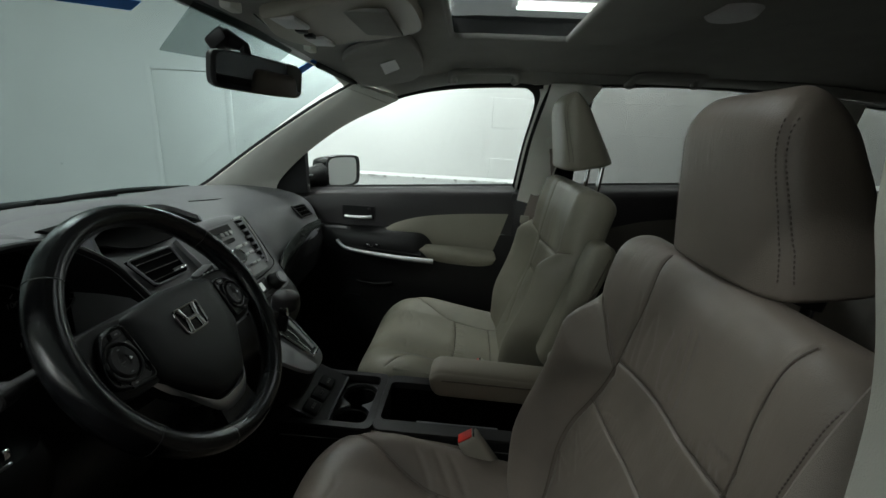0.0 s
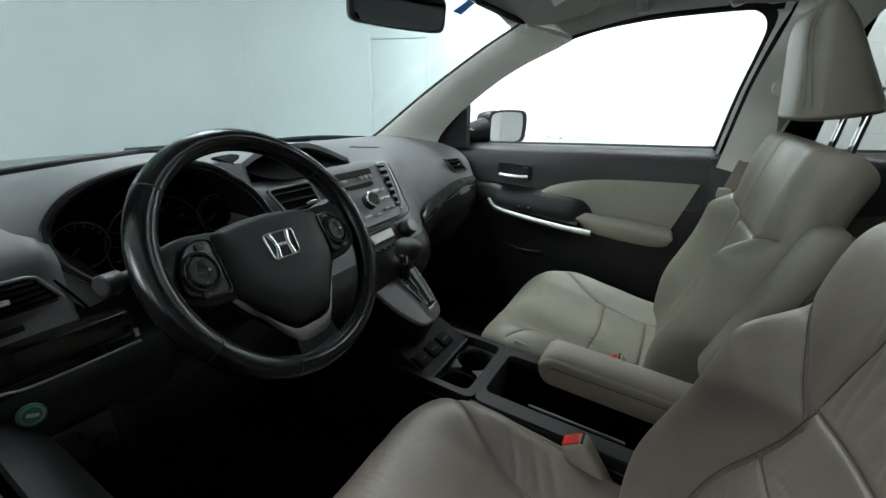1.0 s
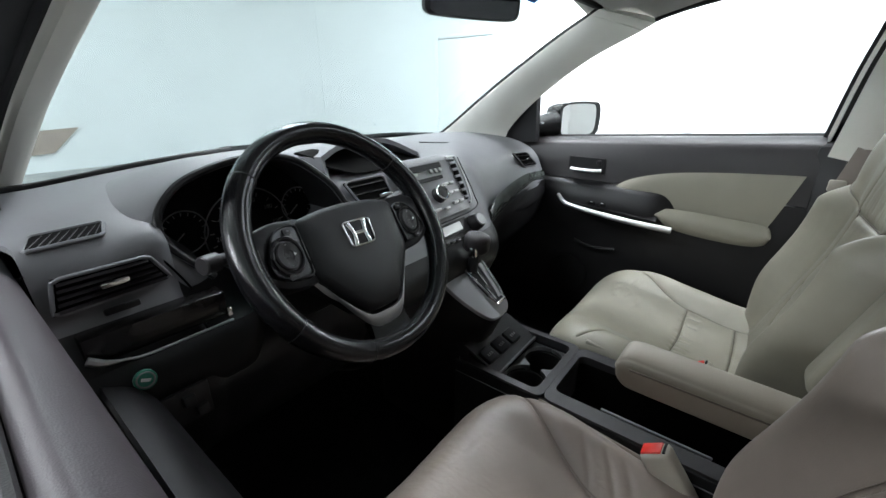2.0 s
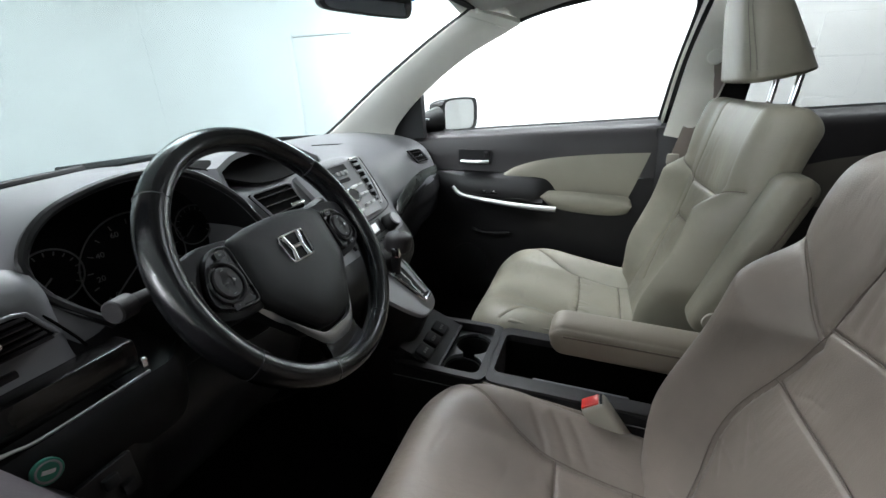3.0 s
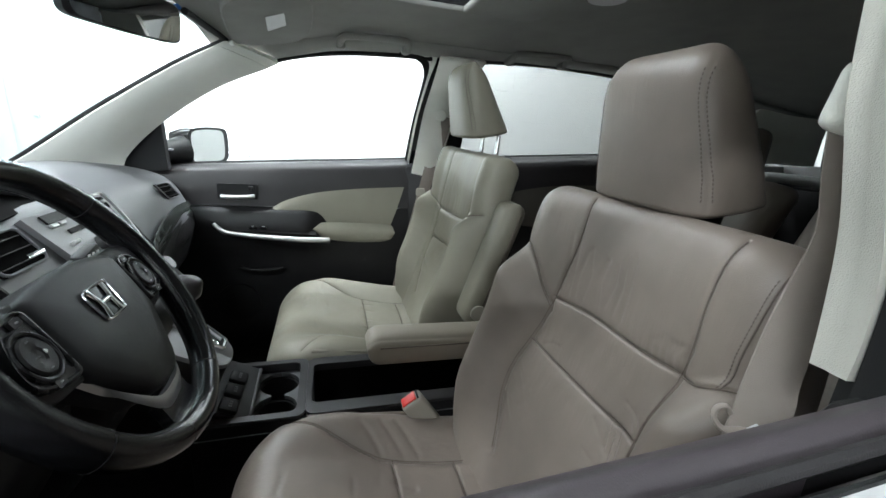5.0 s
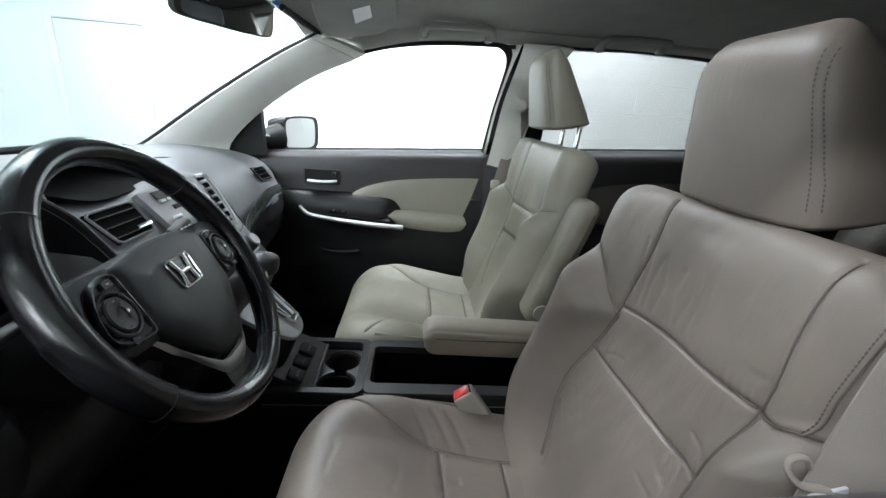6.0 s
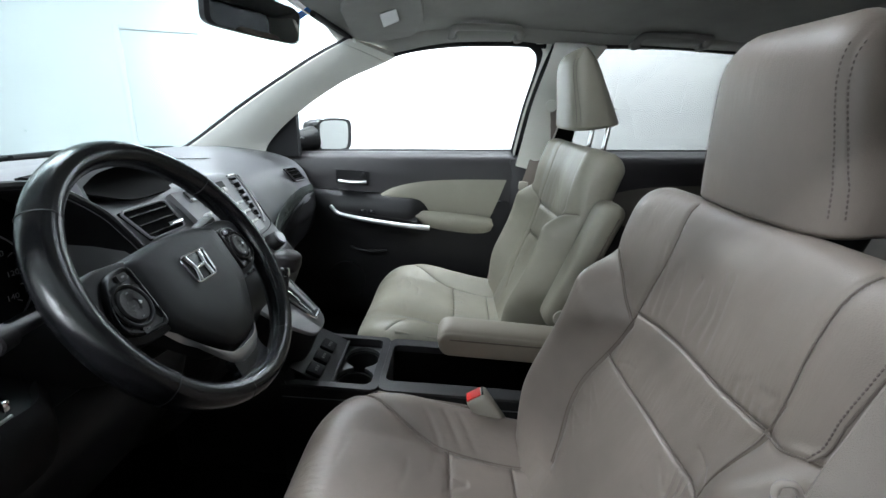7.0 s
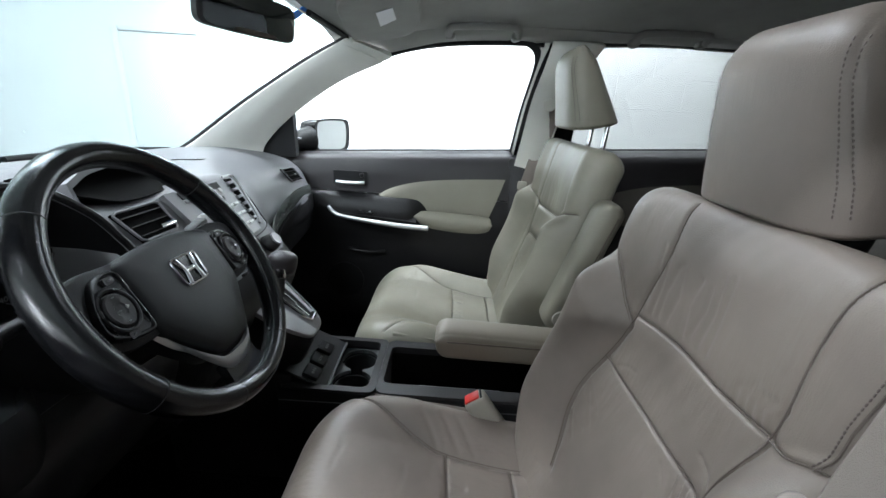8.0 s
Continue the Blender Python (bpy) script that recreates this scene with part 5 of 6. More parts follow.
for t in np.linspace(0, 1, 12):
    rr = 0.0262 * math.sqrt(max(1 - (2 * t - 1) ** 4, 0.002))
    c = np.array((-0.026, 0.441, 0.928)) + t * np.array((-0.006, -0.010, 0.052))
    knob_rings.append([c + np.array((rr * math.cos(q), rr * 1.15 * math.sin(q), 0.002 * math.sin(q))) for q in np.linspace(0, 6.283, 20, endpoint=False)])
put("knob", Shape().loft(knob_rings), DOOR, gear, "black leather knob")
put("knob_button", Shape().box((-0.050, 0.432, 0.940), (0.012, 0.020, 0.024), 0.005), CHROME, gear, "chrome release button")

# ---- centre console ----
console = thing("center_console", (0, 0.1, 0.45), "dark grey centre console with cup holders and an open bin", "console")
CZ = 0.70


def frame_ring(x0, x1, y0, y1, r, z, n=6):
    pts = []
    for cx, cy, a in ((x1 - r, y1 - r, 0), (x0 + r, y1 - r, 90), (x0 + r, y0 + r, 180), (x1 - r, y0 + r, 270)):
        for q in np.linspace(a, a + 90, n):
            pts.append((cx + r * math.cos(radians(q)), cy + r * math.sin(radians(q)), z))
    return pts


def rim_between(outer, inner):
    s = Shape()
    return s.loft([outer, [(x, y, z + 0.006) for x, y, z in outer], [(x, y, z + 0.006) for x, y, z in inner], [(x, y, z - 0.012) for x, y, z in inner]], cap=False)


def well_of(inner):
    return Shape().loft([[(x, y, z - 0.012) for x, y, z in inner], [(x, y, z - 0.16) for x, y, z in inner], [(x * 0.05, 0.05 * y + 0.95 * np.mean([p[1] for p in inner]), z - 0.161) for x, y, z in inner]], cap=False)


put("cup_rim", rim_between(frame_ring(-0.108, 0.104, 0.226, 0.43, 0.018, CZ), frame_ring(-0.092, 0.089, 0.243, 0.42, 0.016, CZ)), CONSOLE, console, "charcoal cup holder rim")
put("bin_rim", rim_between(frame_ring(-0.106, 0.102, -0.32, 0.2255, 0.02, CZ), frame_ring(-0.072, 0.073, -0.22, 0.214, 0.014, CZ)), CONSOLE, console, "charcoal bin rim")
# bin walls and floor are near-black to paint the shade inside
put("bin_well", well_of(frame_ring(-0.072, 0.073, -0.22, 0.214, 0.014, CZ)), UNLIT_BLACK, console, "open bin, its inner shade painted near-black")
for g in (1, -1):
    put("console_side", Shape().box((g * 0.101, 0.055, 0.565), (0.012, 0.76, 0.265), 0.004), DASH_DARK, console)
put("console_floor", Shape().box((0, 0.05, 0.515), (0.19, 0.74, 0.02), 0.004), RUBBER, console)
put("bin_floor_shade", Shape().box((0.0, 0.0, 0.535), (0.14, 0.42, 0.012), 0.004), UNLIT_BLACK, console)
put("bin_rail", Shape().box((0.01, 0.04, 0.640), (0.006, 0.20, 0.006), 0.002), DASH, console)
put("bin_wall", Shape().box((0.0, 0.2165, 0.655), (0.14, 0.006, 0.09), 0.002), CUP_GREY, console)
for cx2 in (-0.044, 0.043):
    put("cup_well", Shape().loft([[(cx2 + r * math.cos(q), 0.288 + r * math.sin(q), z) for q in np.linspace(0, 6.283, 28, endpoint=False)] for r, z in ((0.043, 0.669), (0.041, 0.667), (0.037, 0.59), (0.0005, 0.59))], cap=False), DASH_DARK, console, "black cup well")
for near, far, g in ((0.288, 0.334, 1), (0.288, 0.2435, -1)):
    xs = np.linspace(-0.092, 0.089, 60)
    cut = [max([0.043 ** 2 - (x - c) ** 2 for c in (-0.044, 0.043)] + [(0.014 if abs(x) < 0.03 else 0.0) ** 2]) ** 0.5 for x in xs]
    plate_c = np.array([[(x, near + g * min(c, 0.0385) * (1 - t) + (far - near) * t + (0 if t else 0), 0.692 - 0.004 * (1 - t) ** 4) for t in np.linspace(0, 1, 5)] if False else [(x, (near + g * min(c, abs(far - near) - 0.002)) * (1 - t) + far * t, 0.672) for t in np.linspace(0, 1, 4)] for x, c in zip(xs, cut)])
    put("cup_insert", Shape().sheet(plate_c, 0.010 * -g), CUP_GREY, console, "grey insert with scalloped cup openings")
put("cup_box", Shape().loft([[(x, y, z) for x, y, _ in frame_ring(-0.0925, 0.0895, 0.2425, 0.4205, 0.016, CZ)] for z in (CZ - 0.010, 0.585)], cap=False), DASH_DARK, console, "black walls of the cup recess")
sock = put("socket_panel", Shape().sheet(np.array([[(-0.092, 0.418, 0.735), (0.089, 0.418, 0.735)], [(-0.092, 0.330, 0.694), (0.089, 0.330, 0.694)]]), 0.006), CONSOLE, console, "grey socket panel")
for x in (-0.068, -0.020, 0.030):
    put("socket", Shape().box((x, 0.370, 0.7165), (0.038, 0.036, 0.012), 0.005, Matrix.Rotation(0.43, 4, "X")), RUBBER, sock, "black socket cover")
    for k in range(3):
        put("socket_mark", Shape().box((x - 0.007 + 0.007 * k, 0.366, 0.7215), (0.004, 0.006, 0.001), 0, Matrix.Rotation(0.43, 4, "X")), TICK, sock)
put("socket_edge", Shape().tube([(-0.090, 0.330, 0.697), (0.0, 0.332, 0.697), (0.087, 0.334, 0.697)], 0.003, 8), CUP_GREY, sock)
put("console_seam", Shape().tube([(-0.1085, 0.43, 0.672), (-0.1085, 0.0, 0.678), (-0.1085, -0.30, 0.680)], 0.0012, 6), DASH, console)
put("tunnel", Shape().box((0.0, 0.55, 0.58), (0.20, 0.30, 0.30), 0.02), DASH_DARK, console, "black tunnel side panel")


def buckle(x, y, z, label):
    b = thing("belt_buckle", (x, y - 0.02, z - 0.12), label, "belt buckle", "seat belt buckles")
    m = Matrix.Translation((x, y, z)) @ Matrix.Rotation(-0.62, 4, "X")
    put("buckle_body", Shape().box((0, 0, -0.045), (0.034, 0.046, 0.10), 0.009, None, 3).move(m), BEIGE_PLASTIC, b)
    put("release_button", Shape().box((0, 0.003, 0.003), (0.024, 0.032, 0.008), 0.002).move(m), RED, b, "red press button")
    put("slot", Shape().box((0, -0.0165, 0.0035), (0.024, 0.004, 0.004), 0.001).move(m), RUBBER, b)
    put("stem", Shape().box((0, 0, -0.12), (0.012, 0.028, 0.08), 0.003).move(m), RUBBER, b)


buckle(-0.142, 0.018, 0.739, "beige belt buckle with red button beside driver seat")
buckle(0.142, 0.000, 0.735, "beige belt buckle with red button beside passenger seat")

# ---- doors ----
def sill_z(y):
    return 1.108 + (0.464 - y) * 0.066


def door(side, y0, y1, name, label, dx=0.0, slim=False, upper=None):
    """A car door: inner panel, sill, glass channel and outer skin between y0 (rear) and y1 (front)."""
    f = (lambda p: (p[0], p[1], p[2])) if side > 0 else (lambda p: (-(p[0] - dx), p[1], p[2]))
    root = thing(name, f((0.74, (y0 + y1) / 2, 0.5)), label, "car door", "", "structure")
    ys = np.linspace(y0, y1, 40)

    def sheet_of(profile, thick=0.006):
        rows = []
        for y in ys:
            line = curve([(x, z, 0) for x, z in profile(y)], 26)
            rows.append([f((x, y, z)) for x, z, _ in line])
        return Shape().sheet(np.array(rows), thick * side)

    def top(y):
        s = sill_z(y)
        if slim:
            return [(0.775, s - 0.006), (0.770, s - 0.001), (0.760, s - 0.001), (0.743, s - 0.018), (0.738, s - 0.045), (0.740, 1.0), (0.732, 0.965)]
        return [(0.804, s - 0.004), (0.790, s), (0.772, s - 0.004), (0.742, s - 0.022), (0.727, s - 0.065), (0.722, 1.0), (0.718, 0.965)]

    def low(y):
        b = float(smooth(0.66, 0.50, np.array(y))) * float(smooth(0.16, 0.26, np.array(y)))
        k = 0.12 + 0.88 * float(smooth(0.16, 0.26, np.array(y)))
        return [(0.716, 0.963), (0.716 - 0.016 * k - 0.012 * b, 0.945), (0.715 - 0.025 * k - 0.022 * b, 0.905), (0.714 - 0.019 * k - 0.025 * b, 0.86), (0.713 - 0.008 * k - 0.008 * b, 0.81), (0.712, 0.75), (0.712, 0.60), (0.70, 0.49)]

    put("upper_panel", sheet_of(top), upper or DOOR, root, "grained charcoal upper panel")
    put("lower_panel", sheet_of(low), DASH_DARK, root, "black lower panel")
    # glass channel strips and outer skin
    for off, m, r in ((0.7795, DOOR, 0.0040), (0.7925, GLOSS_BLACK, 0.0022)) if slim else ((0.806, RUBBER, 0.006), (0.838, RUBBER, 0.008)):
        put("weather_strip", Shape().tube([f((off, y, sill_z(y) - 0.004)) for y in ys], r, 8), m, root, "black weather strip")
    rim = ((0.7945, -0.004), (0.803, -0.009), (0.86, -0.09)) if slim else ((0.845, -0.008), (0.862, -0.02), (0.885, -0.10))
    skin = np.array([[f((x, y, z)) for x, z in tuple((x, sill_z(y) + d) for x, d in rim) + ((0.90, 0.85), (0.895, 0.6), (0.87, 0.40))] for y in ys])
    put("outer_skin", Shape().sheet(skin, -0.004 * side), PAINT, root, "silver painted outer skin")
    for y in (y0, y1):
        put("door_edge", Shape().box(f((0.79, y, 0.74)), (0.13, 0.012, 0.52), 0.003), DASH_DARK, root)
    return root, f


pdoor, pf = door(1, -0.125, 0.80, "door_1", "closed front passenger door, dark grey with a beige insert")


def insert(root, f, side, top, bot, x0, bulge, material, name, label):
    a = curve([f((x0, y, z)) for y, z in top], 40)
    b = curve([f((x0, y, z)) for y, z in bot], 40)
    return put(name, Shape().sheet(ruled(a, b, 14, bulge, (-side, 0, 0)), -0.012 * side), material, root, label)


for root, f, side in ((pdoor, pf, 1),):
    insert(root, f, side, [(0.392, 0.942), (0.33, 0.985), (0.221, 1.018), (0.08, 1.036), (-0.060, 1.046), (-0.105, 1.048)], [(0.392, 0.939), (0.30, 0.925), (0.212, 0.903), (0.08, 0.893), (-0.01, 0.890), (-0.055, 0.892)], 0.710, 0.010, INSERT, "insert", "beige stitched vinyl insert")
    insert(root, f, side, [(0.252, 0.900), (0.19, 0.912), (0.10, 0.912), (0.0, 0.908), (-0.055, 0.902), (-0.07, 0.88)], [(0.228, 0.885), (0.19, 0.852), (0.11, 0.838), (0.0, 0.835), (-0.055, 0.845), (-0.07, 0.87)], 0.694, 0.018, INSERT, "arm_pad", "padded beige arm pad")
    pull = [f(p) for p in ((0.668, 0.552, 0.912), (0.664, 0.530, 0.890), (0.660, 0.50, 0.880), (0.655, 0.40, 0.868), (0.655, 0.28, 0.858), (0.664, 0.172, 0.852))]
    put("pull_handle", Shape().tube(curve(pull, 30), np.linspace(0.008, 0.0135, 30), 12, False, 0.75), SILVER, root, "satin silver pull handle")
    sw = put("switch_plate", Shape().sheet(np.array([[f((0.682, 0.50, 0.905)), f((0.680, 0.22, 0.888))], [f((0.664, 0.50, 0.890)), f((0.660, 0.22, 0.872))]]), 0.006), DASH_DARK, root)
    for y in (0.43, 0.395):
        put("window_switch", Shape().box(f((0.670, y, 0.897)), (0.016, 0.026, 0.010), 0.003), GLOSS_BLACK, sw)
        put("switch_mark", Shape().box(f((0.668, y, 0.9025)), (0.004, 0.008, 0.001), 0), WHITE_PRINT, sw)
    bez = put("handle_bezel", Shape().sheet(np.array([[f((0.7155, y, z)) for y in (0.543, 0.48, 0.416)] for z in (1.042, 1.016, 0.990)]), 0.004), RUBBER, root, "black handle recess")
    put("door_handle", Shape().tube(curve([f(p) for p in ((0.705, 0.530, 1.000), (0.700, 0.50, 0.999), (0.700, 0.45, 1.000), (0.706, 0.424, 1.002))], 16), 0.0085, 10, False, 0.8), SILVER, bez, "silver inner handle")
    put("lock_knob", Shape().box(f((0.712, 0.435, 1.028)), (0.008, 0.016, 0.016), 0.003), DASH_DARK, bez)
    put("pocket_lip", Shape().tube(curve([f(p) for p in ((0.700, 0.485, 0.742), (0.692, 0.45, 0.735), (0.690, 0.40, 0.733), (0.698, 0.34, 0.738))], 16), 0.006, 8), DASH_DARK, root)
    put("speaker_grille", Shape().disc(f((0.712, 0.50, 0.60)), (-side, 0, 0), 0.075, 0.008, 32), RUBBER, root)
    # mirror sail in the window's front corner
    tri = np.array([f(p) for p in ((0.722, 0.815, 1.068), (0.722, 0.812, 1.10), (0.722, 0.803, 1.135), (0.722, 0.787, 1.177), (0.720, 0.757, 1.216), (0.718, 0.723, 1.240), (0.715, 0.688, 1.256), (0.722, 0.684, 1.08))])
    n = len(tri)
    back = tri + np.array((0.03 * side, 0, 0))
    put("mirror_sail", Shape().add(np.vstack([tri, back]), [tuple(range(n)), tuple(range(2 * n - 1, n - 1, -1))] + [(i, (i + 1) % n, n + (i + 1) % n, n + i) for i in range(n)]), RUBBER, root, "black mirror sail cover")

gl = put("window_2", Shape().sheet(ruled(curve([(0.822, 0.69, 1.09), (0.822, 0.3, 1.115), (0.822, -0.12, 1.14)], 24), curve([(0.735, 0.70, 1.26), (0.71, 0.33, 1.46), (0.665, -0.17, 1.51)], 24), 8, 0.01, (1, 0, 0)), 0.004), CLEAR, None, "clear front passenger window glass, closed", "window", "", "structure")
gl.visible_shadow = False

ddoor, df = door(-1, -0.14, 0.82, "door_2", "driver door with its window lowered", dx=0.045, slim=True, upper=SILL_LIT)
put("mirror_sail", Shape().add(np.vstack([np.array([df(p) for p in ((0.722, 0.825, 1.080), (0.722, 0.80, 1.15), (0.720, 0.76, 1.215), (0.722, 0.72, 1.10))]), np.array([df(p) for p in ((0.75, 0.825, 1.080), (0.75, 0.80, 1.15), (0.75, 0.76, 1.215), (0.75, 0.72, 1.10))])]), [(0, 1, 2, 3), (7, 6, 5, 4), (0, 4, 5, 1), (1, 5, 6, 2), (2, 6, 7, 3), (3, 7, 4, 0)]), DASH_DARK, ddoor, "black mirror sail cover")
rdoor, rf = door(1, -1.08, -0.36, "door_3", "rear passenger door, black with an insert darkened for shade")
# rear insert painted dark to stand for the shade behind the front seats
insert(rdoor, rf, 1, [(-0.40, 0.99), (-0.6, 1.05), (-0.8, 1.075), (-1.02, 1.08)], [(-0.40, 0.93), (-0.6, 0.90), (-0.8, 0.89), (-1.02, 0.89)], 0.710, 0.010, SHADED_VINYL, "insert", "beige vinyl insert, darkened for the shade there")
door(-1, -1.08, -0.36, "door_4", "rear door on the driver side", dx=0.072)
for side in (1, -1):
    f = (lambda p: (p[0], p[1], p[2])) if side > 0 else (lambda p: (-(p[0] - 0.07), p[1], p[2]))
    # the unseen driver-side pane is darkened to keep light out of the rear
    put("window_3" if side > 0 else "window_4", Shape().sheet(ruled(curve([f(p) for p in ((0.822, -0.33, 1.16), (0.822, -0.7, 1.18), (0.815, -1.08, 1.205))], 20), curve([f(p) for p in ((0.665, -0.34, 1.515), (0.665, -0.7, 1.527), (0.655, -1.08, 1.505))], 20), 6), 0.004 * side), PALE_GLASS if side > 0 else LIGHT_STOP_GLASS, None, "grey tinted rear door glass", "window", "", "structure")
    # centre pillar: ivory trim above, dark below
    f = (lambda p: (p[0], p[1], p[2])) if side > 0 else (lambda p: (-(p[0] - 0.042), p[1], p[2]))
    lift = 0 if side > 0 else 0.03
    if side > 0:
        put("b_pillar_trim", Shape().sheet(ruled(curve([f(p) for p in ((0.738, -0.140, 1.105 + lift), (0.716, -0.150, 1.20), (0.690, -0.165, 1.33), (0.660, -0.19, 1.45), (0.640, -0.20, 1.512))], 30), curve([f(p) for p in ((0.738, -0.225, 1.090 + lift), (0.716, -0.245, 1.20), (0.690, -0.275, 1.33), (0.665, -0.325, 1.45), (0.645, -0.36, 1.514))], 30), 10, 0.010, (-side, 0, 0)), 0.02 * side), PILLAR, None, "ivory plastic trim on the centre pillar", "trim", "", "structure")
    put("b_pillar_lower", Shape().box(f((0.785, -0.225, 0.79)), (0.12, 0.235, 0.68), 0.02), DASH_DARK, None, "black lower centre pillar", "trim", "", "structure")
    bend = curve([f(p) for p in ((0.790, -0.118, 1.135), (0.745, -0.135, 1.30), (0.698, -0.153, 1.42), (0.683, -0.153, 1.462), (0.672, -0.136, 1.488), (0.664, -0.100, 1.503), (0.660, -0.060, 1.508))], 40)
    lean = curve([f(p) for p in ((0.783, -0.134, 1.135), (0.740, -0.151, 1.30), (0.694, -0.172, 1.42), (0.678, -0.186, 1.475), (0.668, -0.192, 1.500), (0.658, -0.180, 1.516), (0.652, -0.060, 1.522))], 40)
    put("b_pillar_frame", Shape().sheet(ruled(bend, bend * 0.5 + lean * 0.5, 4), 0.01 * side), RUBBER, None, "black window frame", "trim", "", "structure")
    put("b_pillar_gusset", Shape().sheet(ruled(bend * 0.52 + lean * 0.48, lean, 4), 0.008 * side), PILLAR, None, "ivory trim corner over the window", "trim", "", "structure")
    put("b_pillar_outer", Shape().sheet(ruled(curve([f(p) for p in ((0.83, -0.12, 1.13), (0.775, -0.14, 1.30), (0.69, -0.17, 1.51))], 20), curve([f(p) for p in ((0.83, -0.35, 1.15), (0.775, -0.35, 1.30), (0.69, -0.36, 1.52))], 20), 4), 0.01 * side), GLOSS_BLACK, None, "black outer pillar cover", "trim", "", "structure")
    # rear pillars and quarter glass
    put("c_pillar_trim", Shape().sheet(ruled(curve([f(p) for p in ((0.745, -1.06, 1.19), (0.70, -1.07, 1.35), (0.645, -1.08, 1.505))], 20), curve([f(p) for p in ((0.735, -1.22, 1.20), (0.69, -1.20, 1.35), (0.64, -1.18, 1.49))], 20), 6, 0.02, (-side, 0, 0)), 0.02 * side), PILLAR, None, "ivory trim on the rear pillar", "trim", "", "structure")
    # driver-side quarter pane is unseen and blocks light likewise
    q = put("window_5" if side > 0 else "window_6", Shape().sheet(ruled(curve([f(p) for p in ((0.78, -1.20, 1.21), (0.74, -1.65, 1.25))], 12), curve([f(p) for p in ((0.66, -1.17, 1.49), (0.62, -1.65, 1.45))], 12), 4), 0.004 * side), PALE_GLASS if side > 0 else LIGHT_STOP_GLASS, None, "dark tinted rear quarter glass", "window", "", "structure")
    put("d_pillar_trim", Shape().sheet(ruled(curve([f(p) for p in ((0.70, -1.60, 1.22), (0.67, -1.62, 1.35), (0.62, -1.64, 1.455))], 20), curve([f(p) for p in ((0.57, -1.98, 1.22), (0.57, -1.98, 1.33), (0.55, -1.96, 1.42))], 20), 8, 0.02, (-side, 0, 0)), 0.02 * side), PILLAR, None, "ivory trim on the tailgate pillar", "trim", "", "structure")
    put("quarter_panel", Shape().box(f((0.755, -1.57, 0.83)), (0.10, 0.96, 0.76), 0.02), DASH_DARK, None, "black plastic rear side panel", "trim", "", "structure")
    put("fender", Shape().box(f((0.80, 1.0, 0.80)), (0.14, 0.36, 0.52), 0.02), DASH_DARK, None, "dark front body side", "trim", "", "structure")
for x in (0.80, -0.76):
    put("door_sill", Shape().box((x, -0.4, 0.46), (0.20, 2.7, 0.16), 0.02), DASH_DARK, None, "black plastic door sill", "sill", "", "structure")
put("firewall", Shape().box((0.03, 1.02, 0.72), (1.44, 0.06, 0.70), 0.01), CARPET, None, "dark carpeted bulkhead", "bulkhead", "", "structure")
put("tailgate", Shape().box((0.03, -2.06, 0.80), (1.44, 0.08, 0.84), 0.02), DASH_DARK, None, "black tailgate lining", "tailgate", "", "structure")
put("window_7", Shape().sheet(np.array([[(-0.52, -2.05, 1.22), (0.0, -2.08, 1.22), (0.57, -2.05, 1.22)], [(-0.50, -1.98, 1.43), (0.0, -2.0, 1.45), (0.55, -1.98, 1.43)]]), 0.004), PRIVACY_REAR, None, "grey tinted tailgate glass", "window", "", "structure")
put("floor", Shape().box((0.03, -0.5, 0.40), (1.44, 3.1, 0.06), 0.01), CARPET, None, "dark carpeted car floor", "floor", "", "structure")

post_a = curve([(-0.653, -0.160, 1.128), (-0.648, -0.163, 1.165), (-0.643, -0.164, 1.206), (-0.640, -0.161, 1.235), (-0.635, -0.154, 1.275), (-0.628, -0.150, 1.32), (-0.612, -0.160, 1.42), (-0.600, -0.178, 1.512)], 30)
post_b = curve([(-0.681, -0.149, 1.131), (-0.681, -0.150, 1.158), (-0.679, -0.150, 1.188), (-0.675, -0.146, 1.222), (-0.668, -0.138, 1.27), (-0.660, -0.134, 1.32), (-0.645, -0.145, 1.42), (-0.630, -0.166, 1.514)], 30)
post_c = curve([(-0.668, -0.255, 1.118), (-0.664, -0.258, 1.165), (-0.660, -0.262, 1.206), (-0.656, -0.265, 1.235), (-0.638, -0.290, 1.36), (-0.616, -0.325, 1.45), (-0.602, -0.36, 1.514)], 30)
post = np.array([curve([b, (a + b) / 2 + np.array((0, 0.0015, 0)), a * 0.96 + c * 0.04, c], 12) for a, b, c in zip(post_a, post_b, post_c)])
# ivory darkened to hold down the side light on this post
put("b_pillar_trim", Shape().sheet(post, 0.006), IVORY_SHADED, None, "ivory plastic trim on the centre pillar", "trim", "", "structure")
base = np.array([[(-0.760, -0.160, z), (-0.690, -0.158, z), (-0.668, -0.168, z), (-0.680, -0.26, z)] for z in (0.70, 0.92, 1.06, 1.15)])
put("b_pillar_base", Shape().sheet(base, 0.006), RUBBER, None, "black lower lining of the centre pillar", "trim", "", "structure")
seal_in = curve([(-0.684, -0.151, 1.06), (-0.684, -0.151, 1.131), (-0.682, -0.152, 1.188), (-0.678, -0.153, 1.222), (-0.660, -0.168, 1.36), (-0.643, -0.180, 1.45)], 24)
seal_out = curve([(-0.752, -0.136, 1.06), (-0.752, -0.136, 1.131), (-0.748, -0.138, 1.188), (-0.742, -0.140, 1.222), (-0.712, -0.156, 1.36), (-0.675, -0.175, 1.45)], 24)
put("b_pillar_seal", Shape().sheet(ruled(seal_in, seal_out, 5, 0.005, (0, 1, 0)), -0.006), RUBBER, None, "black rubber seal along the centre pillar", "trim", "", "structure")

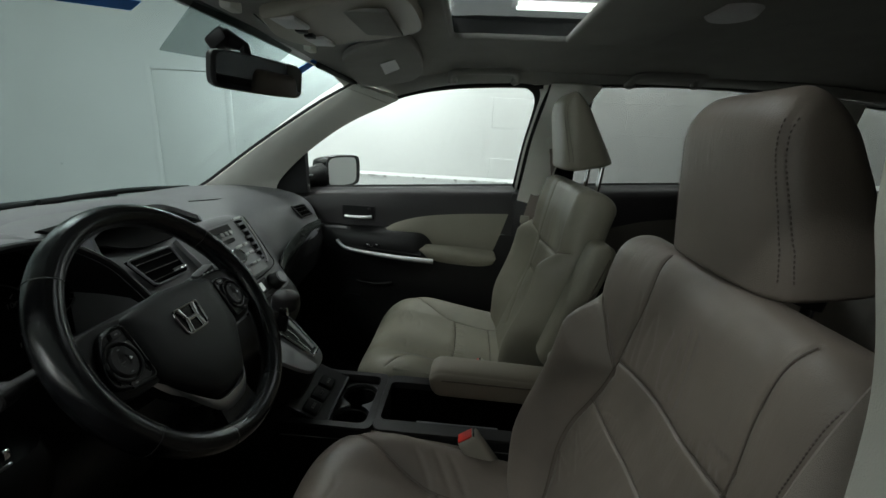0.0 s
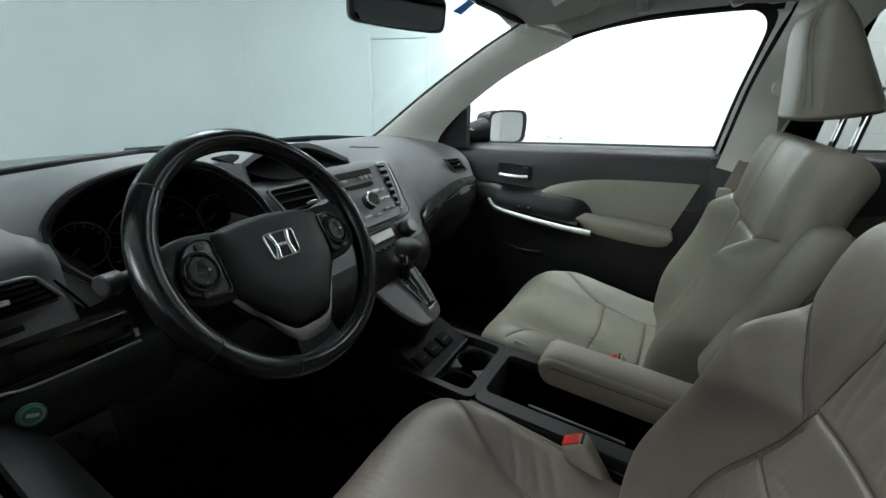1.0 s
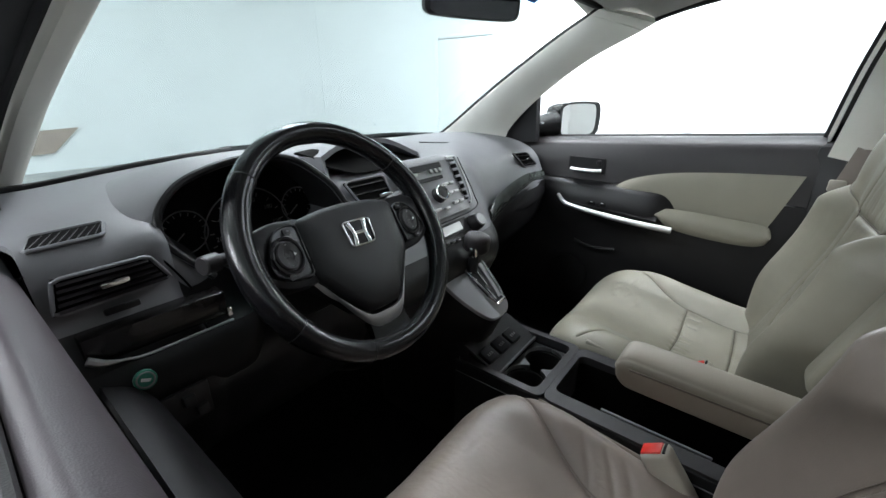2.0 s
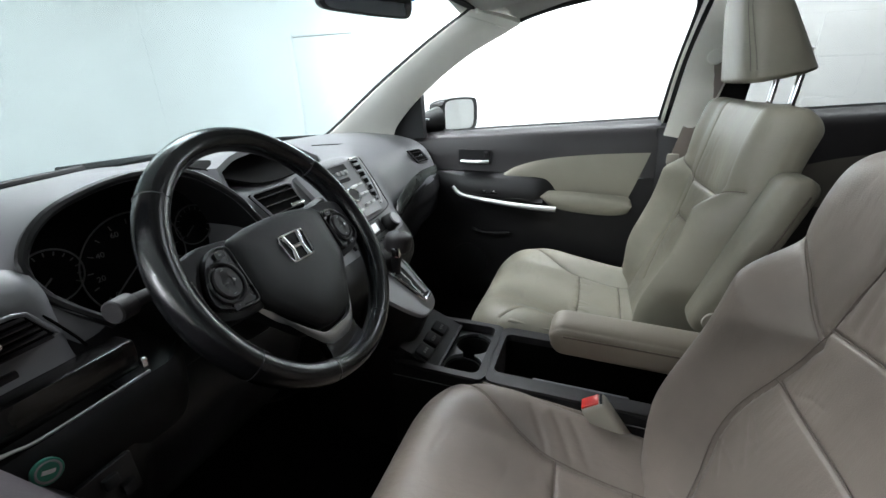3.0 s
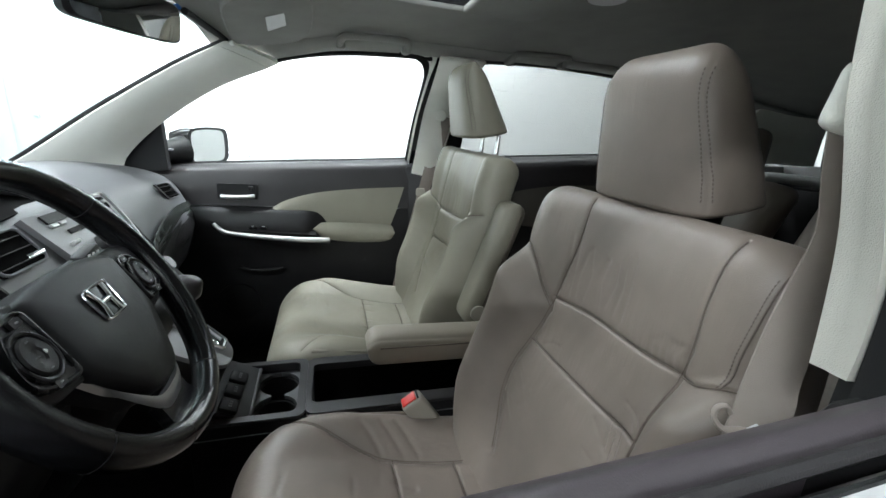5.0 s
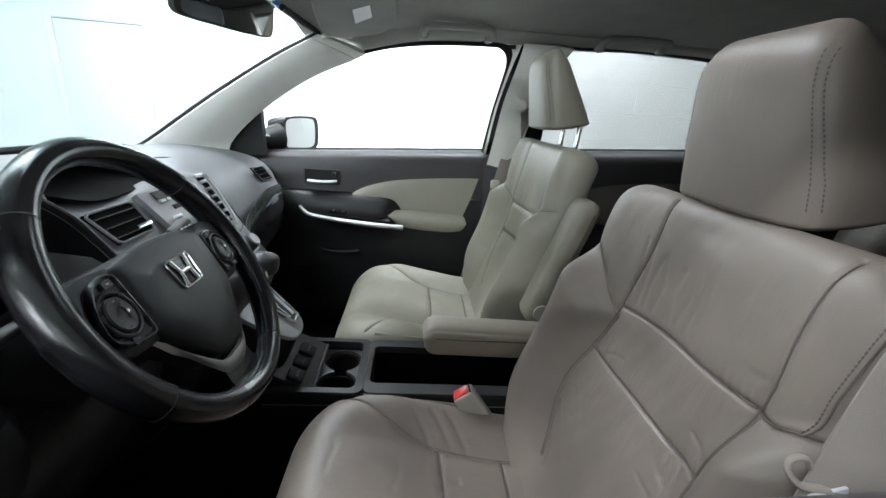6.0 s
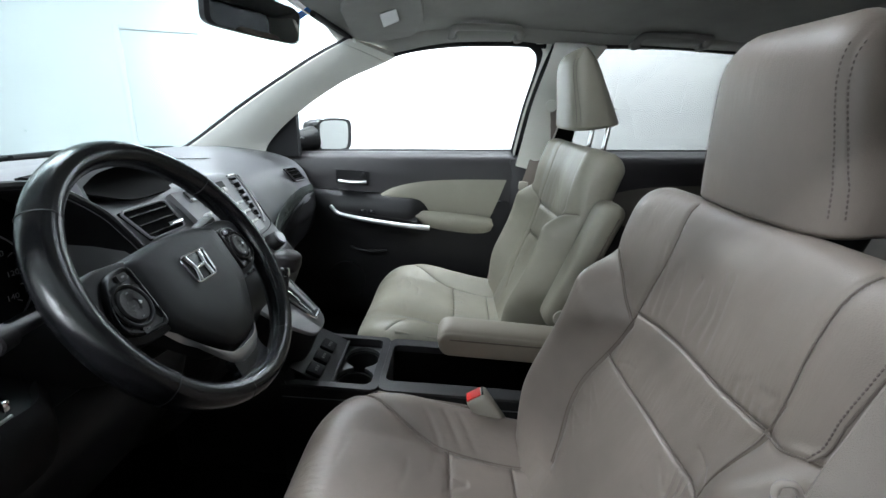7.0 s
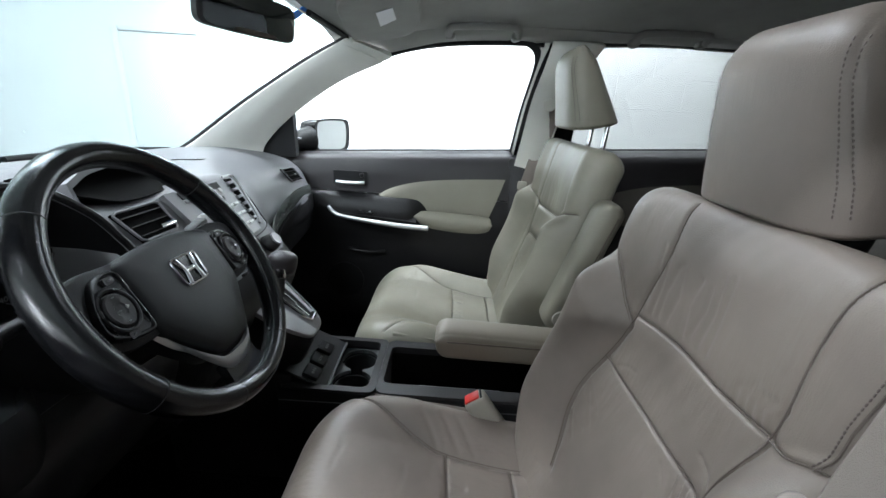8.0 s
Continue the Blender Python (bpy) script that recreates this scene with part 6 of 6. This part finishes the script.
# ---- rear bench ----
def rear_seat():
    root = thing("rear_bench", (0.0, -0.95, 0.45), "taupe leather rear bench in shade", "rear seat")
    for cx, w in ((-0.33, 0.29), (0.33, 0.29)):
        def place(X, L, D):
            return np.stack([cx + X, -0.92 - 0.42 * L + D, 0.66 + 0.90 * L], -1)
        put("backrest", pad(0.58, lambda S: w + 0 * S, 0.05, 0.08, lambda U, S: 0.02 * smooth(0.6, 0.9, np.abs(U)), place, [[(-0.16, 0.0), (-0.15, 0.55)], [(0.16, 0.0), (0.15, 0.55)]], 50, 50, 0.03, 0.1), LEATHER, root, "leather rear backrest")

        def place_h(X, L, D):
            return np.stack([cx + X, -1.19 - 0.2 * L + D, 1.195 + L], -1)
        put("headrest", pad(0.15, lambda S: 0.13 - 0.02 * S, 0.035, 0.06, lambda U, S: 0 * U, place_h, [], 30, 30, 0.15, 0.3, 4.0), LEATHER, root, "low rear headrest")

    def place_c(X, L, D):
        return np.stack([X, -0.98 + L, 0.66 + 0.03 * L + D], -1)
    put("cushion", pad(0.48, lambda S: 0.62 + 0 * S, 0.05, 0.14, lambda U, S: 0 * U, place_c, [[(-0.2, 0.0), (-0.2, 0.46)], [(0.2, 0.0), (0.2, 0.46)]], 40, 60, 0.03, 0.2), LEATHER, root, "leather rear cushion")


rear_seat()
put("cargo_cover", Shape().box((0.03, -1.60, 1.17), (1.30, 0.70, 0.014), 0.004), DASH_DARK, None, "black roll-out cargo cover", "cargo cover")

# ---- overhead things ----
def rear_mirror():
    root = thing("rear_view_mirror", (0.02, 0.56, 1.50), "black rear view mirror on the windscreen", "mirror")
    c = np.array((-0.004, 0.475, 1.418))
    right = np.array((0.172, -0.087, -0.003))
    right /= np.linalg.norm(right)
    nrm = np.cross(right, (0, 0, 1))
    nrm = np.array((nrm[0], nrm[1], -0.10))
    nrm /= np.linalg.norm(nrm)
    if nrm[1] > 0:
        nrm = -nrm
    up = np.cross(nrm, right)
    up *= np.sign(up[2])
    prof = [(-0.100, 0.0), (-0.094, 0.028), (-0.05, 0.034), (0.05, 0.034), (0.094, 0.028), (0.100, 0.0), (0.094, -0.028), (0.05, -0.033), (-0.05, -0.033), (-0.094, -0.028)]
    ring = curve([(a, b, 0) for a, b in prof + prof[:1]], 50)[:-1]
    rings = [[c + right * a * k + up * b * k - nrm * d for a, b, _ in ring] for k, d in ((0.94, -0.006), (1.0, -0.002), (1.0, 0.012), (0.8, 0.032), (0.3, 0.040))]
    put("mirror_case", Shape().loft(rings), DASH_DARK, root, "black plastic mirror case")
    put("mirror_glass", Shape().loft([[c + right * a * k + up * b * k + nrm * d for a, b, _ in ring] for k, d in ((0.93, 0.0062), (0.93, 0.0072))]), MIRROR, root, "silvered mirror glass")
    put("mirror_stem", Shape().tube([tuple(c - nrm * 0.035 + up * 0.01), tuple(c - nrm * 0.05 + up * 0.05), (0.0, 0.545, 1.485)], [0.012, 0.011, 0.020], 12), DASH_DARK, root)
    put("mirror_foot", Shape().box((0.0, 0.55, 1.480), (0.05, 0.03, 0.045), 0.01, Matrix.Rotation(0.9, 4, "X")), DASH_DARK, root)


rear_mirror()


def rounded_slab(pts, z_of, thick, material, name, parent, label):
    ring = curve([(x, y, 0) for x, y in pts + pts[:1]], 56)[:-1]
    c = ring.mean(axis=0)
    rings = []
    for k, d in ((0.05, 0.0), (0.3, 0.0), (0.55, 0.0), (0.78, 0.0), (0.97, 0.0), (1.0, thick * 0.25), (1.0, thick * 0.75), (0.97, thick), (0.78, thick), (0.55, thick), (0.3, thick), (0.05, thick)):
        rings.append([(c[0] + (x - c[0]) * k, c[1] + (y - c[1]) * k, z_of(c[0] + (x - c[0]) * k, c[1] + (y - c[1]) * k) - d) for x, y, _ in ring])
    return put(name, Shape().loft(rings), material, parent, label)


def visor(pts, lab, side):
    cx = sum(p[0] for p in pts) / len(pts)
    root = thing("sun_visor", (cx, 0.36, 1.50), "grey cloth sun visor folded up against the headliner", "sun visor", "sun visors")
    z_of = lambda x, y: float(roof_z(np.array(x), np.array(y))) - 0.008
    rounded_slab(pts, z_of, 0.018, HEADLINER, "visor_board", root, "padded visor board")
    a, b, c, d = (np.array(p) for p in lab)
    rows = [[(*(p := (a * (1 - u) + b * u) * (1 - v) + (d * (1 - u) + c * u) * v), z_of(p[0], p[1]) - 0.0215) for u in np.linspace(0, 1, 8)] for v in np.linspace(0, 1, 5)]
    put("visor_sticker", Shape().sheet(np.array(rows), 0.001), WHITE_PRINT, root, "white warning sticker")
    ox, ix = (max(p[0] for p in pts), min(p[0] for p in pts))[::side]
    put("visor_hinge", Shape().tube([(ox - 0.02 * side, 0.425, z_of(ox, 0.425) - 0.010), (ox + 0.005 * side, 0.44, z_of(ox, 0.44) - 0.008)], 0.008, 12), PILLAR, root)
    put("visor_clip", Shape().box((ix, 0.44, z_of(ix, 0.44) - 0.010), (0.035, 0.02, 0.016), 0.004), PILLAR, root)


visor([(0.17, 0.215), (0.30, 0.205), (0.49, 0.215), (0.575, 0.25), (0.59, 0.31), (0.585, 0.40), (0.55, 0.43), (0.40, 0.42), (0.27, 0.395), (0.20, 0.33)], [(0.335, 0.272), (0.430, 0.276), (0.468, 0.326), (0.358, 0.318)], 1)
visor([(-0.15, 0.24), (-0.27, 0.225), (-0.42, 0.235), (-0.50, 0.27), (-0.51, 0.40), (-0.47, 0.43), (-0.33, 0.44), (-0.20, 0.43), (-0.16, 0.36)], [(-0.42, 0.272), (-0.28, 0.268), (-0.27, 0.33), (-0.42, 0.335)], -1)


def overhead():
    root = thing("overhead_console", (0.02, 0.33, 1.51), "grey overhead console with map lamps", "overhead console")
    z_of = lambda x, y: float(roof_z(np.array(x), np.array(y))) - 0.004
    pts = [(-0.10, 0.42), (-0.12, 0.32), (-0.13, 0.22), (-0.09, 0.175), (0.02, 0.165), (0.12, 0.175), (0.15, 0.22), (0.14, 0.32), (0.12, 0.42), (0.02, 0.45)]
    rounded_slab(pts, z_of, 0.022, BEIGE_PLASTIC, "console_shell", root, "grey plastic shell")
    for x in (-0.06, 0.085):
        put("map_lamp", Shape().box((x, 0.385, z_of(x, 0.385) - 0.022), (0.07, 0.045, 0.008), 0.003), WHITE_PRINT, root, "clear map lamp lens")
    put("sunglass_lid", Shape().box((0.012, 0.26, z_of(0.0, 0.26) - 0.023), (0.17, 0.10, 0.008), 0.004), HEADLINER, root)
    for x in (-0.01, 0.03):
        put("roof_switch", Shape().box((x, 0.385, z_of(x, 0.385) - 0.024), (0.022, 0.018, 0.008), 0.002), DASH_DARK, root)
    put("chrome_strip", Shape().tube([(-0.10, 0.43, z_of(0, 0.43) - 0.012), (0.02, 0.452, z_of(0, 0.452) - 0.012), (0.13, 0.43, z_of(0, 0.43) - 0.012)], 0.003, 8), CHROME, root)


overhead()


def grab(side, y):
    f = (lambda p: p) if side > 0 else (lambda p: (-(p[0] - 0.07), p[1], p[2]))
    root = thing("grab_handle", f((0.61, y, 1.545)), "grey plastic grab handle over the door", "grab handle", "grab handles")
    up = 0.012 * (y < -0.3)
    line = [f((x, y + e, z + up - 0.04 * e)) for x, e, z in ((0.632, 0.100, 1.502), (0.606, 0.108, 1.508), (0.576, 0.102, 1.521), (0.565, 0.082, 1.526), (0.562, 0.0, 1.527), (0.565, -0.082, 1.526), (0.576, -0.102, 1.521), (0.606, -0.108, 1.508), (0.632, -0.100, 1.502))]
    put("grip", Shape().tube(curve(line, 44), 0.0125, 12, False, 0.8), HANDLE_GREY, root)
    for e in (0.104, -0.104):
        put("end_cap", Shape().box(f((0.618, y + e, 1.506 + up - 0.04 * e)), (0.036, 0.032, 0.022), 0.009, None, 3), HANDLE_GREY, root)


grab(1, 0.027)
grab(1, -0.55)
grab(-1, -0.66)

# sunroof: dark frame, glass, and the shade panel behind
sx0, sx1, sy0, sy1 = SUNROOF
sun = thing("sunroof", (0, 0, 1.57), "open-shade glass sunroof in a black frame", "sunroof", "", "structure")
lip = [(sx0, sy1), (sx1, sy1), (sx1, sy0), (sx0, sy0)]
fr = Shape()
for (xa, ya), (xb, yb) in zip(lip, lip[1:] + lip[:1]):
    pts = [(xa * (1 - t) + xb * t, ya * (1 - t) + yb * t) for t in np.linspace(0, 1, 8)]
    fr.grid(np.array([[(x, y, float(roof_z(np.array(x), np.array(y))) + d) for x, y in pts] for d in (-0.004, 0.012, 0.045)]))
put("sunroof_frame", fr, GLOSS_BLACK, sun, "black sunroof frame")
put("sunroof_lip", Shape().tube([(x * (1 - t) + x2 * t, y * (1 - t) + y2 * t, float(roof_z(np.array(x * (1 - t) + x2 * t), np.array(y * (1 - t) + y2 * t))) - 0.002) for (x, y), (x2, y2) in zip(lip, lip[1:] + lip[:1]) for t in np.linspace(0.03, 0.97, 8)], 0.007, 8, True), HEADLINER, sun)
sg = put("sunroof_glass", Shape().box(((sx0 + sx1) / 2, (sy0 + sy1) / 2, 1.604), (sx1 - sx0 + 0.02, sy1 - sy0 + 0.02, 0.005), 0), PRIVACY, sun, "tinted roof glass")
sg.visible_shadow = False
put("roof_shade", Shape().box(((sx0 + sx1) / 2, -0.26, 1.567), (sx1 - sx0 - 0.01, 0.20, 0.02), 0.009, None, 3), HEADLINER, sun, "cloth sunshade panel")
dome = thing("dome_lamp", (0.045, -0.415, 1.56), "white dome lamp in the headliner", "dome lamp")
put("dome_lens", Shape().disc((0.045, -0.415, 1.577), (0, 0, -1), 0.05, 0.014, 32, 0.042), WHITE_PRINT, dome)

# blue tape on the windscreen's top edge, grey sheet imitating a reflection round the mirror foot
def on_screen(x, z, off=0.0):
    return np.array((x, 0.545 + (1.495 - z) * 1.50 - 0.05 * (abs(x) / 0.6) ** 2 - 0.55 * off, z - 0.83 * off))


put("tape", Shape().sheet(np.array([[on_screen(0.352, 1.474), on_screen(0.367, 1.520)], [on_screen(0.392, 1.472), on_screen(0.397, 1.518)]]), 0.002), BLUE, None, "strip of blue masking tape on the windscreen", "tape", "tape strips")
put("tape", Shape().sheet(np.array([[on_screen(-0.30, 1.472), on_screen(-0.20, 1.490)], [on_screen(-0.30, 1.462), on_screen(-0.20, 1.478)]]), 0.002), BLUE, None, "strip of blue masking tape on the windscreen", "tape", "tape strips")
patch = put("reflection_patch", Shape().sheet(np.array([[on_screen(-0.083, 1.446), on_screen(0.06, 1.455), on_screen(0.25, 1.484)], [on_screen(-0.126, 1.513), on_screen(0.04, 1.518), on_screen(0.24, 1.510)]]), 0.002), glass("reflection_tint", (0.66, 0.69, 0.69), 0.3), None, "grey see-through patch drawn as a reflection behind the mirror", "shade patch")
patch.visible_shadow = False

# ---- belts ----
b1 = thing("seat_belt", (-0.63, -0.2, 1.0), "grey seat belt hanging beside driver seat", "seat belt", "seat belts")
fore = curve([(-0.600, -0.186, 1.300), (-0.600, -0.196, 1.259), (-0.601, -0.208, 1.218), (-0.602, -0.206, 1.198), (-0.604, -0.196, 1.177), (-0.608, -0.182, 1.15), (-0.611, -0.172, 1.129), (-0.616, -0.160, 1.104), (-0.622, -0.147, 1.083), (-0.629, -0.135, 1.063), (-0.637, -0.115, 1.0), (-0.642, -0.100, 0.85), (-0.642, -0.09, 0.62)], 70)
aft = curve([(-0.606, -0.202, 1.300), (-0.606, -0.213, 1.259), (-0.607, -0.226, 1.218), (-0.609, -0.231, 1.198), (-0.611, -0.231, 1.176), (-0.615, -0.225, 1.150), (-0.622, -0.214, 1.130), (-0.630, -0.203, 1.106), (-0.638, -0.189, 1.088), (-0.647, -0.176, 1.069), (-0.653, -0.158, 1.0), (-0.655, -0.145, 0.85), (-0.654, -0.135, 0.62)], 70)
put("webbing", Shape().sheet(ruled(fore, aft, 9, 0.0015, (-1, 0, 0)), 0.0022), WEBBING, b1, "taupe grey woven webbing")
put("belt_guide", Shape().box((-0.603, -0.196, 1.312), (0.018, 0.030, 0.050), 0.009, Matrix.Rotation(0.25, 4, "X"), 3), PILLAR, b1, "beige belt guide")
TAUPE_PLASTIC = mat("taupe_plastic", (0.29, 0.25, 0.22), 0.42, 0, 0.05, 12, 0.1, 900)
put("belt_tongue", Shape().tube(curve([(-0.635, -0.126, 1.073), (-0.633, -0.122, 1.079), (-0.631, -0.115, 1.077), (-0.633, -0.113, 1.069), (-0.638, -0.119, 1.062), (-0.642, -0.133, 1.062), (-0.650, -0.152, 1.057), (-0.657, -0.174, 1.052)], 32), [0.0024] * 12 + list(np.linspace(0.0024, 0.0042, 20)), 10, False, 0.8), TAUPE_PLASTIC, b1, "beige plastic tongue grip")
put("tongue_plate", Shape().box((-0.6435, -0.136, 1.054), (0.003, 0.026, 0.020), 0.0045, Matrix.Rotation(-0.3, 4, "X")), STEEL, b1, "steel tongue plate")
b2 = thing("seat_belt", (0.66, -0.2, 1.0), "grey seat belt hanging beside passenger seat", "seat belt", "seat belts")
fore = curve([(0.662, -0.226, 1.315), (0.676, -0.212, 1.26), (0.697, -0.186, 1.16), (0.702, -0.162, 1.05), (0.68, -0.10, 0.80), (0.64, -0.06, 0.66)], 40)
aft = curve([(0.664, -0.262, 1.310), (0.681, -0.256, 1.25), (0.703, -0.232, 1.15), (0.708, -0.208, 1.04), (0.69, -0.145, 0.79), (0.65, -0.105, 0.65)], 40)
put("webbing", Shape().sheet(ruled(fore, aft, 7, 0.0015, (-1, 0, 0)), 0.0022), WEBBING, b2, "grey woven webbing")
put("belt_guide", Shape().disc((0.662, -0.222, 1.318), (-1, 0.35, 0), 0.020, 0.014, 24), PILLAR, b2, "beige belt guide")
put("belt_tongue", Shape().box((0.690, -0.165, 1.035), (0.010, 0.034, 0.03), 0.006), BEIGE_PLASTIC, b2)

# ---- passenger side door mirror, wiper ----
mr = thing("door_mirror", (0.90, 0.64, 1.10), "black door mirror outside the passenger window", "door mirror")
gc = np.array((0.950, 0.618, 1.150))
gr = np.array((0.93, -0.37, 0.0))
gn = np.array((-0.37, -0.93, 0.03))
prof = [(-0.105, 0.0), (-0.10, 0.048), (-0.05, 0.062), (0.06, 0.062), (0.100, 0.05), (0.108, 0.0), (0.10, -0.048), (0.06, -0.062), (-0.05, -0.062), (-0.10, -0.05)]
ring = curve([(a, b, 0) for a, b in prof + prof[:1]], 50)[:-1]
put("mirror_shell", Shape().loft([[gc + gr * a * k + np.array((0, 0, 1.0)) * b * k - gn * d for a, b, _ in ring] for k, d in ((1.07, -0.010), (1.10, 0.0), (1.10, 0.03), (0.95, 0.075), (0.5, 0.10))]), GLOSS_BLACK, mr, "gloss black mirror shell")
put("mirror_glass", Shape().loft([[gc - gr * 0.008 + gr * a * 0.88 + np.array((0, 0, 1.0)) * b * 0.94 + gn * d for a, b, _ in ring] for d in (0.0105, 0.0120)]), MIRROR, mr, "silvered mirror glass")
put("mirror_arm", Shape().tube([(0.745, 0.735, 1.135), (0.79, 0.715, 1.130), (0.85, 0.67, 1.138)], [0.030, 0.036, 0.050], 18), DASH_DARK, mr)
put("arm_trim", Shape().box((0.755, 0.70, 1.145), (0.02, 0.05, 0.006), 0.002), SILVER_PLASTIC, mr)
wip = thing("windscreen_wiper", (0.0, 1.18, 1.08), "black wiper resting at the foot of the windscreen", "wiper")
put("blade", Shape().tube(curve([(-0.55, 1.115, 1.088), (-0.2, 1.185, 1.100), (0.15, 1.195, 1.095)], 20), 0.008, 8), RUBBER, wip)
put("blade_arm", Shape().tube(curve([(-0.2, 1.19, 1.108), (0.1, 1.20, 1.10), (0.4, 1.19, 1.085)], 16), 0.006, 8), RUBBER, wip)
wip2 = thing("windscreen_wiper", (0.4, 1.15, 1.08), "black wiper resting at the foot of the windscreen", "wiper")
put("blade", Shape().tube(curve([(0.15, 1.18, 1.098), (0.4, 1.15, 1.100), (0.60, 1.085, 1.090)], 20), 0.009, 8), RUBBER, wip2)

# ---- things in the bay ----
# a fixture for every lamp, the added unseen ones included
for lx, ly, lz, lw in LAMPS:
    lamp = thing("tube_fixture", (lx, ly, lz + 0.05), "white ceiling fixture with two lit tubes, most added out of view", "ceiling light", "ceiling lights")
    put("fixture_body", Shape().box((lx, ly, lz + 0.0), (0.34, 2.5, 0.05), 0.01), WHITE_PRINT, lamp)
    for e in (-0.08, 0.08):
        put("tube", Shape().tube([(lx + e, ly - 1.2, lz - 0.045), (lx + e, ly + 1.2, lz - 0.045)], 0.018, 10), TUBE, lamp, "glowing white tube")
    for e in (-0.9, 0.9):
        put("hanger", Shape().tube([(lx, ly + e, lz + 0.02), (lx, ly + e, 4.2)], 0.006, 6), SILVER_PLASTIC, lamp)

# flush door in the wall, its frame, and marks
gap = thing("door_5", (4.4, 3.55, 0), "white flush steel door in the painted wall", "door", "", "structure")
put("door_leaf", Shape().box((4.412, 3.68, 0.97), (0.020, 0.93, 1.92), 0.004), WALLPAINT, gap)
for y in (3.17, 4.19):
    put("door_frame", Shape().box((4.410, y, 0.99), (0.024, 0.08, 1.98), 0.004), WALLPAINT, gap)
put("door_frame", Shape().box((4.410, 3.68, 1.965), (0.024, 0.94, 0.05), 0.004), WALLPAINT, gap)
put("door_gap", Shape().box((4.403, 3.68, 1.936), (0.008, 0.94, 0.006), 0), SILVER_PLASTIC, gap)
for y in (3.212, 4.148):
    put("door_gap", Shape().box((4.403, y, 0.97), (0.008, 0.004, 1.92), 0), CEILPAINT, gap)
put("door_pull", Shape().box((4.392, 2.99, 1.13), (0.03, 0.04, 0.02), 0.004), CEILPAINT, gap)
put("low_wall", Shape().box((2.10, 0.35, 0.52), (0.20, 1.9, 1.04), 0.02), WALLPAINT, None, "low white kerb wall beside the car", "low wall", "", "structure")

kerb = bpy.data.objects["low_wall"]
rnk = np.random.RandomState(31)
for k in range(22):
    y = 1.25 - 1.85 * (k + 0.6 * rnk.rand()) / 22
    w, hgt = 0.012 + 0.035 * rnk.rand() ** 2, 0.006 + 0.014 * rnk.rand()
    put("chip", Shape().add([(1.9985, y - w, 1.036), (1.9985, y - 0.3 * w, 1.038 - hgt), (1.9985, y + 0.5 * w, 1.037 - 0.7 * hgt), (1.9985, y + w, 1.037), (1.9945, y - w, 1.036), (1.9945, y - 0.3 * w, 1.038 - hgt), (1.9945, y + 0.5 * w, 1.037 - 0.7 * hgt), (1.9945, y + w, 1.037)], [(0, 1, 2, 3), (7, 6, 5, 4), (0, 4, 5, 1), (1, 5, 6, 2), (2, 6, 7, 3), (3, 7, 4, 0)]), CONCRETE, kerb)

# painted blocks of the wall beside the rear windows
me = None
bw, bh = 0.80, 0.36
for row in range(7):
    for col in range(9):
        y = -0.56 - col * bw - (0.0 if row % 2 else 0.4)
        z = 0.36 + 0.18 + row * bh
        if me is None:
            o = put("block", Shape().box((0, 0, 0), (0.016, bw - 0.006, bh - 0.006), 0.003, None, 1), WALLPAINT, wall_right)
            me = o.data
        else:
            o = new("block", me)
            o.parent = wall_right
        o.location = (4.4152, y, z)
        o.rotation_euler = (0, 0.002 * ((row * 7 + col * 3) % 5 - 2), 0.002 * ((row * 3 + col * 5) % 5 - 2))

# scuffs and small fixings on the wall, a brown board on the far wall
for y, z, w, h in ((0.534, 1.257, 0.03, 0.02), (5.611, 0.685, 0.05, 0.05), (1.35, 0.93, 0.02, 0.02), (-0.9, 1.02, 0.02, 0.03)):
    put("wall_plug", Shape().box((4.400, y, z), (0.016, w * 0.6, h * 0.6), 0.002), CEILPAINT, None, "small grey plug on the white wall", "wall plug", "wall plugs")
put("wall_seam", Shape().box((4.404, -0.07, 1.22), (0.012, 0.004, 0.62), 0.001), CEILPAINT, wall_right)
put("board", Shape().add([(x, y, z) for y in (9.165, 9.19) for x, z in ((1.03, 0.68), (0.62, 0.30), (0.10, 0.27), (0.45, 0.65))], [(0, 1, 2, 3), (7, 6, 5, 4), (0, 4, 5, 1), (1, 5, 6, 2), (2, 6, 7, 3), (3, 7, 4, 0)]), BOARD_BROWN, None, "brown board leaning on the far wall", "board")
